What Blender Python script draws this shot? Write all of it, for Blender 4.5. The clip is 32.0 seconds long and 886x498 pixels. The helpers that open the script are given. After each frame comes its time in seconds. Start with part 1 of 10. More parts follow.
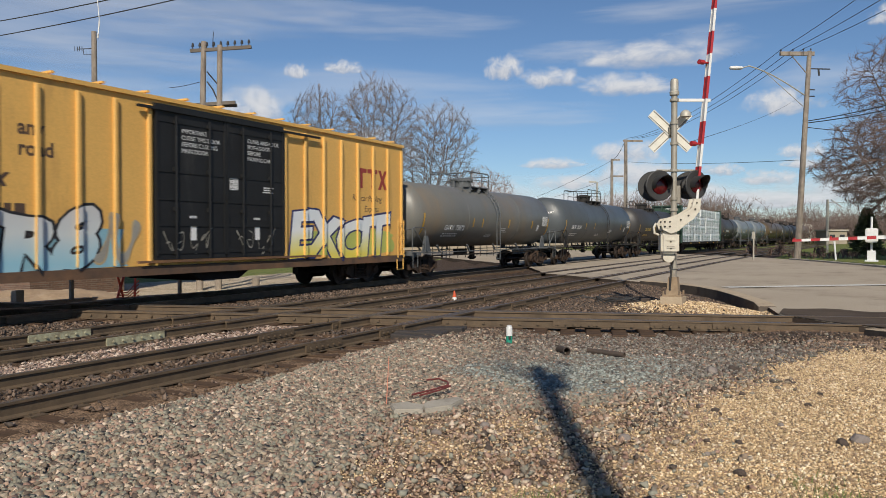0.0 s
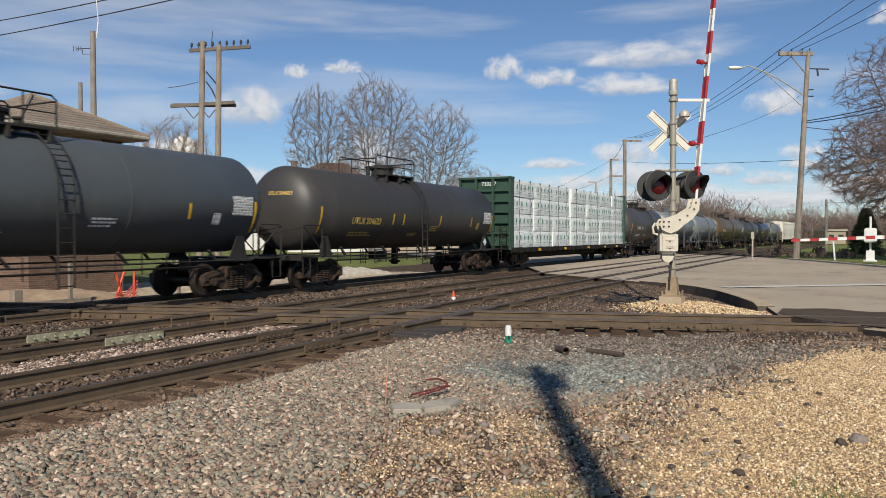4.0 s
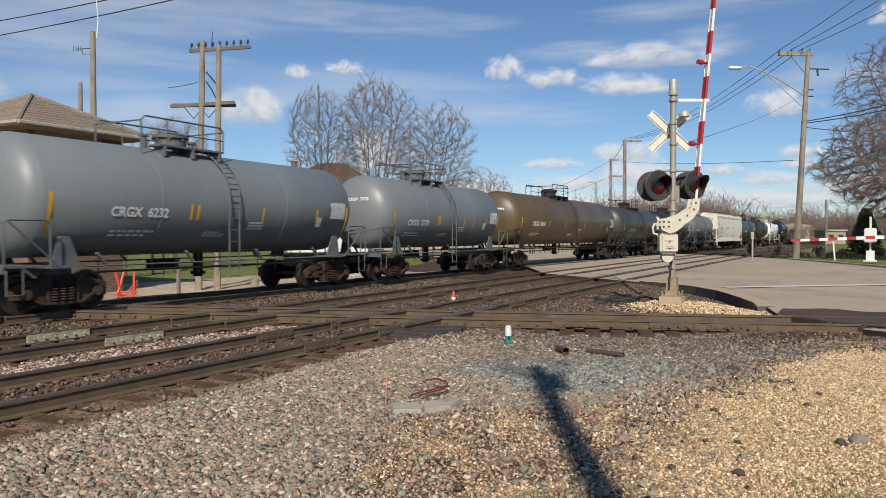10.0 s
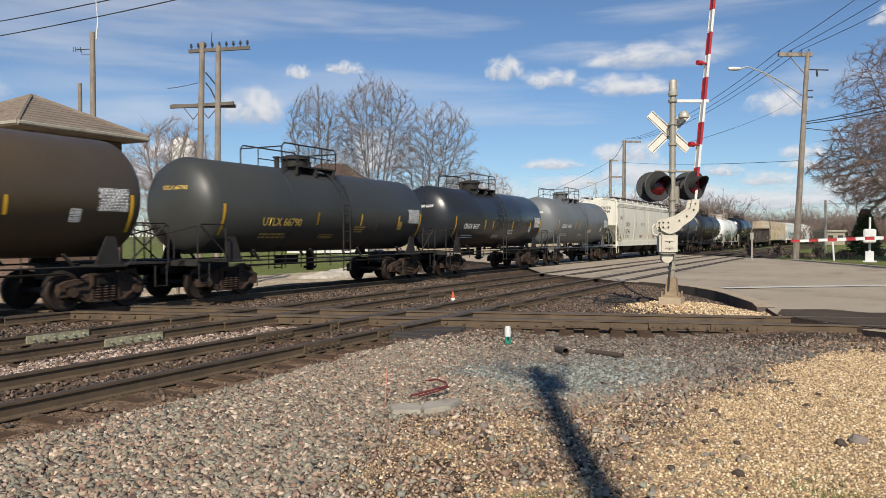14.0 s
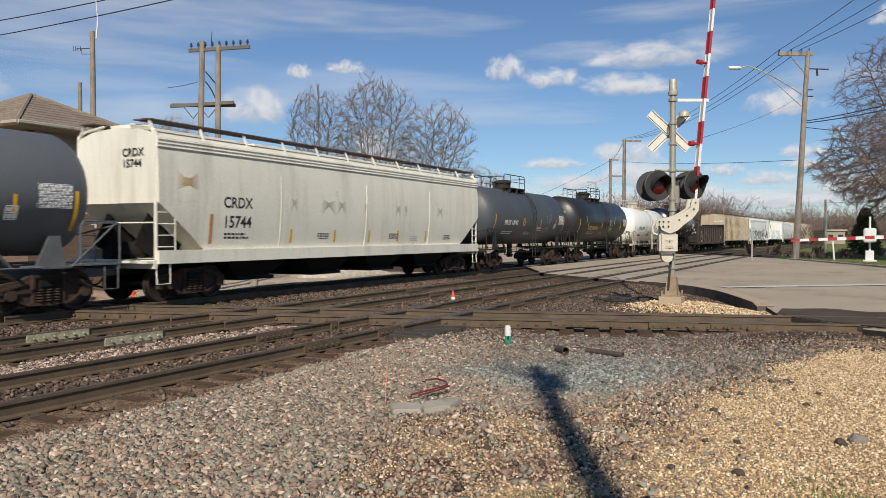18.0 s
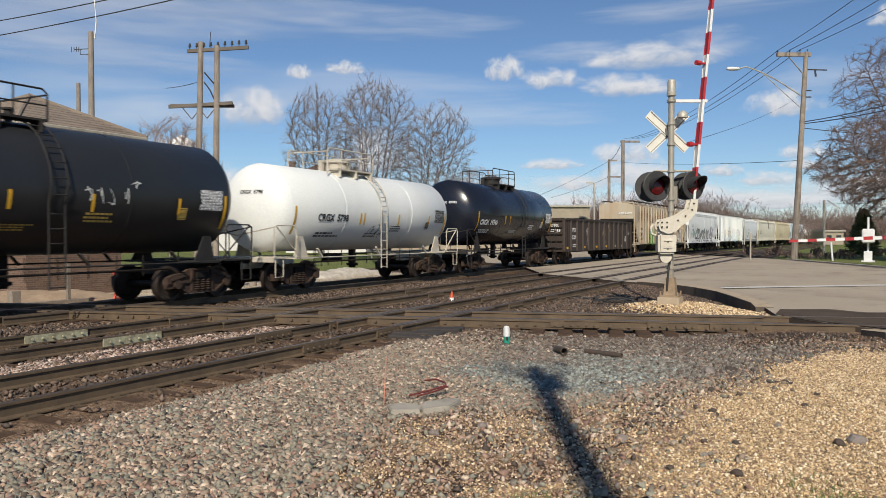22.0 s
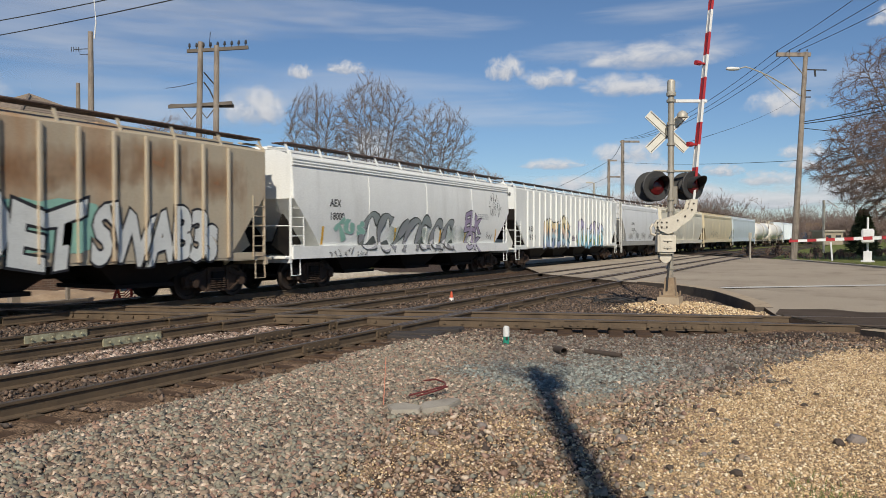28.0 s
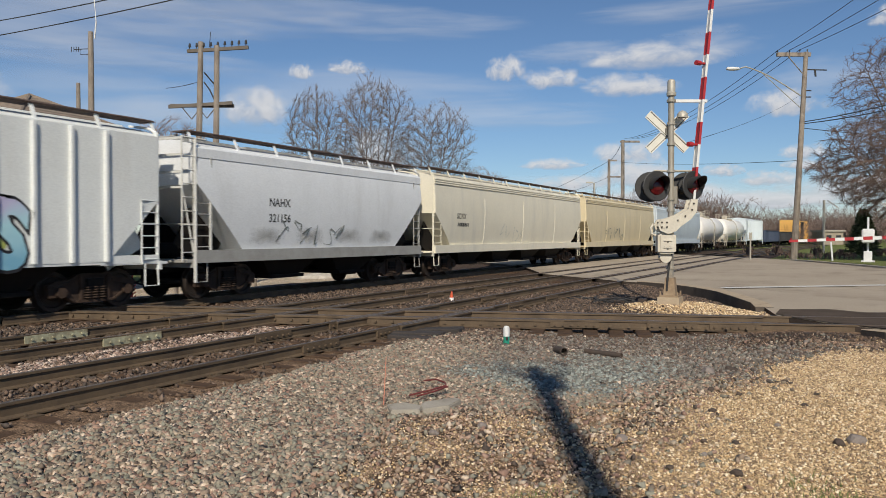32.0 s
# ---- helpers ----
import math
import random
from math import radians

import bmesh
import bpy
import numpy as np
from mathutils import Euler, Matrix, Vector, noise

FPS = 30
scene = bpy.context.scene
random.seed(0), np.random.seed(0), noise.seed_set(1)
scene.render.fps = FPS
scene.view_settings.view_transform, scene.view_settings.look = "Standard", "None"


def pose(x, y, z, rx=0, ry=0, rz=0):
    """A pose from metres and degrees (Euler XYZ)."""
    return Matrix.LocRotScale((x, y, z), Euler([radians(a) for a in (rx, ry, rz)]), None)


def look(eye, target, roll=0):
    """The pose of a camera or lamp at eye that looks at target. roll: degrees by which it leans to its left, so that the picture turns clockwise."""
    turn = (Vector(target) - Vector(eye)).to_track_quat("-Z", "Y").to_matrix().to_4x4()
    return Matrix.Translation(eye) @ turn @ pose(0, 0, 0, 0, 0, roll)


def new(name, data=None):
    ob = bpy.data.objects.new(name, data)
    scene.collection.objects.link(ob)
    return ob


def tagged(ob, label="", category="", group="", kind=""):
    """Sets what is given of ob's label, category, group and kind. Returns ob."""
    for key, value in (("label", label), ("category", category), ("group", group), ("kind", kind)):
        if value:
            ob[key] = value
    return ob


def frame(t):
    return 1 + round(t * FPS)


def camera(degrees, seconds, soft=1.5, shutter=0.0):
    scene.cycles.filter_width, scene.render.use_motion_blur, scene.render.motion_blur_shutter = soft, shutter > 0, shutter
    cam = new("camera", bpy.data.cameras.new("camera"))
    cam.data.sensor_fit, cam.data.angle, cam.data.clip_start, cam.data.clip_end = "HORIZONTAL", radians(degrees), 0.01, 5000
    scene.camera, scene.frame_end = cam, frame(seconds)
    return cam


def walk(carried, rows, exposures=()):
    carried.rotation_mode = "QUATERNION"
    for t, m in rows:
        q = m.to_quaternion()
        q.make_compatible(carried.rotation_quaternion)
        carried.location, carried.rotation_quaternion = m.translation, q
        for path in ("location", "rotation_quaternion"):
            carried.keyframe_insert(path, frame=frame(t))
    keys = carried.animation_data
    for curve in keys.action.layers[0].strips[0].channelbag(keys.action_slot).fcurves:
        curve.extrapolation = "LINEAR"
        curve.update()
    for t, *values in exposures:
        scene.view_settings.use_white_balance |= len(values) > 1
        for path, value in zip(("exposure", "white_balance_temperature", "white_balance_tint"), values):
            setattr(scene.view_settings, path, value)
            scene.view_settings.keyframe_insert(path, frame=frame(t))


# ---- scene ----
cam = camera(59.53, 32.0, soft=0.5, shutter=0.2)
EYE = (0.0, 0.0, 1.72)
FOCAL = 784 / math.tan(radians(59.53 / 2))


def cam_pose(right, down):
    """Pose of the hand-held camera: small turns right and down, in thousandths of the focal length."""
    yaw = radians(27.55) + (right + 3) / FOCAL
    pitch = -22.7 / FOCAL + (down - 0.7) / FOCAL
    return look(EYE, (EYE[0] + math.cos(yaw) * math.cos(pitch), EYE[1] + math.sin(yaw) * math.cos(pitch), EYE[2] + math.sin(pitch)))


SWAY = ((0, 1.7, 0), (0.5, 0.4, 0.3), (1, -0.7, 0), (2, -0.9, 0), (3, 0, 0), (5.5, 0, -0.3), (9, 0, 0.2), (12, 0, -0.5), (13.5, 0, 0),
        (14, -0.8, 1.2), (14.5, -0.8, 0.3), (16.5, 0, -0.2), (17.5, -0.4, -0.2), (18.5, -1.5, 0), (19, -2.6, 0), (19.5, -2.2, -0.2),
        (20, -4.3, 0), (21, -4, 0.2), (22, -3, 1), (24, -2.3, 0.5), (25.5, -3.2, 1), (28, -3.5, 1), (29, -2.7, 0.6), (32, -3.2, 1))
walk(cam, [(t, cam_pose(a, b)) for t, a, b in SWAY], exposures=((0, -0.16), (1, -0.13), (2, -0.06), (3, -0.06), (6, -0.08), (8, -0.18), (9.5, -0.04), (14, 0.0), (17, -0.05), (20, -0.1), (22, -0.06), (24, -0.08), (25.5, -0.03), (27.5, -0.18), (28, -0.22), (29, -0.18), (31, -0.22), (32, -0.22)))

# ---- light ----
SUN_AZ = radians(206)      # the way to the sun on the ground, from +x towards +y
SUN_EL = radians(37)
SUN_DIR = Vector((math.cos(SUN_AZ) * math.cos(SUN_EL), math.sin(SUN_AZ) * math.cos(SUN_EL), math.sin(SUN_EL)))
world = bpy.data.worlds.new("world")
scene.world = world
world.use_nodes = True
wn = world.node_tree.nodes
sky = wn.new("ShaderNodeTexSky")
sky.sky_type, sky.sun_disc = "NISHITA", False
sky.sun_elevation, sky.sun_rotation = SUN_EL, radians(90) - SUN_AZ
sky.altitude, sky.air_density, sky.dust_density, sky.ozone_density = 250, 0.95, 0.1, 6.0
world.node_tree.links.new(sky.outputs[0], wn["Background"].inputs[0])
wn["Background"].inputs[1].default_value = 0.093
sun = new("sun", bpy.data.lights.new("sun", "SUN"))
sun.data.energy, sun.data.angle, sun.data.color = 5.0, radians(0.6), (1.0, 0.91, 0.77)
sun.matrix_world = look((0, 0, 60), Vector((0, 0, 60)) - SUN_DIR)


# ---- materials ----
def nd(nt, kind, **kw):
    n = nt.nodes.new(kind)
    for k, v in kw.items():
        n.inputs[k.replace("_", " ")].default_value = v
    return n


def rgb(c):
    return (c[0], c[1], c[2], 1.0)


def surface(name, base, other=None, rough=0.6, metal=0.0, scale=3.0, fine=40.0, bump=0.1, stain=None, stain_at=0.55, stain_scale=1.0,
            streak=0.0, island=0.0, contrast=0.5, coords="Object", spec=0.5, bump_scale=None):
    """A painted, worn or natural surface: two tones of large noise, fine grain, stains of their own shape, streaks that run down, and relief."""
    m = bpy.data.materials.new(name)
    m.use_nodes = True
    nt = m.node_tree
    link = nt.links.new
    bsdf = nt.nodes["Principled BSDF"]
    tc = nd(nt, "ShaderNodeTexCoord")
    at = tc.outputs[coords]
    other = other or tuple(c * 0.72 for c in base)
    big = nd(nt, "ShaderNodeTexNoise", Scale=scale, Detail=5.0, Roughness=0.6)
    link(at, big.inputs["Vector"])
    ramp = nd(nt, "ShaderNodeMapRange")
    ramp.inputs["From Min"].default_value, ramp.inputs["From Max"].default_value = 0.5 - contrast / 2, 0.5 + contrast / 2
    link(big.outputs["Fac"], ramp.inputs["Value"])
    mix = nd(nt, "ShaderNodeMix")
    mix.data_type = "RGBA"
    mix.inputs["A"].default_value, mix.inputs["B"].default_value = rgb(base), rgb(other)
    link(ramp.outputs[0], mix.inputs["Factor"])
    colour = mix.outputs["Result"]
    if stain:
        mp = nd(nt, "ShaderNodeMapping")
        mp.inputs["Scale"].default_value = (1, 1, 1 - streak)
        link(at, mp.inputs["Vector"])
        sn = nd(nt, "ShaderNodeTexNoise", Scale=stain_scale, Detail=7.0, Roughness=0.65)
        link(mp.outputs[0], sn.inputs["Vector"])
        sr = nd(nt, "ShaderNodeMapRange")
        sr.inputs["From Min"].default_value, sr.inputs["From Max"].default_value = stain_at, stain_at + 0.22
        link(sn.outputs["Fac"], sr.inputs["Value"])
        sm = nd(nt, "ShaderNodeMix")
        sm.data_type = "RGBA"
        sm.inputs["B"].default_value = rgb(stain)
        link(sr.outputs[0], sm.inputs["Factor"])
        link(colour, sm.inputs["A"])
        colour = sm.outputs["Result"]
    grain = nd(nt, "ShaderNodeTexNoise", Scale=fine, Detail=3.0, Roughness=0.6)
    link(at, grain.inputs["Vector"])
    gr = nd(nt, "ShaderNodeMapRange")
    gr.inputs["To Min"].default_value, gr.inputs["To Max"].default_value = 0.8, 1.2
    link(grain.outputs["Fac"], gr.inputs["Value"])
    mul = nd(nt, "ShaderNodeMix")
    mul.data_type, mul.blend_type = "RGBA", "MULTIPLY"
    mul.inputs["Factor"].default_value = 1.0
    link(colour, mul.inputs["A"])
    link(gr.outputs[0], mul.inputs["B"])
    colour = mul.outputs["Result"]
    if island:
        geo = nd(nt, "ShaderNodeNewGeometry")
        ir = nd(nt, "ShaderNodeMapRange")
        ir.inputs["To Min"].default_value, ir.inputs["To Max"].default_value = 1 - island, 1 + island
        link(geo.outputs["Random Per Island"], ir.inputs["Value"])
        im = nd(nt, "ShaderNodeMix")
        im.data_type, im.blend_type = "RGBA", "MULTIPLY"
        im.inputs["Factor"].default_value = 1.0
        link(colour, im.inputs["A"])
        link(ir.outputs[0], im.inputs["B"])
        colour = im.outputs["Result"]
    link(colour, bsdf.inputs["Base Color"])
    rr = nd(nt, "ShaderNodeMapRange")
    rr.inputs["To Min"].default_value, rr.inputs["To Max"].default_value = max(0.05, rough - 0.12), min(1, rough + 0.12)
    link(big.outputs["Fac"], rr.inputs["Value"])
    link(rr.outputs[0], bsdf.inputs["Roughness"])
    bsdf.inputs["Metallic"].default_value = metal
    bsdf.inputs["Specular IOR Level"].default_value = spec
    if bump:
        bn = nd(nt, "ShaderNodeBump", Strength=bump, Distance=0.02)
        src = grain
        if bump_scale:
            src = nd(nt, "ShaderNodeTexNoise", Scale=bump_scale, Detail=4.0, Roughness=0.6)
            link(at, src.inputs["Vector"])
        link(src.outputs["Fac"], bn.inputs["Height"])
        link(bn.outputs[0], bsdf.inputs["Normal"])
    return m


def flat_paint(name, base, rough=0.6, metal=0.0):
    return surface(name, base, tuple(c * 0.85 for c in base), rough, metal, 4.0, 60.0, 0.04)


M_STEEL = surface("rail_side_steel", (0.155, 0.108, 0.064), (0.07, 0.05, 0.033), 0.75, 0.1, 2.0, 30.0, 0.25)
M_RAILTOP = surface("rail_head_steel", (0.20, 0.155, 0.12), (0.12, 0.10, 0.085), 0.45, 0.6, 3.0, 60.0, 0.05)
M_TIE = surface("tie_wood", (0.115, 0.072, 0.045), (0.05, 0.034, 0.025), 0.9, 0, 3.0, 25.0, 0.5, island=0.3, spec=0.12)
M_BLACK = surface("dark_running_gear", (0.010, 0.0095, 0.009), (0.022, 0.017, 0.014), 0.85, 0, 2.5, 30.0, 0.2, spec=0.2)
M_RUSTGEAR = surface("rusty_truck_casting", (0.085, 0.052, 0.034), (0.028, 0.022, 0.02), 0.85, 0, 3.0, 30.0, 0.3, spec=0.25)
M_WHEEL = surface("wheel_steel", (0.07, 0.05, 0.04), (0.03, 0.025, 0.022), 0.6, 0.5, 4.0, 40.0, 0.1)
M_YELLOW = flat_paint("reflector_yellow", (0.75, 0.42, 0.03), 0.5)
M_WHITE = flat_paint("stencil_white", (0.8, 0.8, 0.78), 0.6)
M_DARKTXT = flat_paint("stencil_black", (0.03, 0.03, 0.03), 0.6)
M_GALV = surface("weathered_aluminium_paint", (0.46, 0.44, 0.38), (0.36, 0.33, 0.27), 0.55, 0.25, 4.0, 40.0, 0.1, stain=(0.20, 0.13, 0.08), stain_at=0.62, stain_scale=3, streak=0.7)
M_POLE = surface("weathered_pole_wood", (0.33, 0.285, 0.235), (0.17, 0.14, 0.115), 0.9, 0, 1.6, 18.0, 0.5, stain=(0.085, 0.065, 0.052), stain_at=0.52, stain_scale=3.5, streak=0.85)
M_ARMWOOD = surface("dark_crossarm_wood", (0.17, 0.145, 0.12), (0.10, 0.085, 0.07), 0.9, 0, 2.0, 18.0, 0.5)
M_BARK = surface("grey_bark", (0.26, 0.215, 0.18), (0.14, 0.115, 0.095), 0.9, 0, 2.0, 20.0, 0.4)
M_TWIG = surface("brown_twigs", (0.27, 0.22, 0.19), (0.17, 0.14, 0.12), 0.9, 0, 0.6, 20.0, 0.0)
M_CONC = surface("kerb_concrete", (0.42, 0.38, 0.31), (0.31, 0.28, 0.23), 0.9, 0, 2.0, 40.0, 0.3, stain=(0.18, 0.15, 0.12), stain_at=0.55, stain_scale=2)


# ---- mesh helpers ----
def add_box(bm, cx, cy, cz, sx, sy, sz, rot=None):
    m = Matrix.Translation((cx, cy, cz)) @ (rot or Matrix.Identity(4)) @ Matrix.Diagonal((sx, sy, sz, 1))
    return bmesh.ops.create_cube(bm, size=1.0, matrix=m)["verts"]


def add_rod(bm, p, q, r, r2=None, seg=8):
    p, q = Vector(p), Vector(q)
    d = q - p
    m = Matrix.Translation((p + q) / 2) @ d.to_track_quat("Z", "Y").to_matrix().to_4x4()
    bmesh.ops.create_cone(bm, cap_ends=True, segments=seg, radius1=r, radius2=r if r2 is None else r2, depth=d.length, matrix=m)


def add_pipe(bm, pts, r, seg=6):
    """One bent tube along a line of points."""
    pts = [Vector(p) for p in pts]
    rings = []
    for k, p in enumerate(pts):
        a, b = pts[max(0, k - 1)], pts[min(len(pts) - 1, k + 1)]
        d = (b - a).normalized()
        u = d.cross(Vector((0, 0, 1)) if abs(d.z) < 0.9 else Vector((1, 0, 0))).normalized()
        if rings and u.dot(last) < 0:
            u = -u
        if rings:
            u = (last - d * last.dot(d)).normalized()
        last = u
        v = d.cross(u)
        rings.append([bm.verts.new(p + (u * math.cos(2 * math.pi * j / seg) + v * math.sin(2 * math.pi * j / seg)) * r) for j in range(seg)])
    for A, B in zip(rings[:-1], rings[1:]):
        for j in range(seg):
            bm.faces.new((A[j], A[(j + 1) % seg], B[(j + 1) % seg], B[j]))
    bm.faces.new(rings[0])
    bm.faces.new(rings[-1])


def add_lathe(bm, profile, axis="x", seg=32, centre=(0, 0, 0)):
    """Turn a profile of (along, radius) about an axis through centre."""
    rings = []
    c = Vector(centre)
    for a, r in profile:
        ring = []
        for i in range(seg):
            t = 2 * math.pi * i / seg
            u, v = r * math.cos(t), r * math.sin(t)
            ring.append(bm.verts.new(c + Vector((a, u, v) if axis == "x" else (u, a, v) if axis == "y" else (u, v, a))))
        rings.append(ring)
    for A, B in zip(rings[:-1], rings[1:]):
        for i in range(seg):
            bm.faces.new((A[i], A[(i + 1) % seg], B[(i + 1) % seg], B[i]))
    bm.faces.new(rings[0])
    bm.faces.new(rings[-1])


def add_prism(bm, pts, axis, lo, hi):
    """Push a closed outline of pairs along an axis from lo to hi."""
    def put(a, b, c):
        return {"x": (c, a, b), "y": (a, c, b), "z": (a, b, c)}[axis]
    A = [bm.verts.new(put(a, b, lo)) for a, b in pts]
    B = [bm.verts.new(put(a, b, hi)) for a, b in pts]
    n = len(pts)
    for i in range(n):
        bm.faces.new((A[i], A[(i + 1) % n], B[(i + 1) % n], B[i]))
    bm.faces.new(A)
    bm.faces.new(B)


def mesh_of(name, bm, material, smooth=False):
    bmesh.ops.recalc_face_normals(bm, faces=bm.faces[:])
    me = bpy.data.meshes.new(name)
    bm.to_mesh(me)
    bm.free()
    me.materials.append(material)
    if smooth:
        me.shade_smooth()
        me.set_sharp_from_angle(angle=radians(40))
    return me


def put(name, me, parent=None, m=None, label=""):
    ob = new(name, me)
    if parent:
        ob.parent = parent
    if m:
        ob.matrix_basis = m
    return tagged(ob, label)


def part(name, bm, material, parent, label="", smooth=False):
    return put(name, mesh_of(name, bm, material, smooth), parent, None, label)


def thing(name, label, category, group="", kind="", m=None):
    ob = tagged(new(name), label, category, group, kind)
    ob.empty_display_size = 0.3
    if m:
        ob.matrix_basis = m
    return ob


def single(name, bm, material, label, category="", group="", kind="", smooth=False, m=None):
    return tagged(put(name, mesh_of(name, bm, material, smooth), None, m), label, category, group, kind)


def BM():
    return bmesh.new()


def letters(words, size, material, offset=0.0, spacing=1.0, shear=0.0, lines=1.0):
    """Flat mesh of words in the built-in font, lying in the xy plane, starting at the origin."""
    cu = bpy.data.curves.new("lettering", "FONT")
    cu.body, cu.size, cu.offset, cu.space_character, cu.shear, cu.space_line = words, size, offset, spacing, shear, lines
    cu.resolution_u = 3
    tmp = bpy.data.objects.new("lettering", cu)
    scene.collection.objects.link(tmp)
    me = bpy.data.meshes.new_from_object(tmp.evaluated_get(bpy.context.evaluated_depsgraph_get()))
    bpy.data.objects.remove(tmp)
    bpy.data.curves.remove(cu)
    me.materials.clear()
    me.materials.append(material)
    return me

# ---- the plan: tracks run along x, the train's track lies at TRACK_A and bends to the right far off ----
TRACK_A, TRACK_B, TRACK_C = 16.75, 11.98, 8.48
BEND_AT, BEND_R = 36.4, 2106.0
GAUGE = 1.505


def on_track(s, y):
    """Place and heading on a track that lies at y where it is straight."""
    if s < BEND_AT:
        return Vector((s, y, 0)), 0.0
    r = BEND_R - (TRACK_A - y)
    a = (s - BEND_AT) / BEND_R
    return Vector((BEND_AT + r * math.sin(a), y - r * (1 - math.cos(a)), 0)), -a


def cross_x(y):
    """The line of the track that crosses the others."""
    return 16.85 - 0.318 * (y - 2.9)


LEFT_EDGE = ((16.2, -30.0), (15.6, -6.0), (16.3, -1.2), (17.4, 0.4), (18.5, 1.35), (20.6, 1.8), (22.3, 2.35), (25.0, 3.5), (27.0, 4.6), (29.0, 6.4), (30.2, 8.2), (34.0, 12.5), (42.6, 17.0), (56, 30), (120, 96))
RIGHT_EDGE = ((31.0, -30.0), (36.0, -12.0), (42.0, -5.2), (48.9, -1.8), (58.3, 2.1), (66.0, 5.6), (72.0, 10.0), (86, 24), (150, 88))


def edge_x(edge, y):
    for (xa, ya), (xb, yb) in zip(edge[:-1], edge[1:]):
        if ya <= y <= yb:
            return xa + (xb - xa) * (y - ya) / (yb - ya)
    return edge[0][0] if y < edge[0][1] else edge[-1][0] + (y - edge[-1][1])


def on_road(x, y):
    return edge_x(LEFT_EDGE, y) < x < edge_x(RIGHT_EDGE, y)


def smooth(a, b, v):
    t = min(1.0, max(0.0, (v - a) / (b - a)))
    return t * t * (3 - 2 * t)


def ground_z(x, y):
    n = noise.noise(Vector((x * 0.35, y * 0.35, 0.3))) * 0.05 + noise.noise(Vector((x * 1.7, y * 1.7, 2.3))) * 0.02
    z = -0.21 + n
    # shoulder of ballast beside the nearest track, the hump of tan gravel by the kerb
    z -= 0.05 * smooth(6.4, 4.5, y) * smooth(22, 10, x)
    z += 0.13 * smooth(2.5, 0.0, y) * smooth(4, 10, x) * smooth(24, 17, x)
    d = math.hypot(x - 19.6, (y - 3.7) * 0.9)
    z += 0.30 * smooth(2.3, 0.3, d) * smooth(17.4, 18.4, x + 0.318 * (y - 2.9))
    if y > 19.5:
        z += -0.25 * smooth(19.5, 23, y) + 0.5 * smooth(30, 60, y)
    if x > 60 and y < 5:
        z += 0.1
    d = min(x - edge_x(LEFT_EDGE, y), edge_x(RIGHT_EDGE, y) - x)
    low = -0.14 - 0.2 * smooth(19.5, 21.0, x) * smooth(29.5, 26.5, x) * smooth(7, 4, y) * smooth(1.7, 2.4, y)
    z = z + (low - z) * smooth(-1.3, -0.2, d) if d < 0 else low
    return z


def spread(fine_lo, fine_hi, step, far, grow):
    a = list(np.arange(fine_lo, fine_hi + step / 2, step))
    s, lo, hi = step, a[0], a[-1]
    while hi < far or lo > -far:
        s *= grow
        lo, hi = lo - s, hi + s
        a = [lo] + a + [hi]
    return a


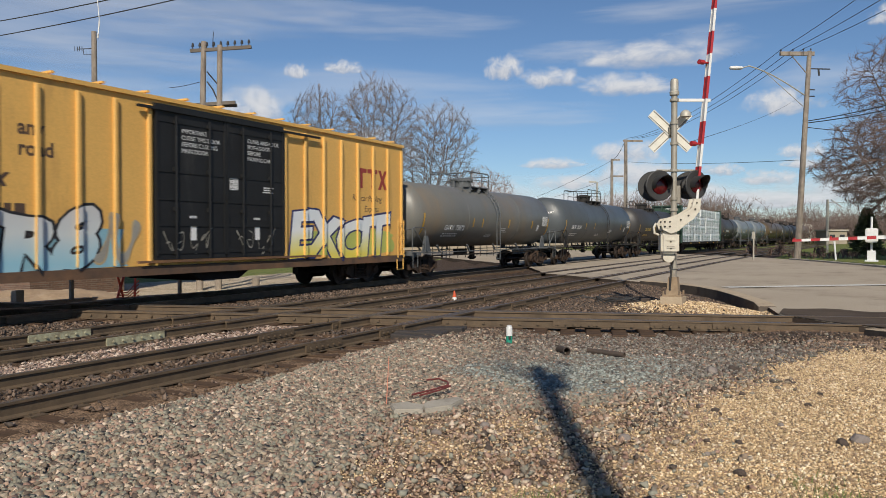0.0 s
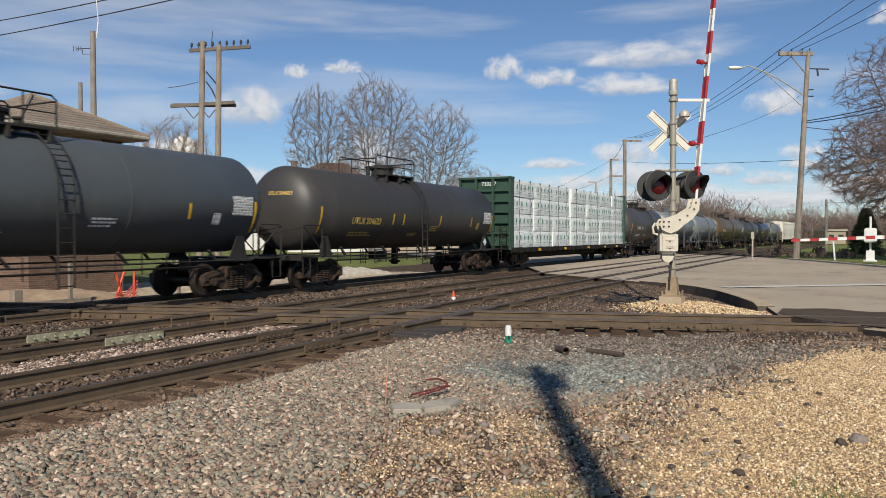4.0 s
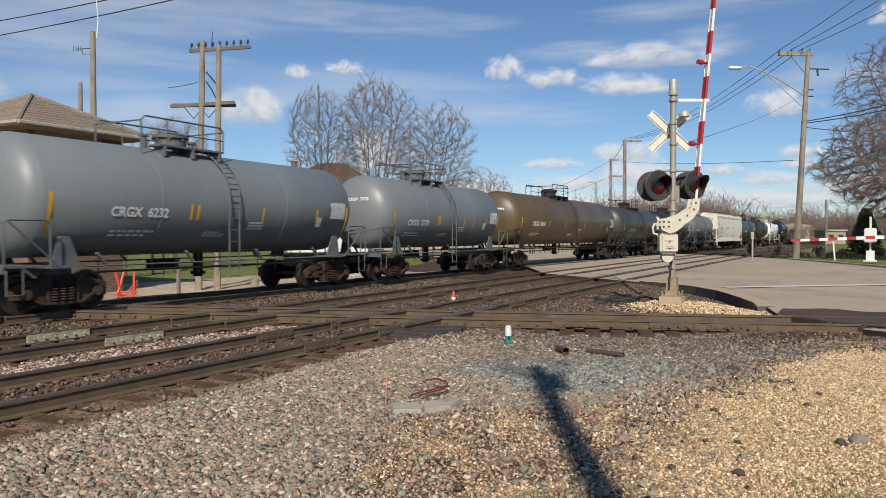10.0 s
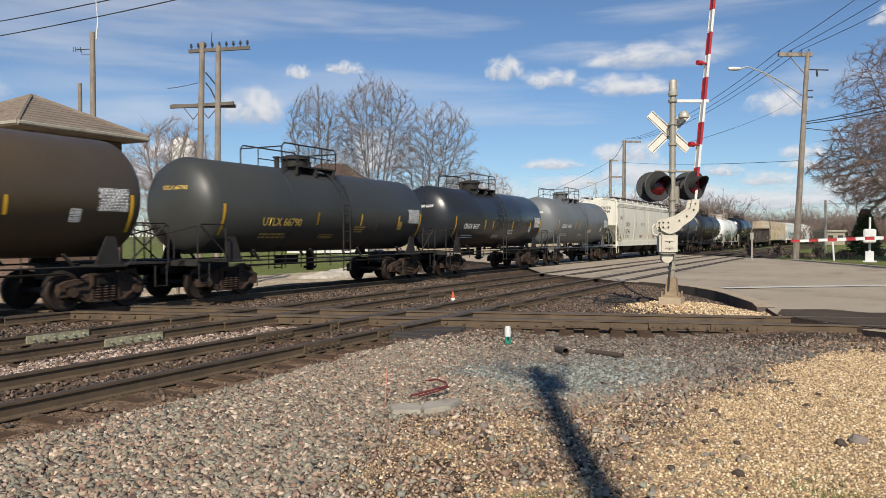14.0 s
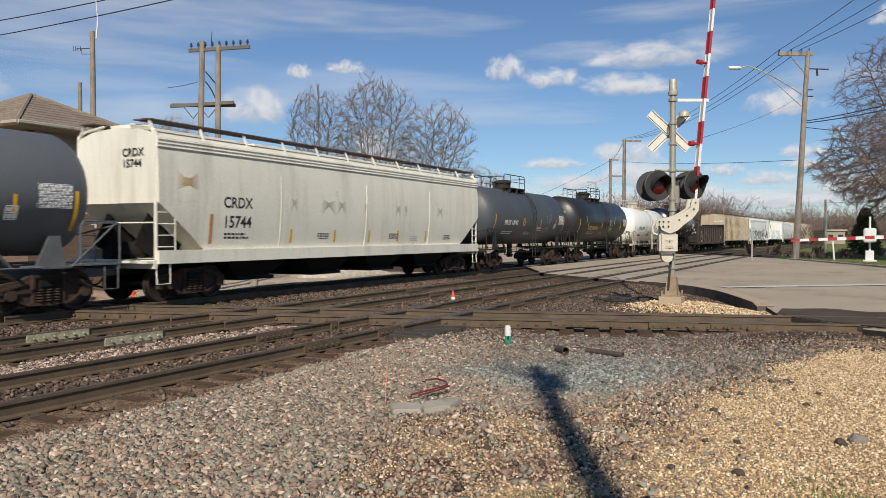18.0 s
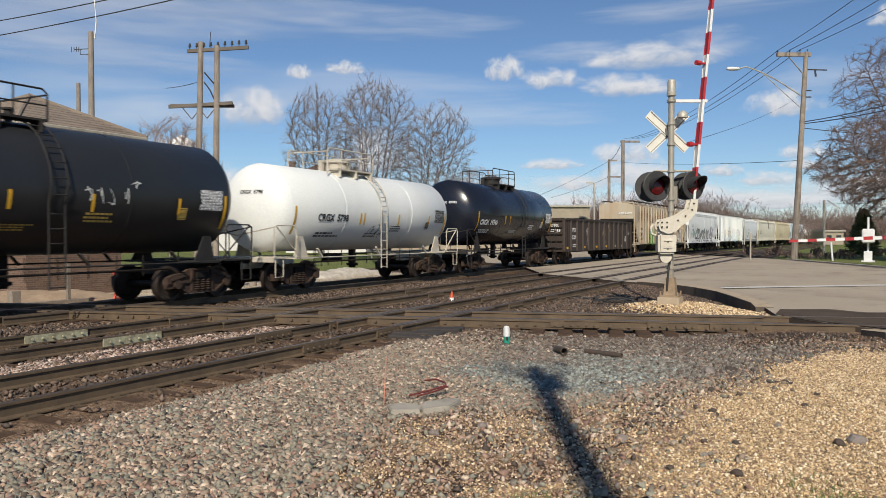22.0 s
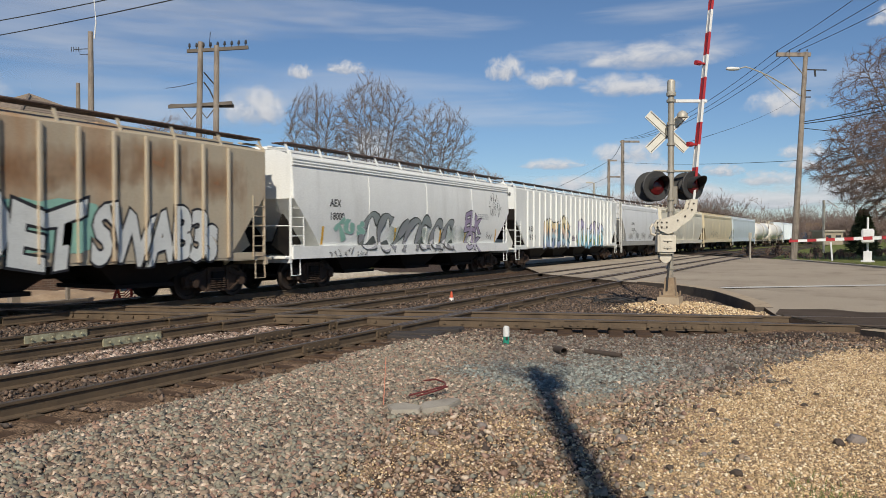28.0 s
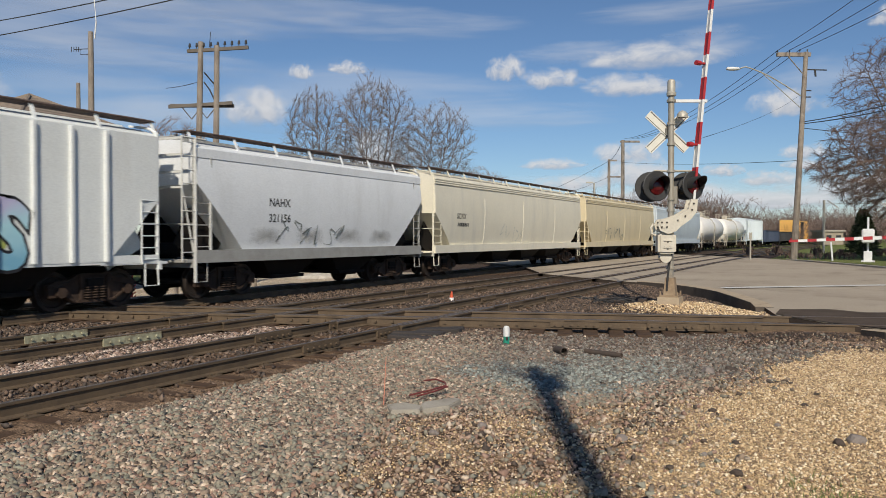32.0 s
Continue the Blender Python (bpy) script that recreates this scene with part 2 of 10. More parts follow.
def ground_material():
    m = bpy.data.materials.new("ground_earth_and_gravel")
    m.use_nodes = True
    nt = m.node_tree
    link = nt.links.new
    bsdf = nt.nodes["Principled BSDF"]
    tc = nd(nt, "ShaderNodeTexCoord")

    def tone(a, b, scale, lo=0.35, hi=0.65):
        n = nd(nt, "ShaderNodeTexNoise", Scale=scale, Detail=8.0, Roughness=0.7)
        link(tc.outputs["Object"], n.inputs["Vector"])
        r = nd(nt, "ShaderNodeMapRange")
        r.inputs["From Min"].default_value, r.inputs["From Max"].default_value = lo, hi
        link(n.outputs["Fac"], r.inputs["Value"])
        x = nd(nt, "ShaderNodeMix")
        x.data_type = "RGBA"
        x.inputs["A"].default_value, x.inputs["B"].default_value = rgb(a), rgb(b)
        link(r.outputs[0], x.inputs["Factor"])
        return x.outputs["Result"], n

    def over(colour, layer, name):
        at = nd(nt, "ShaderNodeAttribute")
        at.attribute_name = name
        n = nd(nt, "ShaderNodeTexNoise", Scale=1.3, Detail=8.0, Roughness=0.7)
        link(tc.outputs["Object"], n.inputs["Vector"])
        s = nd(nt, "ShaderNodeMath")
        s.operation = "ADD"
        link(at.outputs["Fac"], s.inputs[0])
        link(n.outputs["Fac"], s.inputs[1])
        r = nd(nt, "ShaderNodeMapRange")
        r.inputs["From Min"].default_value, r.inputs["From Max"].default_value = 0.88, 1.12
        link(s.outputs[0], r.inputs["Value"])
        x = nd(nt, "ShaderNodeMix")
        x.data_type = "RGBA"
        link(r.outputs[0], x.inputs["Factor"])
        link(colour, x.inputs["A"])
        link(layer, x.inputs["B"])
        return x.outputs["Result"]

    # base is kept dark so that its colour deepens the shade between stones
    base, _ = tone((0.10, 0.07, 0.052), (0.048, 0.034, 0.027), 9.0)
    tan, fine = tone((0.60, 0.44, 0.255), (0.36, 0.25, 0.145), 5.0, 0.3, 0.7)
    dirt, _ = tone((0.56, 0.47, 0.345), (0.38, 0.30, 0.21), 1.2)
    grass, _ = tone((0.10, 0.15, 0.035), (0.20, 0.19, 0.07), 1.8)
    rust, _ = tone((0.25, 0.165, 0.105), (0.115, 0.077, 0.05), 4.0)
    c = over(base, rust, "rust")
    c = over(c, tan, "tan")
    c = over(c, dirt, "dirt")
    c = over(c, grass, "grass")
    cell = nd(nt, "ShaderNodeTexVoronoi", Scale=42.0)
    link(tc.outputs["Object"], cell.inputs["Vector"])
    sep = nd(nt, "ShaderNodeSeparateXYZ")
    link(cell.outputs["Color"], sep.inputs[0])
    cr = nd(nt, "ShaderNodeMapRange")
    cr.inputs["To Min"].default_value, cr.inputs["To Max"].default_value = 0.55, 1.45
    link(sep.outputs[0], cr.inputs["Value"])
    cm = nd(nt, "ShaderNodeMix")
    cm.data_type, cm.blend_type = "RGBA", "MULTIPLY"
    cm.inputs["Factor"].default_value = 1.0
    link(c, cm.inputs["A"])
    link(cr.outputs[0], cm.inputs["B"])
    link(cm.outputs["Result"], bsdf.inputs["Base Color"])
    bsdf.inputs["Roughness"].default_value = 0.95
    bsdf.inputs["Specular IOR Level"].default_value = 0.15
    b1 = nd(nt, "ShaderNodeTexVoronoi", Scale=34.0)
    link(tc.outputs["Object"], b1.inputs["Vector"])
    bn = nd(nt, "ShaderNodeBump", Strength=0.9, Distance=0.02)
    link(b1.outputs["Distance"], bn.inputs["Height"])
    link(bn.outputs[0], bsdf.inputs["Normal"])
    return m


def along(line, x):
    """The height at x of a line through points in order of x."""
    if x <= line[0][0]:
        return line[0][1]
    for (xa, ya), (xb, yb) in zip(line[:-1], line[1:]):
        if x <= xb:
            return ya + (yb - ya) * (x - xa) / (xb - xa)
    return line[-1][1]


TAN_EDGE = ((4.6, 1.2), (7.2, 1.5), (8.8, 1.5), (11.0, 1.15), (13.3, 0.75), (15.2, 0.0), (17.0, -0.8))
MIXED_EDGE = ((4.6, 3.3), (5.8, 4.0), (7.2, 4.25), (8.1, 3.7), (9.0, 2.5), (10.5, 1.75), (13.3, 1.1), (17.0, -0.6))


def mixed_at(x, y):
    """Brown earth with sparse stones between the ballast and the limestone."""
    n = 0.5 * noise.noise(Vector((x * 0.8, y * 0.8, 5.0))) + 0.2 * noise.noise(Vector((x * 2.7, y * 2.7, 1.0)))
    return smooth(0.45, -0.35, y - along(MIXED_EDGE, x) - n)


def soil_at(x, y):
    """Bare dark soil beside the road's end of the crossing track."""
    return smooth(4.3, 2.9, cross_x(y) - x + 0.5 * noise.noise(Vector((x * 1.3, y * 1.3, 8.0)))) * smooth(2.5, 1.5, y)


def tan_at(x, y):
    """How much of the tan limestone gravel lies at a place."""
    n = 0.45 * noise.noise(Vector((x * 0.7, y * 0.7, 15.0))) + 0.2 * noise.noise(Vector((x * 2.3, y * 2.3, 4.0)))
    v = smooth(1.0, -0.8, y - along(TAN_EDGE, x) - n)
    v = max(v, 0.4 * mixed_at(x, y) * (1 + 0.9 * noise.noise(Vector((x * 1.5, y * 1.5, 9.0)))))
    v *= smooth(1.3, 2.7, cross_x(y) - x + 0.5 * noise.noise(Vector((x, y, 3.0))))
    v *= 1 - 0.9 * soil_at(x, y)
    v = max(v, smooth(2.6, 1.3, math.hypot(x - 20.2, y - 3.3)))
    return v


def zones(x, y):
    tan = tan_at(x, y)
    dirt = smooth(19.4, 20.6, y) * smooth(44, 36, x)
    grass = max(smooth(27.0, 31.0, y) * smooth(10, 16, x), smooth(70, 90, abs(y)), smooth(-1.5, -4, y) * smooth(46, 52, x), smooth(4.5, 2.0, y) * smooth(66, 69, x) * 0.9, smooth(90, 130, x))
    grass = max(grass, 0.55 * smooth(1.0, -0.5, y) * smooth(9, 5, x))
    if y < 6 and x > 40:
        grass = max(grass, 0.95 * smooth(0.2, 0.8, x - edge_x(RIGHT_EDGE, y)))
    # rust ends before the train's track; the dark base there paints shade under it
    rust = smooth(2.2, 0.3, abs(x - cross_x(y))) * smooth(-6, -2, y) + 0.5 * smooth(6.0, 7.2, y) * smooth(15.5, 14.6, y) * smooth(30, 12, x)
    rust = max(rust, 0.95 * smooth(6.2, 6.8, y) * smooth(8.3, 7.7, y) * smooth(17, 12, x))
    rust = max(rust, 0.75 * mixed_at(x, y) * (1 - tan) if x < 17 else 0)
    return tan, dirt, grass, min(1, rust)


def build_ground():
    xs, ys = spread(2, 34, 0.25, 2600, 1.22), spread(-3, 24, 0.25, 2600, 1.22)
    verts, zone = [], []
    for y in ys:
        for x in xs:
            verts.append((x, y, ground_z(x, y) if abs(x) < 300 and abs(y) < 300 else 0.0))
            zone.append(zones(x, y))
    nx = len(xs)
    faces = [(j * nx + i, j * nx + i + 1, (j + 1) * nx + i + 1, (j + 1) * nx + i) for j in range(len(ys) - 1) for i in range(nx - 1)]
    me = bpy.data.meshes.new("ground")
    me.from_pydata(verts, [], faces)
    zone = np.array(zone, dtype=np.float32)
    for k, name in enumerate(("tan", "dirt", "grass", "rust")):
        me.attributes.new(name, "FLOAT", "POINT").data.foreach_set("value", np.ascontiguousarray(zone[:, k]))
    me.materials.append(ground_material())
    me.shade_smooth()
    tagged(put("ground", me), "grey and tan gravel, dirt and grass beside the railway", "ground", kind="structure")


build_ground()

# ---- road ----
M_ASPHALT = surface("worn_road_surface", (0.43, 0.365, 0.28), (0.34, 0.285, 0.22), 0.95, 0, 0.22, 70.0, 0.25, stain=(0.21, 0.175, 0.135), stain_at=0.53, stain_scale=0.45, spec=0.12)
M_PATCH = surface("dark_asphalt_patch", (0.115, 0.09, 0.072), (0.06, 0.048, 0.04), 1.0, 0, 0.8, 50.0, 0.3, spec=0.02)



def build_road():
    bm = BM()
    ys = sorted(set([e[1] for e in LEFT_EDGE] + [e[1] for e in RIGHT_EDGE] + list(np.arange(-8, 26, 0.5))))
    ys = [y for y in ys if y <= 88]
    rows = []
    for y in ys:
        a, b = edge_x(LEFT_EDGE, y), edge_x(RIGHT_EDGE, y)
        rows.append([bm.verts.new((a + (b - a) * i / 24, y, -0.025 + 0.012 * noise.noise(Vector((a + (b - a) * i / 24, y, 0)) * 0.4))) for i in range(25)])
    for A, B in zip(rows[:-1], rows[1:]):
        for i in range(24):
            bm.faces.new((A[i], A[i + 1], B[i + 1], B[i]))
    ob = single("road", bm, M_ASPHALT, "worn grey-tan road that crosses the tracks", "road", kind="structure", smooth=True)
    # edge skirt down to the ground
    bm = BM()
    for line in (LEFT_EDGE, RIGHT_EDGE):
        for (xa, ya), (xb, yb) in zip(line[:-1], line[1:]):
            q = [bm.verts.new(p) for p in ((xa, ya, -0.03), (xb, yb, -0.03), (xb, yb, -0.4), (xa, ya, -0.4))]
            bm.faces.new(q)
    tagged(part("road_edge", bm, M_PATCH, ob), "broken asphalt edge of the road")
    # strips of darker asphalt along the rails in the crossing
    for y in (TRACK_A, TRACK_B, TRACK_C):
        for side in (-1, 1):
            bm = BM()
            pts = []
            s = edge_x(LEFT_EDGE, y) + 0.3
            while s < edge_x(RIGHT_EDGE, y) + 12:
                p, a = on_track(s, y + side * GAUGE / 2)
                pts.append(p)
                s += 4
            for p, q in zip(pts[:-1], pts[1:]):
                v = [bm.verts.new((r.x, r.y + o, -0.008)) for r, o in ((p, -0.22), (q, -0.22), (q, 0.22), (p, 0.22))]
                bm.faces.new(v)
            tagged(part("flangeway_asphalt", bm, M_PATCH, ob), "dark asphalt beside a rail")
    # dark asphalt round the crossing track
    bm = BM()
    prev = None
    for y in np.arange(2.0, -9.1, -0.3):
        a = max(cross_x(y) - 1.35, edge_x(LEFT_EDGE, y) + 0.02)
        b = cross_x(y) + 2.5 + 0.35 * math.sin(y * 1.7) + 0.15 * math.sin(y * 4.3)
        if b < a:
            continue
        q = [bm.verts.new((a, y, -0.006)), bm.verts.new((b, y, -0.006))]
        if prev:
            bm.faces.new((prev[0], prev[1], q[1], q[0]))
        prev = q
    tagged(part("crossing_asphalt", bm, M_PATCH, ob), "dark asphalt between and beside the crossing rails")
    bm = BM()
    for a, b in (((27.4, 3.7), (36.2, -6.6)),):
        d = (Vector((b[0], b[1], 0)) - Vector((a[0], a[1], 0))).normalized() * 0.27
        n = Vector((-d.y, d.x, 0))
        steps = 30
        for i in range(steps):
            p = Vector((a[0] + (b[0] - a[0]) * i / steps, a[1] + (b[1] - a[1]) * i / steps, -0.003))
            q = Vector((a[0] + (b[0] - a[0]) * (i + 1) / steps, a[1] + (b[1] - a[1]) * (i + 1) / steps, -0.003))
            bm.faces.new([bm.verts.new(v) for v in (p - n, q - n, q + n, p + n)])
    tagged(part("stop_line", bm, surface("road_paint", (0.72, 0.7, 0.64), (0.5, 0.47, 0.42), 0.7, 0, 4, 40, 0.1, stain=(0.25, 0.22, 0.19), stain_at=0.6, stain_scale=6), ob), "worn white stop line")
    return ob


build_road()


M_KERBFACE = surface("dark_kerb_face", (0.13, 0.105, 0.082), (0.065, 0.052, 0.042), 0.95, 0, 2.0, 40.0, 0.4)
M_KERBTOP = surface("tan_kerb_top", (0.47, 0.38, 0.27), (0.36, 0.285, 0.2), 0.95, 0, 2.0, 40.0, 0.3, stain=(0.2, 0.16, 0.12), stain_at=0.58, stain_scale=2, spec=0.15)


def kerb(line, label, width=0.16, dark=False):
    bm = BM()
    prev = None
    for i, (x, y, z) in enumerate(line):
        a = line[max(0, i - 1)]
        b = line[min(len(line) - 1, i + 1)]
        d = Vector((b[0] - a[0], b[1] - a[1], 0)).normalized()
        n = Vector((-d.y, d.x, 0)) * width / 2
        p = Vector((x, y, 0))
        ring = [bm.verts.new(v) for v in (p - n + Vector((0, 0, -0.4)), p - n + Vector((0, 0, z - 0.015)), p - n * 0.8 + Vector((0, 0, z)),
                                          p + n * 0.8 + Vector((0, 0, z)), p + n + Vector((0, 0, z - 0.015)), p + n + Vector((0, 0, -0.4)))]
        if prev:
            for k in range(5):
                bm.faces.new((prev[k], prev[k + 1], ring[k + 1], ring[k]))
        else:
            bm.faces.new(ring)
        prev = ring
    bm.faces.new(prev)
    ob = single("kerb", bm, M_KERBFACE if dark else M_CONC, label, "kerb", kind="structure")
    # dark sides and tan top, picked by which way each face points
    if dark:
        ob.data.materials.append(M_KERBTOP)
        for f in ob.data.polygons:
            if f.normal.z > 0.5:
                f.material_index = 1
    return ob


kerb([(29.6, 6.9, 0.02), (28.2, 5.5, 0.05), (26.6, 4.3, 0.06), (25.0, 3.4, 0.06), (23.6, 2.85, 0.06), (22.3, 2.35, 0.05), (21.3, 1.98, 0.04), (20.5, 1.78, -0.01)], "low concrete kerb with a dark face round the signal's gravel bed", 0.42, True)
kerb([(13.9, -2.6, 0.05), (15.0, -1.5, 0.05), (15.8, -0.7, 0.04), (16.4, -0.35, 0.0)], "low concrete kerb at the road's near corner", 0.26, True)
kerb([(36.0, -12.0, 0.08), (42.0, -5.2, 0.08), (48.9, -1.8, 0.08), (58.3, 2.1, 0.08), (62.5, 3.9, 0.06)], "long concrete kerb before the grass verge", 0.25)


# ---- tracks ----
RAIL = ((-0.07, -0.18), (0.07, -0.18), (0.07, -0.165), (0.012, -0.145), (0.012, -0.045), (0.036, -0.035), (0.036, -0.006), (0.028, 0.0),
        (-0.028, 0.0), (-0.036, -0.006), (-0.036, -0.035), (-0.012, -0.045), (-0.012, -0.145), (-0.07, -0.165))


def rail_mesh(name, line, profile=RAIL):
    """A rail along a line of (place, heading)."""
    bm = BM()
    rings = []
    for p, a in line:
        n = Vector((-math.sin(a), math.cos(a), 0))
        rings.append([bm.verts.new(p + n * u + Vector((0, 0, w))) for u, w in profile])
    k = len(profile)
    for A, B in zip(rings[:-1], rings[1:]):
        for i in range(k):
            bm.faces.new((A[i], B[i], B[(i + 1) % k], A[(i + 1) % k]))
    bm.faces.new(rings[0])
    bm.faces.new(rings[-1])
    me = mesh_of(name, bm, M_STEEL)
    me.materials.append(M_RAILTOP)
    for f in me.polygons:
        if f.center.z > -0.004:
            f.material_index = 1
    return me


def tie_mesh():
    bm = BM()
    add_box(bm, 0, 0, -0.27, 0.23, 2.65, 0.17)
    bmesh.ops.bevel(bm, geom=bm.edges[:], offset=0.015, segments=1, affect="EDGES")
    return mesh_of("tie", bm, M_TIE)


def plate_mesh():
    bm = BM()
    add_box(bm, 0, 0, -0.182, 0.2, 0.36, 0.018)
    for u in (-0.06, 0.06):
        for w in (-0.1, 0.1):
            add_box(bm, u, w, -0.165, 0.025, 0.025, 0.03)
    return mesh_of("tie_plate", bm, M_STEEL)


def joint_mesh(bolts=6, tone=None, long=0.98, tall=0.11):
    bm = BM()
    for s in (-1, 1):
        add_box(bm, 0, s * 0.034, -0.092, long, 0.036, tall)
        for i in range(bolts):
            u = (-0.4 + 0.8 * i / (bolts - 1)) * long
            add_rod(bm, (u, s * 0.04, -0.095), (u, s * 0.085, -0.095), 0.02, seg=6)
    return mesh_of("joint_bar", bm, tone or M_STEEL)


ME_TIE, ME_PLATE, ME_JOINT = tie_mesh(), plate_mesh(), joint_mesh()
M_PALEJOINT = surface("grease_spattered_steel", (0.50, 0.50, 0.34), (0.20, 0.17, 0.11), 0.7, 0, 7, 40, 0.2, stain=(0.13, 0.09, 0.055), stain_at=0.5, stain_scale=5)
ME_JOINT_PALE = joint_mesh(6, M_PALEJOINT, 1.25, 0.135)


def track(name, y, label, lo=-40.0, hi=330.0, ties_to=30.0, tie_pick=(4.0, 34.0)):
    t = thing(name, label, "railway track", "parallel railway tracks", kind="structure")
    for side in (-1, 1):
        line = [on_track(s, y + side * GAUGE / 2) for s in [lo, 0, 36] + list(np.arange(42, hi, 10))]
        put("rail", rail_mesh("rail", line), t)
    s = tie_pick[0]
    i = 0
    while s < ties_to:
        if abs(s - cross_x(y)) > 1.7:
            p, a = on_track(s, y)
            j = random.uniform(-1, 1)
            put("tie", ME_TIE, t, Matrix.Translation((p.x, p.y + j * 0.05, 0.0 + 0.012 * j)) @ Matrix.Rotation(a + j * 0.02, 4, "Z"))
            for side in (-1, 1):
                put("tie_plate", ME_PLATE, t, Matrix.Translation((p.x, p.y + side * GAUGE / 2, 0)))
        s += 0.52 + 0.03 * random.random()
        i += 1
    return t


TR_A = track("railway_track_far", TRACK_A, "busy main-line track with dark rails under the train", ties_to=42, tie_pick=(8.0, 42))
TR_B = track("railway_track_middle", TRACK_B, "rusty main-line track with bolted rail joints", ties_to=33.5, tie_pick=(5.0, 34))
TR_C = track("railway_track_near", TRACK_C, "rusty main-line track with bolted rail joints", ties_to=29.7, tie_pick=(2.0, 30))


def crossing_track():
    t = thing("railway_track_crossing", "rusty track that crosses the others on heavy timbers", "railway track", kind="structure")
    d = Vector((0.318, -1, 0)).normalized()
    n = Vector((-d.y, d.x, 0))
    a = math.atan2(d.y, d.x)
    mid = Vector((cross_x(0), 0, 0))

    def line(off, y0, y1, dz=0.0):
        return [(Vector((cross_x(y), y, dz)) + n * off, a) for y in (y0, (y0 + y1) / 2, y1)]
    for off in (-GAUGE / 2, GAUGE / 2):
        put("rail", rail_mesh("rail", line(off, 60, -40, 0.004)), t)
        # guard rails inside and easer rails outside, through the diamond
        put("guard_rail", rail_mesh("rail", line(off * 0.865, 19.5, 1.4, 0.0)), t)
        put("easer_rail", rail_mesh("rail", line(off * 1.13, 18.2, 5.4, -0.004)), t)
    for y, tr in ((TRACK_A, TR_A), (TRACK_B, TR_B), (TRACK_C, TR_C)):
        for off in (-GAUGE / 2, GAUGE / 2):
            for f in (0.865, 1.13):
                ln = [(Vector((cross_x(y) + u, y + off * f, -0.002)), 0.0) for u in (-2.2, 0, 2.2)]
                put("guard_rail", rail_mesh("rail", ln), tr)
    # bolts along the castings on the camera's side
    bm = BM()
    add_rod(bm, (0, 0, 0), (0, 0, 0.05), 0.028, seg=6)
    bolt = mesh_of("bolt", bm, M_STEEL)
    rot = n.to_track_quat("Z", "Y").to_matrix().to_4x4()
    off = n if n.x < 0 else -n
    rot = off.to_track_quat("Z", "Y").to_matrix().to_4x4()
    for i in range(44):
        y = 2.0 + i * 0.36
        for k in (1.13,):
            p = Vector((cross_x(y), y, -0.1)) + off * (GAUGE / 2 * k + 0.012)
            put("bolt", bolt, t, Matrix.Translation(p) @ rot)
    # joint bars, long timbers
    for y in (2.2, 3.35, 5.2):
        p = Vector((cross_x(y), y, 0)) + off * (GAUGE / 2 * (1.13 if y > 5 else 1.0))
        put("joint_bar", ME_JOINT, t, Matrix.Translation(p) @ Matrix.Rotation(a, 4, "Z"))
    bm = BM()
    add_box(bm, 0, 0, -0.285, 0.3, 3.4, 0.2)
    bmesh.ops.bevel(bm, geom=bm.edges[:], offset=0.02, segments=1, affect="EDGES")
    timber = mesh_of("timber", bm, M_TIE)
    for i in range(46):
        y = 0.9 + i * 0.5
        put("timber", timber, t, Matrix.Translation((cross_x(y), y, 0.01 * random.uniform(-1, 1))) @ Matrix.Rotation(a + random.uniform(-0.02, 0.02), 4, "Z"))
    return t


crossing_track()
for tr, y, spots in ((TR_B, TRACK_B, ((9.6, -1, 1), (9.2, 1, 1), (12.4, 1, 0), (13.3, -1, 0), (21.0, -1, 0), (22.2, 1, 0), (24.3, -1, 0))),
                     (TR_C, TRACK_C, ((11.0, 1, 0), (10.4, -1, 0), (20.5, 1, 0), (21.7, -1, 0), (18.9, -1, 0), (13.2, 1, 0), (12.6, -1, 0)))):
    for x, side, pale in spots:
        put("joint_bar", ME_JOINT_PALE if pale else ME_JOINT, tr, Matrix.Translation((x, y + side * GAUGE / 2, 0)))

# ---- the train ----
SPEED, GAIN = 10.66, 0.002
# couplings along the track at the start
COUPLED = [k * 0.9877 for k in (6.2, 26.3, 44.23, 62.51, 79.57, 103.55, 117.58, 132.11, 145.21, 166.35, 180.82, 194.66, 208.28, 228.49, 241.98, 256.47, 269.99,
           283.26, 300.88, 322.56, 341.22, 362.15, 375.68, 396.9, 417.48, 439.17, 455.74, 472.98, 491.53, 511.41, 533.5, 557.53, 575, 592.5, 610, 630, 650)]
CARS = []      # (thing, middle at the start, distance between the bolsters)
TRAIN = "cars of the passing freight train"


def wheelset_mesh():
    bm = BM()
    r = 0.457
    for s in (-1, 1):
        prof = [(0.0, 0.08), (0.0, 0.17), (0.03, 0.2), (0.02, 0.34), (-0.02, 0.37), (-0.02, r - 0.01), (-0.01, r), (0.11, r + 0.002), (0.115, r + 0.028), (0.135, r + 0.028), (0.14, r),
                (0.14, 0.38), (0.10, 0.34), (0.10, 0.2), (0.13, 0.16), (0.13, 0.08)]
        add_lathe(bm, [(s * (0.82 - a), k) for a, k in prof], "y", 28)
    add_rod(bm, (0, -1.05, 0), (0, 1.05, 0), 0.08, seg=10)
    return mesh_of("wheelset", bm, M_WHEEL, True)


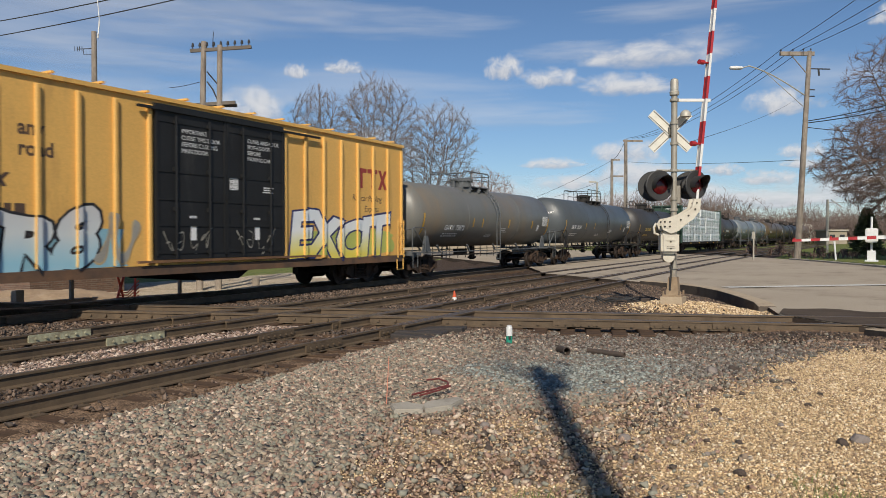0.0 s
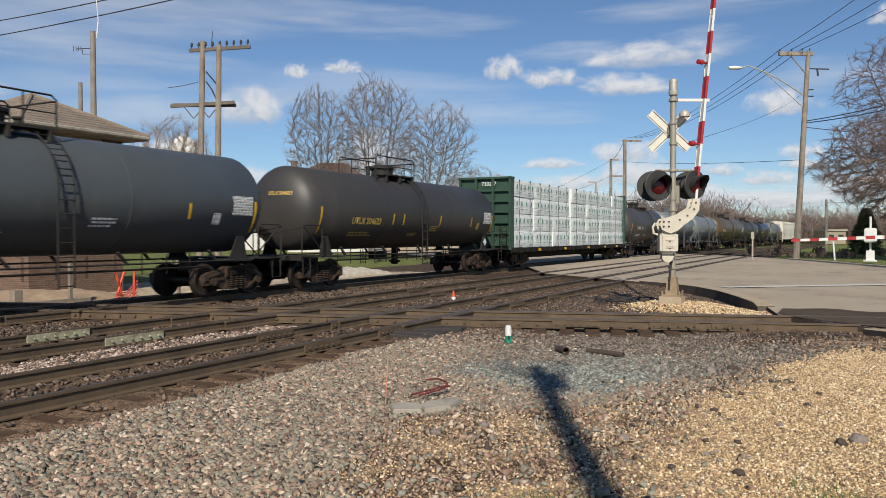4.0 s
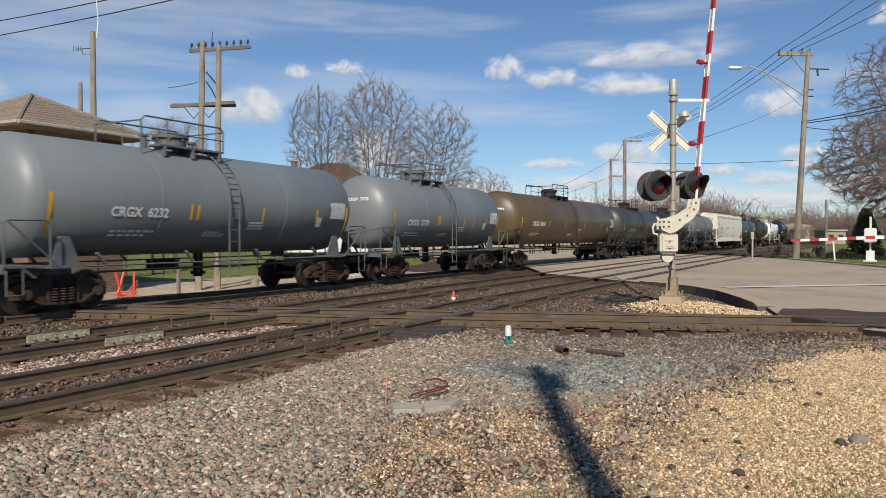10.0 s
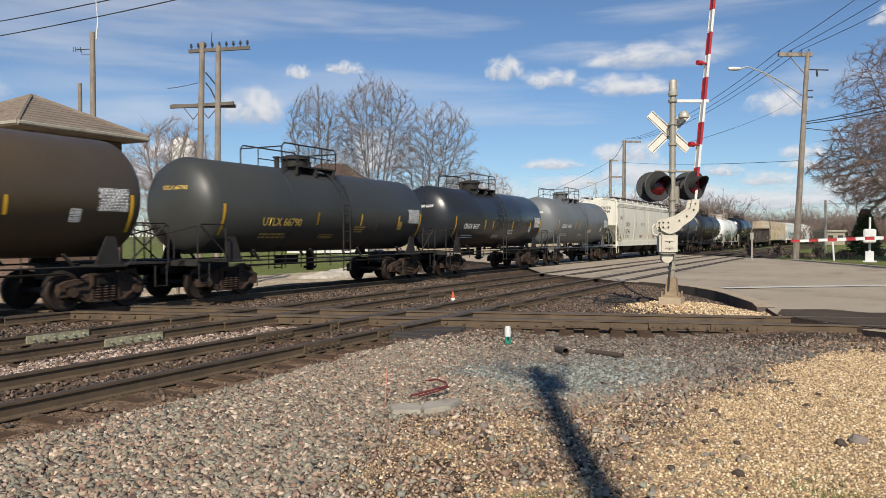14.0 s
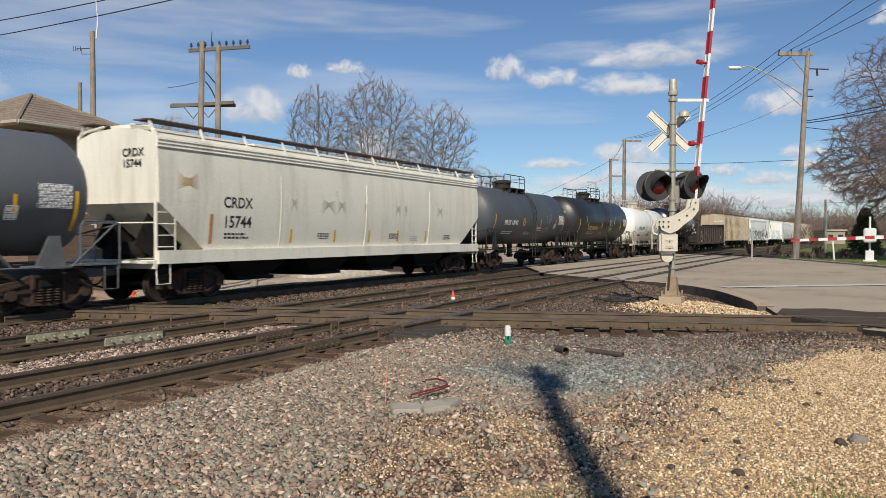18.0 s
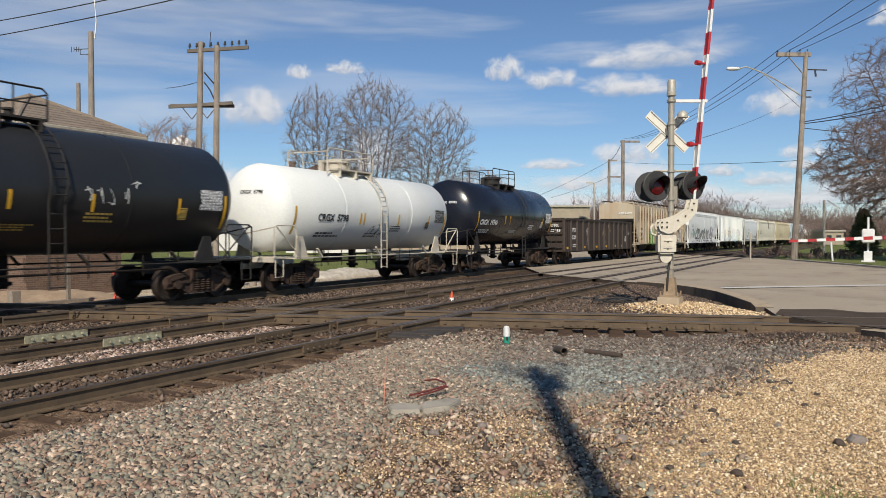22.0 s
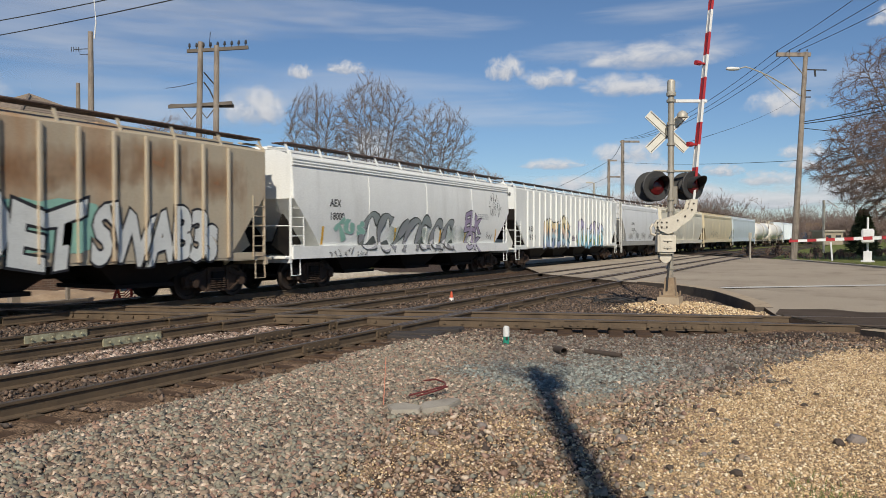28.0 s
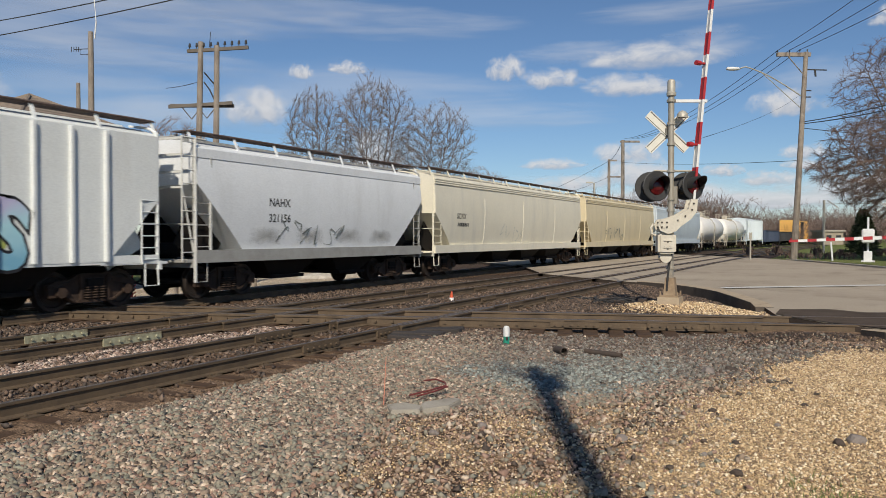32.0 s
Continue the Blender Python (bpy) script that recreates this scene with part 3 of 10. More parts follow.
def side_frame_mesh():
    bm = BM()
    top = ((-1.16, 0.34), (-1.18, 0.62), (-0.98, 0.70), (-0.62, 0.74), (-0.42, 0.84), (0.42, 0.84), (0.62, 0.74), (0.98, 0.70), (1.18, 0.62), (1.16, 0.34), (0.98, 0.34),
           (0.96, 0.46), (0.82, 0.46), (0.78, 0.36), (0.52, 0.2), (-0.52, 0.2), (-0.78, 0.36), (-0.82, 0.46), (-0.96, 0.46), (-0.98, 0.34))
    add_prism(bm, [(a, b) for a, b in top[:10]] + [(a, b) for a, b in top[10:]], "y", -0.07, 0.07)
    # lips of the casting, bearing caps and the spring nest
    add_box(bm, 0, -0.09, 0.835, 0.8, 0.06, 0.05)
    add_box(bm, 0, -0.09, 0.225, 0.95, 0.08, 0.06)
    for s in (-1, 1):
        add_box(bm, s * 0.36, -0.1, 0.53, 0.07, 0.06, 0.58)
        add_box(bm, s * 0.78, -0.09, 0.63, 0.6, 0.05, 0.05, Matrix.Rotation(s * 0.22, 4, "Y"))
        add_box(bm, s * 0.7, -0.09, 0.33, 0.42, 0.05, 0.05, Matrix.Rotation(-s * 0.55, 4, "Y"))
        add_rod(bm, (s * 0.89, -0.17, 0.457), (s * 0.89, 0.1, 0.457), 0.13, seg=12)
    for u in (-0.2, 0.0, 0.2):
        for k in range(5):
            add_rod(bm, (u, -0.11, 0.29 + k * 0.06), (u, -0.11, 0.315 + k * 0.06), 0.085, seg=8)
    return mesh_of("side_frame", bm, M_RUSTGEAR)


def bolster_mesh():
    bm = BM()
    add_box(bm, 0, 0, 0.6, 0.42, 2.3, 0.28)
    add_rod(bm, (0, 0, 0.7), (0, 0, 0.9), 0.2, seg=12)
    for s in (-1, 1):
        add_box(bm, s * 0.4, 0, 0.42, 0.1, 1.7, 0.14)
    return mesh_of("truck", bm, M_BLACK)


def coupler_mesh():
    bm = BM()
    add_box(bm, -0.35, 0, 0.85, 0.8, 0.16, 0.2)
    add_box(bm, 0.12, 0.05, 0.85, 0.28, 0.3, 0.3)
    add_box(bm, 0.22, -0.1, 0.85, 0.12, 0.14, 0.3)
    add_pipe(bm, [(-0.3, -0.35, 0.75), (0.0, -0.32, 0.5), (0.3, -0.3, 0.42)], 0.025)
    return mesh_of("coupler", bm, M_BLACK)


WHEELS = []
ME_WHEELS, ME_FRAME, ME_BOLSTER, ME_COUPLER = wheelset_mesh(), side_frame_mesh(), bolster_mesh(), coupler_mesh()


def running_gear(car, L, inset):
    """Two trucks and two couplers under a car."""
    for s in (-1, 1):
        t = put("truck", ME_BOLSTER, car, Matrix.Translation((s * (L / 2 - inset), 0, 0)))
        for v in (-1, 1):
            put("side_frame", ME_FRAME, t, Matrix.Translation((0, v * 1.0, 0)) @ Matrix.Rotation(0 if v < 0 else math.pi, 4, "Z"))
            WHEELS.append((put("wheelset", ME_WHEELS, t, Matrix.Translation((v * 0.89, 0, 0.457))), car, v * 0.89))
        put("coupler", ME_COUPLER, car, Matrix.Translation((s * (L / 2 - 0.32), 0, 0)) @ Matrix.Rotation(0 if s > 0 else math.pi, 4, "Z"))


def begin(i, name, label, inset):
    mid, L = (COUPLED[i] + COUPLED[i + 1]) / 2, COUPLED[i + 1] - COUPLED[i]
    car = thing(name, label, "freight car", TRAIN)
    running_gear(car, L, inset)
    CARS.append((car, mid, L - 2 * inset))
    return car, L


BELLY = ((1.3, 1.40), (1.7, 1.47), (2.3, 1.53), (2.9, 1.55), (3.5, 1.53), (3.92, 1.48))


def belly(z, proud=0.006):
    """Half the width of a smooth hopper at a height, with its side sill."""
    for (za, ya), (zb, yb) in zip(BELLY[:-1], BELLY[1:]):
        if z <= zb:
            y = ya + (yb - ya) * max(0.0, z - za) / (zb - za)
            break
    else:
        y = BELLY[-1][1]
    return max(y, 1.54 if z < 1.4 else 0.0) + proud


def outwards(y_side, d):
    """The same side, d further out."""
    return (lambda z: y_side(z) + d) if callable(y_side) else y_side + d


def bend_on(me, x0, z0, y_side=None, tank=None):
    """Lay a flat mesh on the near side of a car: on a flat side or round a tank (radius, height of the middle)."""
    for v in me.vertices:
        a, b = v.co.x, v.co.y
        lift = v.co.z
        if tank:
            r, zc = tank[0] + lift, tank[1]
            ang = math.asin(max(-0.99, min(0.99, (z0 - zc) / r))) + b / r
            v.co = (x0 + a, -r * math.cos(ang), zc + r * math.sin(ang))
        elif callable(y_side):
            v.co = (x0 + a, -y_side(z0 + b) - lift, z0 + b)
        else:
            v.co = (x0 + a, -y_side - lift, z0 + b)
    return me


def flip_up(me):
    """Make the faces of a side lettering look at the camera's side."""
    me.update()
    if len(me.polygons) and sum(p.normal.y for p in me.polygons) > 0:
        me.flip_normals()
    return me


def mark(car, words, x0, z0, size, material, y_side=None, tank=None, name="lettering", **kw):
    me = flip_up(bend_on(letters(words, size, material, **kw), x0, z0, y_side, tank))
    return put(name, me, car)


def bars(car, x0, z0, w, h, rows, material, y_side=None, tank=None, seed=1, grid=False, name="stencil_block"):
    """Small writing that cannot be read: plain bars."""
    rnd = random.Random(seed)
    bm = BM()

    def rect(a, b, c, d):
        bm.faces.new([bm.verts.new((u, v, 0)) for u, v in ((a, b), (c, b), (c, d), (a, d))])
    step = h / rows
    for k in range(rows):
        y = h - (k + 1) * step
        x = rnd.uniform(0, 0.08) * w
        end = w * (1 if grid else rnd.uniform(0.7, 1.0))
        while x < end - 0.02 * w:
            n = rnd.uniform(0.06, 0.16) * w
            rect(x, y + step * 0.2, min(end, x + n), y + step * 0.75)
            x += n + 0.035 * w
    if grid:
        t = step * 0.16
        for k in range(rows + 1):
            rect(0, k * step - t / 2, w, k * step + t / 2)
        for k in (0, 0.42, 0.62, 0.8, 1):
            rect(k * w - t / 2, 0, k * w + t / 2, h)
    me = mesh_of(name, bm, material)
    return tagged(put(name, flip_up(bend_on(me, x0, z0, y_side, tank)), car), kind="stuff")


def strip(car, x0, z0, w, h, material, y_side=None, tank=None, name="reflector", slant=0.0):
    bm = BM()
    n = 6
    for k in range(n):
        a, b = h * k / n, h * (k + 1) / n
        bm.faces.new([bm.verts.new(p) for p in ((slant * a, a, 0), (w + slant * a, a, 0), (w + slant * b, b, 0), (slant * b, b, 0))])
    return put(name, flip_up(bend_on(mesh_of(name, bm, material), x0, z0, y_side, tank)), car)


def tank_paint(name, base, other=None, rough=0.5, stain=None, at=0.58, scale=0.7, streak=0.75):
    return surface(name, base, other, rough, 0.0, 0.5, 25.0, 0.05, stain, at, scale, streak, contrast=0.6, bump_scale=3.0)


def tank_car(i, label, paint, trim, r=1.42, top=4.1, ladder=0.35, marks=(), mark_paint=None, strips=M_YELLOW, table=True, deck_label="", seed=0, head_mark=True, rail_paint=None, tall=1.0,
             graffiti=None, placard=False, far=False):
    car, L = begin(i, "tank_car", label, 2.1)
    zc = top - r
    half = L / 2 - 0.82
    dome = 0.66
    rnd = random.Random(100 + i + seed)
    rail_paint = rail_paint or trim
    bm = BM()
    cap = ((0.0, 0.04), (0.06, 0.28), (0.16, 0.5), (0.3, 0.68), (0.46, 0.82), (0.62, 0.91), (0.8, 0.965), (0.93, 0.99), (0.96, 1.0))
    prof = [(-half + dome * a, r * b) for a, b in cap]
    seams = (-half + dome + 0.02, -L * 0.17, L * 0.17, half - dome - 0.02)
    body = []
    for s in seams[1:3]:
        body += [(s - 0.03, r), (s - 0.028, r + 0.008), (s + 0.028, r + 0.008), (s + 0.03, r)]
    prof = prof + body + [(-a, b) for a, b in prof[::-1]]
    add_lathe(bm, prof, "x", 24 if far else 48, (0, 0, zc))
    part("tank", bm, paint, car, "", True)
    # ends: deck, saddles, sill, railing, steps
    for s in (-1, 1):
        xe = s * (L / 2 - 0.5)
        xb = s * (L / 2 - 2.1)
        bm = BM()
        add_box(bm, (xe + xb) / 2, 0, 0.88, abs(xe - xb) + 1.8, 0.42, 0.34)
        part("stub_sill", bm, trim, car)
        bm = BM()
        add_box(bm, xe - s * 0.55, 0, 1.06, 1.1, 2.9, 0.04)
        add_box(bm, xe, 0, 1.0, 0.06, 2.9, 0.14)
        part("end_deck", bm, trim, car)
        for v in (-1, 1):
            bm = BM()
            y = v * 1.2
            add_prism(bm, [(xb - 0.42, 1.0), (xb + 0.42, 1.0), (xb + 0.34, 1.12), (xb + s * 0.06 + 0.16, 1.72), (xb + s * 0.06 - 0.1, 1.72), (xb - 0.34, 1.12)], "y", y - 0.02, y + 0.02)
            add_box(bm, xb, y * 0.9, 1.03, 0.8, 0.7, 0.06)
            part("saddle", bm, trim, car)
            bm = BM()
            y = v * 1.46
            a, b = xe, xe - s * 1.05
            add_pipe(bm, [(a, y, 1.05), (a, y, 1.98), (a - s * 0.1, y, 2.05), (b + s * 0.1, y, 2.05), (b, y, 1.95), (b, y, 1.05)], 0.022)
            add_pipe(bm, [(a - s * 0.1, y, 2.02), (b - s * 0.25, y, 1.02)], 0.022)
            # stirrup step below the deck
            add_pipe(bm, [(a - s * 0.05, y, 1.0), (a - s * 0.05, y, 0.48), (a - s * 0.42, y, 0.48), (a - s * 0.42, y, 1.0)], 0.018)
            part("end_railing", bm, rail_paint, car)
        bm = BM()
        add_pipe(bm, [(xe, -1.46, 2.0), (xe, 0, 1.75), (xe, 1.46, 2.0)], 0.02)
        add_pipe(bm, [(xe, -0.6, 1.0), (xe, -0.6, 1.85)], 0.018)
        part("end_handrail", bm, rail_paint, car)
    # long grab rail low on each side, with its slanting brackets
    for v in (-1, 1):
        bm = BM()
        y = v * 1.42
        add_pipe(bm, [(-L / 2 + 2.5, y, 1.03), (L / 2 - 2.5, y, 1.03)], 0.024)
        n = max(3, int((L - 5) / 2.2))
        for k in range(n):
            x = -L / 2 + 3.1 + (L - 6.2) * k / (n - 1)
            add_box(bm, x - 0.12, v * 1.3, 1.17, 0.05, 0.08, 0.42, Matrix.Rotation(-0.75, 4, "Y"))
        part("side_rail", bm, rail_paint, car)
    # ladders that follow the curve of the tank to the platform
    for v in (-1, 1):
        bm = BM()
        for u in (-0.2, 0.2):
            pts = [(ladder + u, v * 1.5, 0.55), (ladder + u, v * 1.5, zc - 0.35)]
            pts += [(ladder + u, v * (r + 0.12) * math.cos(a), zc + (r + 0.12) * math.sin(a)) for a in np.linspace(0.05, 1.3, 7)]
            add_pipe(bm, pts, 0.022, 5)
        z = 0.6
        while z < zc - 0.3:
            add_rod(bm, (ladder - 0.2, v * 1.5, z), (ladder + 0.2, v * 1.5, z), 0.016, seg=5)
            z += 0.32
        for a in np.linspace(-0.1, 1.25, 7):
            p = (v * (r + 0.12) * math.cos(a), zc + (r + 0.12) * math.sin(a))
            add_rod(bm, (ladder - 0.2, *p), (ladder + 0.2, *p), 0.016, seg=5)
        part("ladder", bm, trim, car)
    # platform, dome and railing on top
    px = ladder - 0.9
    bm = BM()
    for v in (-1, 1):
        add_box(bm, px, v * 0.62, top + 0.03, 2.3, 0.5, 0.05)
        for u in (-1.0, 0.0, 1.0):
            add_box(bm, px + u, v * 0.7, top - 0.12, 0.06, 0.4, 0.26)
    part("platform", bm, trim, car)
    bm = BM()
    add_lathe(bm, [(top - 0.1, 0.42), (top + 0.34, 0.42), (top + 0.35, 0.5), (top + 0.42, 0.5), (top + 0.44, 0.46), (top + 0.5, 0.3), (top + 0.52, 0.05)], "z", 20, (px, 0, 0))
    for k in range(8):
        a = k * math.pi / 4
        add_rod(bm, (px + 0.46 * math.cos(a), 0.46 * math.sin(a), top + 0.28), (px + 0.46 * math.cos(a), 0.46 * math.sin(a), top + 0.47), 0.028, seg=6)
    part("manway", bm, trim, car, "", True)
    for u, h in ((0.85, 0.3), (-0.85, 0.34)):
        bm = BM()
        add_lathe(bm, [(top - 0.05, 0.09), (top + h, 0.09), (top + h + 0.003, 0.13), (top + h + 0.05, 0.13), (top + h + 0.06, 0.04)], "z", 10, (px + u, 0.1, 0))
        part("valve", bm, trim, car)
    hr = 0.72 * tall
    for v in (-1, 1):
        bm = BM()
        y = v * 0.85
        a, b = px - 1.75, px + 1.15
        add_pipe(bm, [(a, y, top - 0.2), (a, y, top + hr - 0.12), (a + 0.12, y, top + hr), (b - 0.12, y, top + hr), (b, y, top + hr - 0.1), (b, y, top)], 0.024)
        add_pipe(bm, [(px - 0.9, y, top), (px - 0.9, y, top + hr)], 0.02)
        add_pipe(bm, [(px + 0.35, y, top), (px + 0.35, y, top + hr)], 0.02)
        add_pipe(bm, [(px - 0.9, y, top + hr * 0.5), (b, y, top + hr * 0.5)], 0.018)
        part("platform_railing", bm, rail_paint, car)
    for x in (px - 1.75, px + 1.15):
        bm = BM()
        add_pipe(bm, [(x, -0.85, top + hr - 0.12), (x, 0.85, top + hr - 0.12)], 0.022)
        part("railing_crossbar", bm, rail_paint, car)
    # pipework below
    bm = BM()
    add_rod(bm, (0.1, 0, 0.55), (0.1, 0, zc - r + 0.05), 0.14, seg=10)
    add_rod(bm, (0.1, 0, 0.62), (0.1, 0, 0.7), 0.22, seg=10)
    part("outlet_valve", bm, M_BLACK, car)
    bm = BM()
    add_box(bm, -1.2, 0, 0.95, 0.9, 0.3, 0.3)
    part("brake_reservoir", bm, M_BLACK, car)
    # added long rod with upright pins, standing in for an unidentified dark grid
    bm = BM()
    add_rod(bm, (-L / 2 + 3, -0.9, 0.86), (L / 2 - 3, -0.9, 0.86), 0.03, seg=5)
    for k in range(int((L - 6) / 0.8)):
        x = -L / 2 + 3.2 + k * 0.8
        add_rod(bm, (x, -0.9, 0.72), (x, -0.9, 1.25), 0.018, seg=4)
    part("underframe_rods", bm, M_BLACK, car)
    # reflectors and writing
    tk = (r + 0.012, zc)
    mp = mark_paint or M_WHITE
    if not far:
        for k in range(4):
            x = -L * 0.27 + k * L * 0.18
            for words, mx, mz, size in marks:
                end = mx + 0.56 * size * len(words)
                if mx - 0.15 < x < end + 0.1:
                    x = end + 0.12
            if abs(x - ladder) > 0.5:
                strip(car, x, zc - 0.5, 0.09, 0.42, strips, tank=tk)
        for s in (-1, 1):
            strip(car, s * (half - dome - 0.12) - 0.05, zc - 0.85, 0.1, 0.95, strips, tank=tk)
        for words, x, z, size in marks:
            mark(car, words, x, zc + z - 0.3, size * 0.78, mp, tank=tk, offset=size * 0.025, spacing=1.0)
        bars(car, marks[0][1] if marks else -half + 1.75, zc - 0.95, 1.5, 0.24, 2, mp, tank=tk, seed=i)
        bars(car, ladder + 0.75, zc - 0.75, 0.8, 0.28, 3, mp, tank=tk, seed=i + 3)
        bars(car, -0.9, zc - 0.95, 0.9, 0.2, 3, mp, tank=tk, seed=i + 9)
        if table:
            bars(car, half - dome - 1.05, zc - 0.35, 0.82, 0.52, 7, M_DARKTXT if mp is M_DARKTXT else M_WHITE, tank=tk, seed=i + 5, grid=True, name="data_table")
            bars(car, half - dome - 1.75, zc - 0.62, 0.26, 0.3, 2, mp, tank=tk, seed=i + 6, grid=True, name="inspection_stencil")
        if head_mark and marks:
            me = letters(marks[0][0], 0.16, mp, offset=0.004)
            for v in me.vertices:
                y, z = v.co.x - 0.2, v.co.y + 0.42
                v.co = (-half + dome * along([(b, a) for a, b in cap], math.hypot(y, z) / r) - 0.02, -y, zc + z)
            put("head_lettering", me, car)
        if placard:
            bm = BM()
            c = (L / 2 - 2.1, -1.27, 1.42)
            bm.faces.new([bm.verts.new((c[0] + a, c[1], c[2] + b)) for a, b in ((0, -0.2), (0.2, 0), (0, 0.2), (-0.2, 0))])
            part("hazard_placard", bm, M_WHITE, car)
    return car, L, tk


# ---- spray-painted lettering ----
def strip_clip(me, lo, hi):
    bm = BM()
    bm.from_mesh(me)
    for co, no in (((lo, 0, 0), (-1, 0, 0)), ((hi, 0, 0), (1, 0, 0))):
        bmesh.ops.bisect_plane(bm, geom=bm.verts[:] + bm.edges[:] + bm.faces[:], plane_co=co, plane_no=no, clear_outer=True)
    out = bpy.data.meshes.new("spray_lettering")
    bm.to_mesh(out)
    bm.free()
    for m in me.materials:
        out.materials.append(m)
    return out


def cloud_mesh(w, h, material, seed):
    """A ragged patch of sprayed colour."""
    rnd = random.Random(seed)
    bm = BM()
    n = 26
    c = bm.verts.new((w / 2, h / 2, 0))
    ring = []
    for k in range(n):
        a = 2 * math.pi * k / n
        e = 1 / max(abs(math.cos(a)), abs(math.sin(a))) ** 0.75
        f = rnd.uniform(0.82, 1.0) * e
        ring.append(bm.verts.new((w / 2 + w / 2 * f * math.cos(a) * 0.98, h / 2 + h / 2 * f * math.sin(a), 0)))
    for k in range(n):
        bm.faces.new((c, ring[k], ring[(k + 1) % n]))
    return mesh_of("spray_patch", bm, material)


def glyphs(words, size, material, offset, shear):
    """Letters, or for each ~ a loose scrawl of sprayed strokes that spells nothing."""
    if "~" not in words and "^" not in words:
        return letters(words, size, material, offset=offset, spacing=0.92, shear=shear)
    rnd = random.Random(len(words) * 7 + int(size * 100))
    bm = BM()
    half = size * (0.1 if "^" in words else 0.045) + offset
    fat = "^" in words
    for k in range(len(words)):
        pts = [Vector((k * 0.5 * size + rnd.uniform(0, 0.6) * size, rnd.choice((0.02, 0.35, 0.7)) * size + rnd.uniform(-0.08, 0.12) * size, 0)) for j in range(5)]
        if fat:
            form = (((0.0, 0.0), (0.1, 0.75), (0.5, 0.85), (0.55, 0.4), (0.5, 0.0)), ((0.0, 0.75), (0.05, 0.1), (0.4, -0.05), (0.55, 0.35), (0.6, 0.8)), ((0.1, 0.0), (0.3, 0.4), (0.55, 0.9)),
                    ((0.5, 0.65), (0.2, 0.85), (0.0, 0.4), (0.2, 0.0), (0.55, 0.1)), ((0.05, 0.0), (0.1, 0.8), (0.5, 0.75), (0.2, 0.42), (0.55, 0.3), (0.4, 0.0), (0.1, 0.02)))[rnd.randrange(5)]
            pts = [Vector(((k * 0.56 + a + rnd.uniform(-0.05, 0.05)) * size, (b + rnd.uniform(-0.06, 0.06)) * size * 0.85, 0)) for a, b in form]
        for j in range(3):
            pts = [pts[0]] + [p for a, b in zip(pts[:-1], pts[1:]) for p in (a.lerp(b, 0.25), a.lerp(b, 0.75))] + [pts[-1]]
        prev = None
        for j, p in enumerate(pts):
            d = pts[min(j + 1, len(pts) - 1)] - pts[max(j - 1, 0)]
            n = Vector((-d.y, d.x, 0)).normalized() * half * (0.75 + 0.35 * math.sin(j * 0.4 + k))
            q = [bm.verts.new(p + n + Vector((p.y * shear, 0, 0.00008 * (j + 30 * k)))), bm.verts.new(p - n + Vector((p.y * shear, 0, 0.00008 * (j + 30 * k))))]
            if prev:
                bm.faces.new((prev[0], prev[1], q[1], q[0]))
            prev = q
    return mesh_of("scrawl", bm, material)


def spray(car, words, x0, z0, size, fill, line, y_side, ribs=(), rib_w=0.1, rib_d=0.08, width=1.0, patch=None, tank=None, shear=0.12, bold=0.05):
    """Sprayed letters: a patch of colour, a dark outline and the fill, that run on over the ribs of the side."""
    layers = []
    if patch:
        layers.append((cloud_mesh(patch[1], patch[2], patch[0], int(x0 * 7) + 31), patch[3], patch[4], "spray_patch", False))
    layers.append((glyphs(words, size, line, size * (bold + 0.036), shear), 0, 0, "spray_outline", True))
    if fill:
        layers.append((glyphs(words, size, fill, size * bold, shear), 0, 0, "spray_fill", True))
    for k, (me, dx, dz, name, wobble) in enumerate(layers):
        if wobble:
            # keep the letters on their pitch although the outline is bolder
            for v in me.vertices:
                w = noise.noise(Vector((v.co.x * 1.1 / size, x0, 0.0)))
                v.co.y += size * (0.22 * w + 0.05 * math.sin(v.co.x * 3 / size)) * (0.5 + v.co.y / size)
                v.co.x *= width
        d = 0.004 * (k + 1)
        flats = me.copy()
        put(name, flip_up(bend_on(flats, x0 + dx, z0 + dz, None if tank else outwards(y_side, d), (tank[0] + d, tank[1]) if tank else None)), car)
        for rx in ribs:
            lo, hi = rx - rib_w / 2 - x0 - dx, rx + rib_w / 2 - x0 - dx
            xs = [v.co.x for v in me.vertices]
            if min(xs) < hi and max(xs) > lo:
                c = strip_clip(me, lo, hi)
                if len(c.polygons):
                    put(name, flip_up(bend_on(c, x0 + dx, z0 + dz, y_side + rib_d + d)), car)


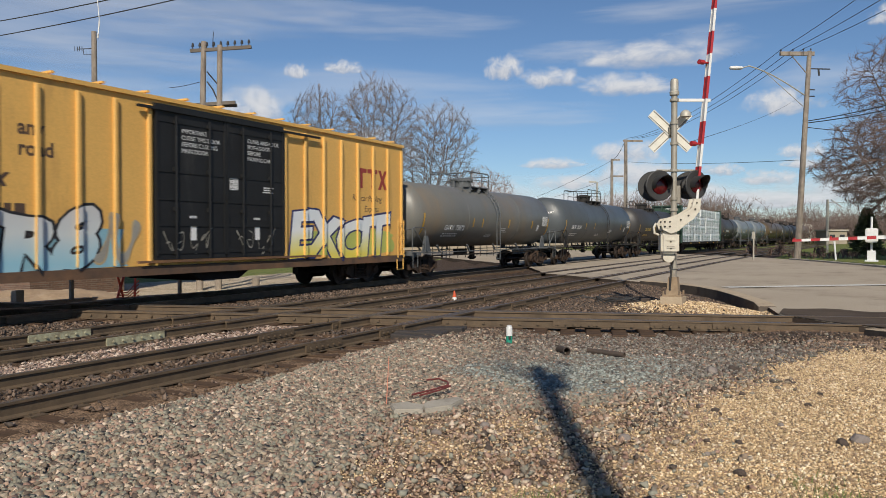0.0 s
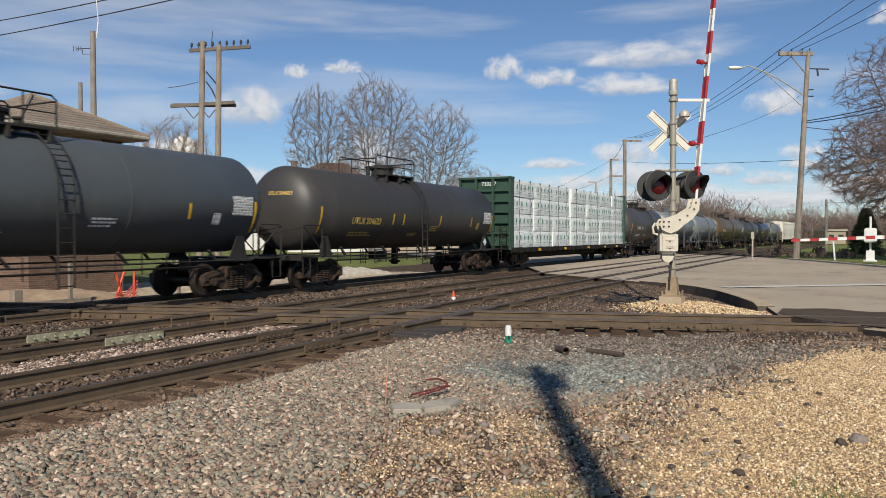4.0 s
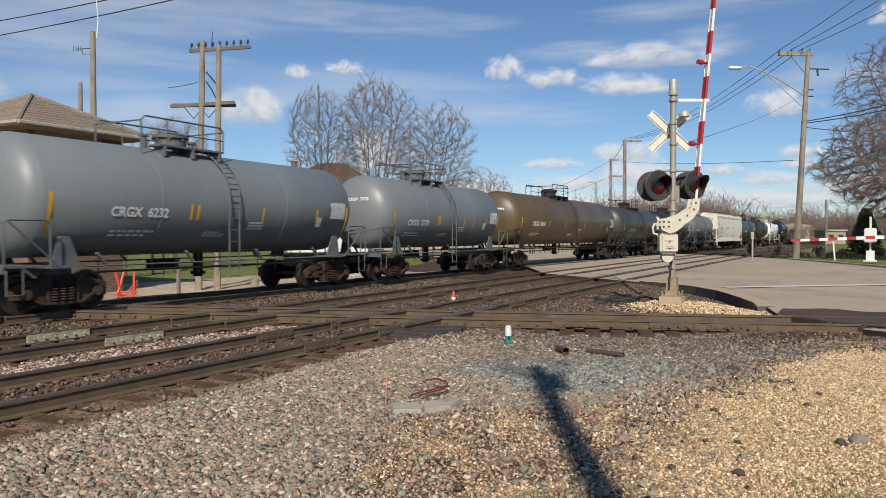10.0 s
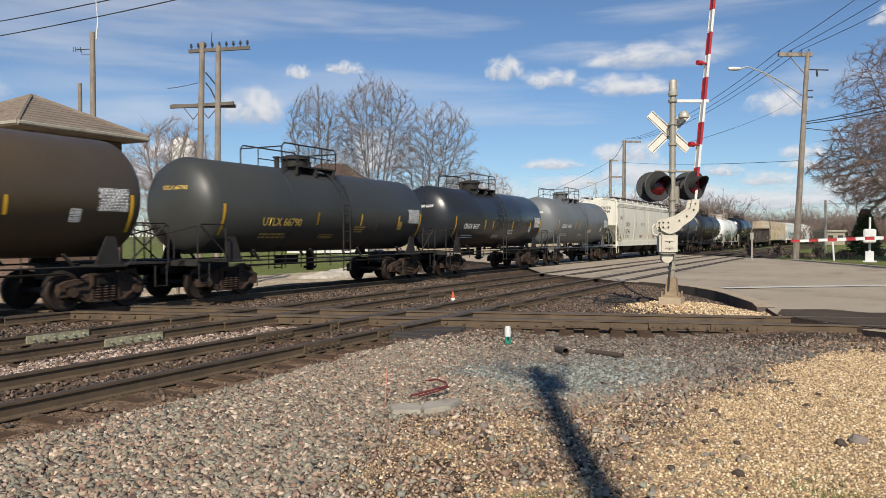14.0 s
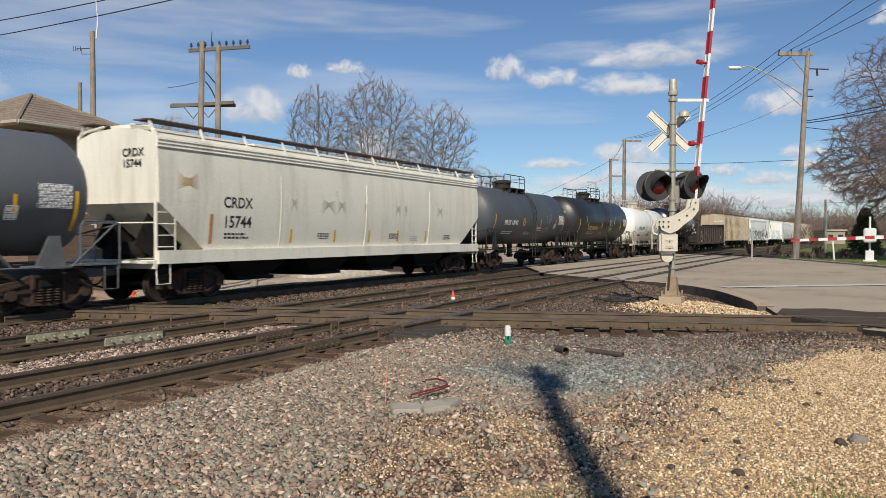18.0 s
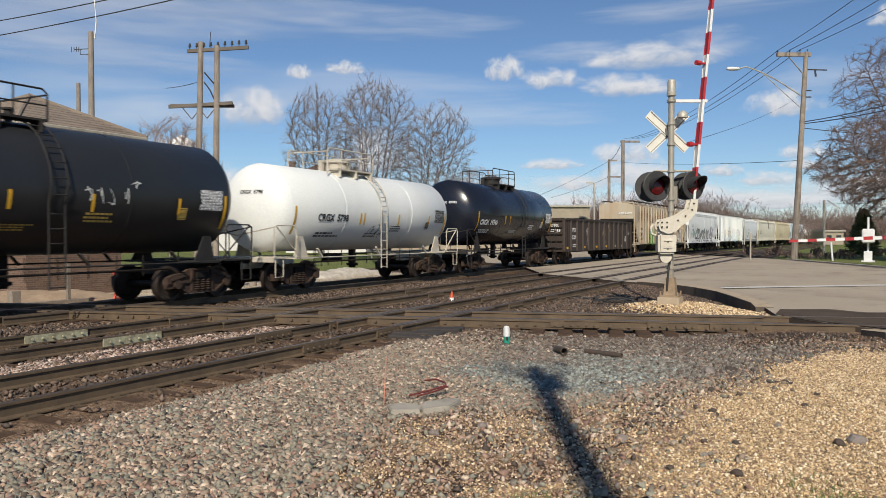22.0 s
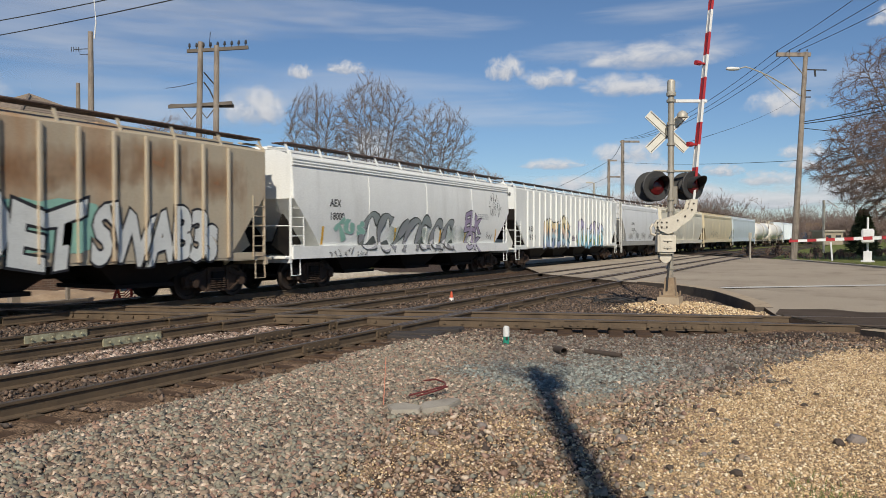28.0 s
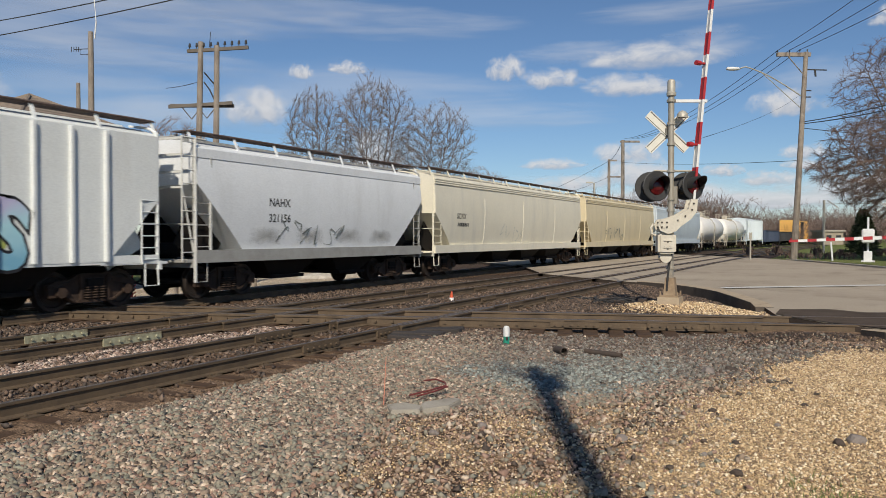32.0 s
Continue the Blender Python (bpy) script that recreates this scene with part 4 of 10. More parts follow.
def soft_paint(name, c, strength=0.9):
    """Thin paint, rust or painted shade that fades out towards its ragged edge."""
    m = surface(name, c, tuple(k * 0.7 for k in c), 0.8, 0, 2.0, 30.0, 0.0)
    nt = m.node_tree
    at = nd(nt, "ShaderNodeAttribute")
    at.attribute_name = "fade"
    tc = nd(nt, "ShaderNodeTexCoord")
    mp = nd(nt, "ShaderNodeMapping")
    mp.inputs["Scale"].default_value = (1, 1, 0.45)
    nt.links.new(tc.outputs["Object"], mp.inputs["Vector"])
    n = nd(nt, "ShaderNodeTexNoise", Scale=2.6, Detail=8.0, Roughness=0.7)
    nt.links.new(mp.outputs[0], n.inputs["Vector"])
    s = nd(nt, "ShaderNodeMath")
    s.operation = "ADD"
    nt.links.new(at.outputs["Fac"], s.inputs[0])
    nt.links.new(n.outputs["Fac"], s.inputs[1])
    r = nd(nt, "ShaderNodeMapRange")
    r.inputs["From Min"].default_value, r.inputs["From Max"].default_value, r.inputs["To Max"].default_value = 0.72, 1.75, strength
    nt.links.new(s.outputs[0], r.inputs["Value"])
    nt.links.new(r.outputs[0], nt.nodes["Principled BSDF"].inputs["Alpha"])
    return m


def soft_patch(car, x0, z0, w, h, material, y_side, seed=1, name="rust_patch"):
    me = cloud_mesh(w, h, material, seed)
    me.attributes.new("fade", "FLOAT", "POINT").data.foreach_set("value", [1.0] + [0.0] * (len(me.vertices) - 1))
    return put(name, flip_up(bend_on(me, x0, z0, y_side)), car)


def sprayed(name, c, other=None):
    return surface(name, c, other or tuple(k * 0.75 for k in c), 0.6, 0, 1.2, 30, 0.02)


S_WHITE, S_BLACK = sprayed("spray_white", (0.72, 0.74, 0.72)), sprayed("spray_black", (0.02, 0.02, 0.025))
S_BLUE, S_SKY, S_GREEN = sprayed("spray_blue", (0.03, 0.04, 0.14)), sprayed("spray_sky", (0.28, 0.52, 0.62)), sprayed("spray_green", (0.14, 0.30, 0.06))
S_MINT, S_GREY, S_TAN = sprayed("spray_mint", (0.30, 0.55, 0.45)), sprayed("spray_grey", (0.16, 0.16, 0.165)), sprayed("spray_tan", (0.55, 0.42, 0.24))
S_LILAC, S_SILVER, S_LIME = sprayed("spray_lilac", (0.40, 0.36, 0.50)), sprayed("spray_silver", (0.55, 0.56, 0.57)), sprayed("spray_lime", (0.50, 0.55, 0.14))
S_REDLINE = sprayed("spray_red", (0.45, 0.08, 0.05))


def sprayed_fade(name, tones, z0, z1, drift=0.5):
    """Sprayed colours that fade into one another from the foot of the letters to their top."""
    m = sprayed(name, tones[0])
    nt = m.node_tree
    tc, sp = nd(nt, "ShaderNodeTexCoord"), nd(nt, "ShaderNodeSeparateXYZ")
    nt.links.new(tc.outputs["Object"], sp.inputs[0])
    n = nd(nt, "ShaderNodeTexNoise", Scale=0.9, Detail=3.0)
    nt.links.new(tc.outputs["Object"], n.inputs["Vector"])
    r = nd(nt, "ShaderNodeMapRange")
    r.inputs["From Min"].default_value, r.inputs["From Max"].default_value = z0, z1
    nt.links.new(sp.outputs[2], r.inputs["Value"])
    s = nd(nt, "ShaderNodeMath")
    s.operation = "MULTIPLY_ADD"
    s.inputs[1].default_value = drift
    nt.links.new(n.outputs["Fac"], s.inputs[0])
    nt.links.new(r.outputs[0], s.inputs[2])
    o = nd(nt, "ShaderNodeMath")
    o.operation = "SUBTRACT"
    o.inputs[1].default_value = drift / 2
    nt.links.new(s.outputs[0], o.inputs[0])
    ramp = nd(nt, "ShaderNodeValToRGB")
    el = ramp.color_ramp.elements
    for k, c in enumerate(tones):
        e = el[k] if k < 2 else el.new(k / (len(tones) - 1))
        e.position = k / (len(tones) - 1)
        e.color = rgb(c)
    nt.links.new(o.outputs[0], ramp.inputs[0])
    nt.links.new(ramp.outputs[0], nt.nodes["Principled BSDF"].inputs["Base Color"])
    return m


S_SILVERDIM = sprayed("spray_dull_silver", (0.36, 0.34, 0.29))
S_YELLOWFADE = sprayed_fade("spray_yellow_fade", ((0.78, 0.66, 0.10), (0.78, 0.74, 0.36), (0.80, 0.82, 0.80), (0.74, 0.78, 0.80)), 1.1, 2.3)
S_SILVERFADE = sprayed_fade("spray_silver_fade", ((0.30, 0.55, 0.66), (0.58, 0.62, 0.62), (0.55, 0.55, 0.55)), 1.1, 2.3)
S_PASTELFADE = sprayed_fade("spray_pastel_fade", ((0.26, 0.30, 0.46), (0.34, 0.50, 0.58), (0.62, 0.44, 0.36), (0.72, 0.56, 0.30), (0.70, 0.62, 0.40)), 1.15, 2.7, 0.9)
S_LILACFADE = sprayed_fade("spray_lilac_fade", ((0.20, 0.44, 0.58), (0.42, 0.68, 0.74), (0.52, 0.50, 0.68), (0.40, 0.34, 0.52)), 1.15, 2.8, 1.0)
S_PURPLEFADE = sprayed_fade("spray_purple_fade", ((0.46, 0.42, 0.50), (0.36, 0.30, 0.42), (0.30, 0.24, 0.36)), 1.2, 2.9, 0.6)

# ---- box car ----
def box_car(i, far=False):
    car, L = begin(i, "box_car", "yellow box car with black plug doors and sprayed lettering" if not far else "yellow box car with striped end", 2.6)
    P = tank_paint("box_car_yellow", (0.76, 0.45, 0.125), (0.66, 0.38, 0.10), 0.6, (0.30, 0.165, 0.06), 0.58, 0.8, 0.8)
    PD = surface("door_black", (0.014, 0.014, 0.014), (0.008, 0.008, 0.008), 0.6, 0, 0.8, 30, 0.1, stain=(0.05, 0.047, 0.043), stain_at=0.6, stain_scale=1.2, streak=0.7)
    hl, top, bot = L / 2 - 0.35, 5.2, 0.98
    bm = BM()
    add_box(bm, 0, 0, (top - 0.1 + bot) / 2, 2 * hl, 3.0, top - 0.1 - bot)
    part("body", bm, P, car)
    bm = BM()
    add_prism(bm, [(-1.57, top - 0.12), (1.57, top - 0.12), (1.57, top - 0.02), (0, top + 0.1), (-1.57, top - 0.02)], "x", -hl - 0.03, hl + 0.03)
    for k in range(15):
        add_box(bm, -hl + 0.6 + k * (2 * hl - 1.2) / 14, 0, top + 0.06, 0.08, 3.0, 0.05)
    part("roof", bm, P, car)
    bm = BM()
    add_box(bm, 0, -1.52, 0.86, 2 * hl, 0.12, 0.22)
    add_box(bm, 0, 1.52, 0.86, 2 * hl, 0.12, 0.22)
    add_box(bm, 0, 0, 0.86, 2 * hl, 0.5, 0.36)
    part("side_sill", bm, surface("rusty_sill", (0.19, 0.10, 0.05), (0.05, 0.04, 0.035), 0.8, 0, 1.5, 30, 0.2), car)
    bm = BM()
    add_prism(bm, [(-1.2, 0.8), (1.2, 0.8), (0.7, 0.52), (-0.7, 0.52)], "y", -1.4, 1.4)
    part("belly_pan", bm, M_BLACK, car)
    door_lo, door_hi = -2.45, 2.45
    ribs = [x for x in [-hl + 0.12 + k * (hl + door_lo - 0.25) / 7 for k in range(8)] + [door_hi + 0.12 + k * (hl - door_hi - 0.25) / 7 for k in range(8)]]
    for x in ribs:
        bm = BM()
        add_box(bm, x, -1.54, (top + bot) / 2 - 0.12, 0.11, 0.09, top - bot - 0.28)
        bmesh.ops.bevel(bm, geom=bm.edges[:], offset=0.02, segments=1, affect="EDGES")
        part("side_post", bm, P, car)
    for a, b in ((door_lo, 0.0), (0.0, door_hi)):
        bm = BM()
        add_box(bm, (a + b) / 2, -1.545, (top - 0.2 + 1.12) / 2, b - a - 0.03, 0.1, top - 0.2 - 1.12)
        for z in (1.3, 2.0, 2.65, 3.35, 4.6):
            add_box(bm, (a + b) / 2, -1.6, z, b - a - 0.06, 0.03, 0.07)
        for u in (0.05, b - a - 0.05):
            add_box(bm, a + u, -1.6, (top - 0.2 + 1.12) / 2, 0.08, 0.04, top - 0.4 - 1.12)
        door = part("plug_door", bm, PD, car, "black plug door with locking rods")
        for u in (0.62, 1.78):
            bm = BM()
            add_rod(bm, (a + u, -1.66, 1.15), (a + u, -1.66, 4.75), 0.025, seg=6)
            for z in (1.3, 2.4, 3.4, 4.6):
                add_box(bm, a + u, -1.63, z, 0.12, 0.06, 0.1)
            part("locking_rod", bm, PD, door)
    for z in (1.08, 4.86):
        bm = BM()
        add_box(bm, 0.6, -1.62, z, 7.2, 0.08, 0.06)
        part("door_track", bm, PD if z > 2 else surface("door_track_rust", (0.24, 0.12, 0.05), (0.10, 0.06, 0.04), 0.85, 0, 2, 30, 0.2), car)
    bm = BM()
    for x in (hl - 0.55, hl - 0.12):
        add_rod(bm, (x, -1.64, 0.9), (x, -1.64, 2.3), 0.02, seg=5)
    for k in range(5):
        add_rod(bm, (hl - 0.55, -1.64, 1.0 + 0.3 * k), (hl - 0.12, -1.64, 1.0 + 0.3 * k), 0.018, seg=5)
    add_pipe(bm, [(hl - 0.55, -1.6, 0.85), (hl - 0.55, -1.6, 0.45), (hl - 0.1, -1.6, 0.45), (hl - 0.1, -1.6, 0.85)], 0.02)
    part("ladder", bm, P, car)
    for k, x in enumerate((-hl, hl)):
        bm = BM()
        s = -1 if k == 0 else 1
        for z in np.arange(1.2, 4.8, 0.42):
            add_box(bm, x + s * 0.03, 0, z, 0.1, 2.8, 0.14)
        part("end_wall_rib", bm, P, car)
    if far:
        return
    y = 1.5
    T = flat_paint("logo_red", (0.33, 0.05, 0.04))
    D = flat_paint("slogan_brown", (0.10, 0.06, 0.04))
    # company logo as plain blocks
    bm = BM()
    for a, b, c, d in ((5.1, 3.95, 5.75, 4.1), (5.35, 3.4, 5.5, 3.95), (5.8, 3.95, 6.45, 4.1), (6.05, 3.4, 6.2, 3.95)):
        a, c = a + 1.35, c + 1.35
        bm.faces.new([bm.verts.new(p) for p in ((a, -y - 0.004, b), (c, -y - 0.004, b), (c, -y - 0.004, d), (a, -y - 0.004, d))])
    for pts in (((7.85, 3.4), (8.03, 3.4), (8.45, 4.1), (8.27, 4.1)), ((8.27, 3.4), (8.45, 3.4), (8.03, 4.1), (7.85, 4.1))):
        bm.faces.new([bm.verts.new((a, -y - 0.006, b)) for a, b in pts])
    part("logo", bm, T, car)
    mark(car, "Rail car Pooling", 6.2, 2.95, 0.3, D, y_side=y + 0.004, shear=0.2)
    mark(car, "Experts", 6.95, 2.58, 0.3, D, y_side=y + 0.004, shear=0.2)
    bars(car, 7.0, 2.24, 1.0, 0.22, 1, D, y_side=y + 0.004, seed=4)
    mark(car, "any\nroad", -5.95, 3.85, 0.44, D, y_side=y + 0.004, offset=0.012)
    mark(car, "ox", -6.8, 2.75, 0.55, D, y_side=y + 0.004, offset=0.02, shear=0.25)
    bars(car, -7.6, 2.08, 1.9, 0.42, 1, D, y_side=y + 0.004, seed=8, name="car_number")
    for pts, m in ((((-7.6, 4.0), (-6.9, 4.45), (-6.7, 4.25), (-6.55, 4.75), (-7.1, 4.75), (-6.98, 4.6), (-7.6, 4.25)), S_BLUE), (((-7.6, 3.7), (-6.9, 4.15), (-6.5, 4.3), (-6.6, 4.05), (-7.5, 3.5)), T),
                   (((-7.6, 3.6), (-7.0, 3.2), (-7.2, 3.05), (-6.6, 3.0), (-6.7, 3.45), (-6.85, 3.35), (-7.5, 3.8)), S_BLUE)):
        bm = BM()
        bm.faces.new([bm.verts.new((a, -y - 0.005, b)) for a, b in pts])
        part("logo_arrow", bm, m, car)
    dy = 1.597
    mark(car, "IMPORTANT\nCLOSE THIS DOOR\nBEFORE CLOSING\nMAIN DOOR", -1.6, 4.35, 0.16, M_WHITE, y_side=dy, lines=1.05)
    mark(car, "CLOSE AND LOCK\nBOTH DOORS\nBEFORE\nMOVING CAR", 0.85, 4.35, 0.16, M_WHITE, y_side=dy, lines=1.05)
    for x, z in ((-1.35, 2.15), (1.1, 2.15)):
        bars(car, x, z, 0.3, 0.12, 1, M_WHITE, y_side=dy, seed=3)
        strip(car, x + 0.05, z - 0.55, 0.2, 0.4, M_WHITE, y_side=dy, name="door_placard")
    bars(car, 0.15, 3.0, 0.3, 0.3, 2, M_WHITE, y_side=dy, seed=5, grid=True)
    bars(car, 1.5, 2.95, 0.5, 0.2, 3, M_WHITE, y_side=dy, seed=6)
    # spray paint
    spray(car, "EXCIT", 2.75, 1.06, 1.75, S_YELLOWFADE, S_BLUE, y, ribs, 0.12, 0.09, 1.24, (S_LIME, 6.2, 0.95, 0.3, -0.02), bold=0.05)
    spray(car, "YTR8", -8.9, 1.1, 1.75, S_SILVERFADE, S_BLACK, y, ribs, 0.12, 0.09, 1.25, (S_SKY, 6.0, 1.1, 0.0, -0.2), bold=0.05)
    for x, n in ((-2.3, "~~~~"), (0.3, "~~~~")):
        spray(car, n, x, 1.25, 0.85, S_SILVERDIM, S_SILVERDIM, dy, width=0.95, bold=-0.06)
    spray(car, "^^", -4.4, 1.15, 1.3, S_SILVERDIM, S_TAN, y, ribs, 0.12, 0.09, 0.9, bold=-0.03)


box_car(0)


# ---- tank cars ----
TR_DK = surface("tank_trim_dark", (0.02, 0.02, 0.021), (0.04, 0.036, 0.032), 0.7, 0, 2, 30, 0.1, spec=0.25)
TR_GREY = surface("tank_trim_grey", (0.13, 0.14, 0.145), (0.075, 0.078, 0.08), 0.65, 0, 2, 30, 0.1)
TR_WHITE = surface("tank_trim_cream", (0.55, 0.52, 0.44), (0.40, 0.34, 0.26), 0.7, 0, 2, 30, 0.1, stain=(0.22, 0.12, 0.07), stain_at=0.62, stain_scale=3)
M_OCHRE = flat_paint("stencil_ochre", (0.60, 0.42, 0.10), 0.6)

tank_car(1, "long grey tank car with dusty sides", tank_paint("tank_grey", (0.165, 0.165, 0.15), (0.13, 0.127, 0.115), 0.45, (0.19, 0.15, 0.105), 0.5), TR_GREY, 1.4, 4.02, 0.0, (("GATX  73872", -5.3, -0.35, 0.42),), placard=False)
tank_car(2, "dark grey tank car with black ladders", tank_paint("tank_slate", (0.085, 0.096, 0.102), (0.064, 0.072, 0.077), 0.45, (0.115, 0.105, 0.095), 0.62), TR_DK, 1.42, 4.08, 1.2, (("GATX  226397", -6.3, -0.2, 0.4),), tall=1.1)
tank_car(3, "black tank car with ochre lettering and a blue scrawl", tank_paint("tank_black_dull", (0.036, 0.035, 0.035), (0.05, 0.046, 0.042), 0.5, (0.085, 0.075, 0.065), 0.62), TR_DK, 1.42, 4.06, 0.0, (("UTLX 204623", -5.0, -0.2, 0.42),), M_OCHRE, placard=True)
tank_car(5, "black tank car with dusty brown ends", tank_paint("tank_charcoal", (0.045, 0.045, 0.048), (0.062, 0.057, 0.053), 0.5, (0.10, 0.082, 0.066), 0.58), TR_DK, 1.42, 4.06, 1.05, (("CRGX  5729", -3.5, -0.1, 0.42),))
tank_car(6, "blue-grey tank car with slim ladders", tank_paint("tank_bluegrey", (0.185, 0.21, 0.222), (0.15, 0.168, 0.176), 0.45, (0.23, 0.22, 0.20), 0.62), TR_GREY, 1.42, 4.06, 0.0, (("CRGX  6232", -4.0, -0.15, 0.42),))
tank_car(7, "blue-grey tank car with dark stains on its top", tank_paint("tank_bluegrey_stained", (0.18, 0.20, 0.212), (0.145, 0.16, 0.17), 0.45, (0.22, 0.18, 0.11), 0.64, 0.9), TR_GREY, 1.42, 4.06, 0.0, (("CRGX  5770", -3.8, -0.2, 0.42),))
tank_car(8, "long brown-black tank car coated with road dust", tank_paint("tank_brown", (0.115, 0.08, 0.042), (0.075, 0.055, 0.034), 0.42, (0.15, 0.10, 0.05), 0.55), TR_DK, 1.45, 4.12, 0.0, (("CRGX 29454", -7.3, -0.1, 0.45),), tall=1.0)
tank_car(9, "black tank car with ochre lettering", tank_paint("tank_black_green", (0.038, 0.041, 0.039), (0.052, 0.052, 0.048), 0.45, (0.07, 0.064, 0.057), 0.62), TR_DK, 1.38, 3.98, 0.2, (("UTLX 66790", -3.9, -0.25, 0.45),), M_OCHRE)
tank_car(10, "glossy black tank car", tank_paint("tank_black_gloss", (0.018, 0.021, 0.026), (0.026, 0.028, 0.03), 0.3), TR_DK, 1.42, 4.0, 0.0, (("CRGX 6697", -4.4, -0.2, 0.42),))
tank_car(11, "grey tank car with rusty patches on its ends", tank_paint("tank_midgrey", (0.155, 0.167, 0.174), (0.12, 0.128, 0.132), 0.45, (0.19, 0.165, 0.13), 0.62), TR_GREY, 1.42, 4.1, 0.0, (("CRGX  5965", -4.5, -0.15, 0.42),))
c13 = tank_car(13, "dark blue-grey tank car with a sprayed tag", tank_paint("tank_bluedark", (0.072, 0.082, 0.095), (0.055, 0.06, 0.068), 0.5, (0.10, 0.10, 0.10), 0.62), TR_DK, 1.48, 4.22, 0.0, (("PRGX 10742", -3.9, -0.15, 0.42),))
c14 = tank_car(14, "black tank car with ochre lettering and a sprayed tag", tank_paint("tank_black_warm", (0.019, 0.02, 0.022), (0.024, 0.025, 0.026), 0.4, (0.05, 0.047, 0.042), 0.66), TR_DK, 1.5, 4.28, 0.4, (("UTLX 601916", -3.6, -0.35, 0.45),), M_OCHRE)
c15 = tank_car(15, "white tank car with rust streaks at its ends", tank_paint("tank_white", (0.80, 0.82, 0.79), (0.70, 0.71, 0.68), 0.45, (0.42, 0.37, 0.30), 0.64), TR_WHITE, 1.42, 4.06, 0.0, (("CRGX  5798", -3.9, -0.1, 0.42),), M_DARKTXT)
tank_car(16, "glossy navy-black tank car", tank_paint("tank_navy", (0.009, 0.011, 0.019), (0.012, 0.014, 0.021), 0.25), TR_DK, 1.55, 4.38, 0.8, (("CRGX  19741", -4.7, -0.25, 0.45),), tall=1.1)
tank_car(25, "white tank car with two domes and tall walkways", tank_paint("tank_cream", (0.85, 0.83, 0.78), (0.76, 0.72, 0.66), 0.5, (0.5, 0.4, 0.3), 0.66), TR_WHITE, 1.5, 4.1, 0.0, far=True)
tank_car(26, "white tank car with tall walkways", tank_paint("tank_cream_worn", (0.84, 0.82, 0.76), (0.74, 0.70, 0.63), 0.5, (0.48, 0.36, 0.26), 0.64), TR_WHITE, 1.5, 4.1, 0.0, far=True)
tank_car(31, "grey tank car near the end of the train", tank_paint("tank_grey_far", (0.16, 0.165, 0.165), None, 0.5), TR_GREY, 1.42, 4.06, 0.0, far=True)
tank_car(32, "dark grey tank car near the end of the train", tank_paint("tank_dark_far", (0.06, 0.06, 0.06), None, 0.5), TR_DK, 1.42, 4.06, 0.0, far=True)
tank_car(33, "black tank car near the end of the train", tank_paint("tank_black_far", (0.035, 0.035, 0.035), None, 0.5), TR_DK, 1.42, 4.06, 0.0, far=True)
S_TAG = sprayed("spray_tag_silver", (0.42, 0.43, 0.45))
spray(c13[0], "~~~", 1.6, 2.45, 0.85, S_TAG, S_TAG, 0, tank=c13[2], bold=-0.06, shear=0.3)
spray(c13[0], "~~~~", 1.4, 1.9, 0.6, S_TAG, S_TAG, 0, tank=c13[2], bold=-0.06, shear=0.3)
spray(c14[0], "~~~~~", 1.0, 2.5, 0.62, S_WHITE, S_WHITE, 0, tank=c14[2], bold=-0.06, shear=0.3)
spray(c14[0], "~~", -4.6, 2.55, 0.5, S_MINT, S_MINT, 0, tank=c14[2], bold=-0.06, shear=0.3)
spray(c15[0], "~~~~", -0.9, 1.7, 0.75, S_BLACK, S_BLACK, 0, tank=c15[2], bold=-0.065, shear=0.3)

# ---- centre-beam flat car with wrapped lumber ----
def wrap_material():
    m = surface("white_lumber_wrap", (0.78, 0.81, 0.80), (0.68, 0.72, 0.71), 0.45, 0, 1.0, 30, 0.05)
    nt = m.node_tree
    bsdf = nt.nodes["Principled BSDF"]
    tc = nd(nt, "ShaderNodeTexCoord")
    info = nd(nt, "ShaderNodeObjectInfo")
    mp = nd(nt, "ShaderNodeMapping")
    mp.inputs["Rotation"].default_value = (0, radians(58), 0)
    mp.inputs["Scale"].default_value = (0.8, 1, 4.5)
    sh = nd(nt, "ShaderNodeVectorMath")
    sh.operation = "ADD"
    mul = nd(nt, "ShaderNodeMath")
    mul.operation = "MULTIPLY"
    mul.inputs[1].default_value = 37.0
    nt.links.new(info.outputs["Random"], mul.inputs[0])
    nt.links.new(tc.outputs["Object"], sh.inputs[0])
    nt.links.new(mul.outputs[0], sh.inputs[1])
    nt.links.new(sh.outputs[0], mp.inputs["Vector"])
    n = nd(nt, "ShaderNodeTexNoise", Scale=1.6, Detail=4.0, Roughness=0.55, Distortion=0.8)
    nt.links.new(mp.outputs[0], n.inputs["Vector"])
    b = nd(nt, "ShaderNodeBump", Strength=0.75, Distance=0.09)
    nt.links.new(n.outputs["Fac"], b.inputs["Height"])
    nt.links.new(b.outputs[0], bsdf.inputs["Normal"])
    return m


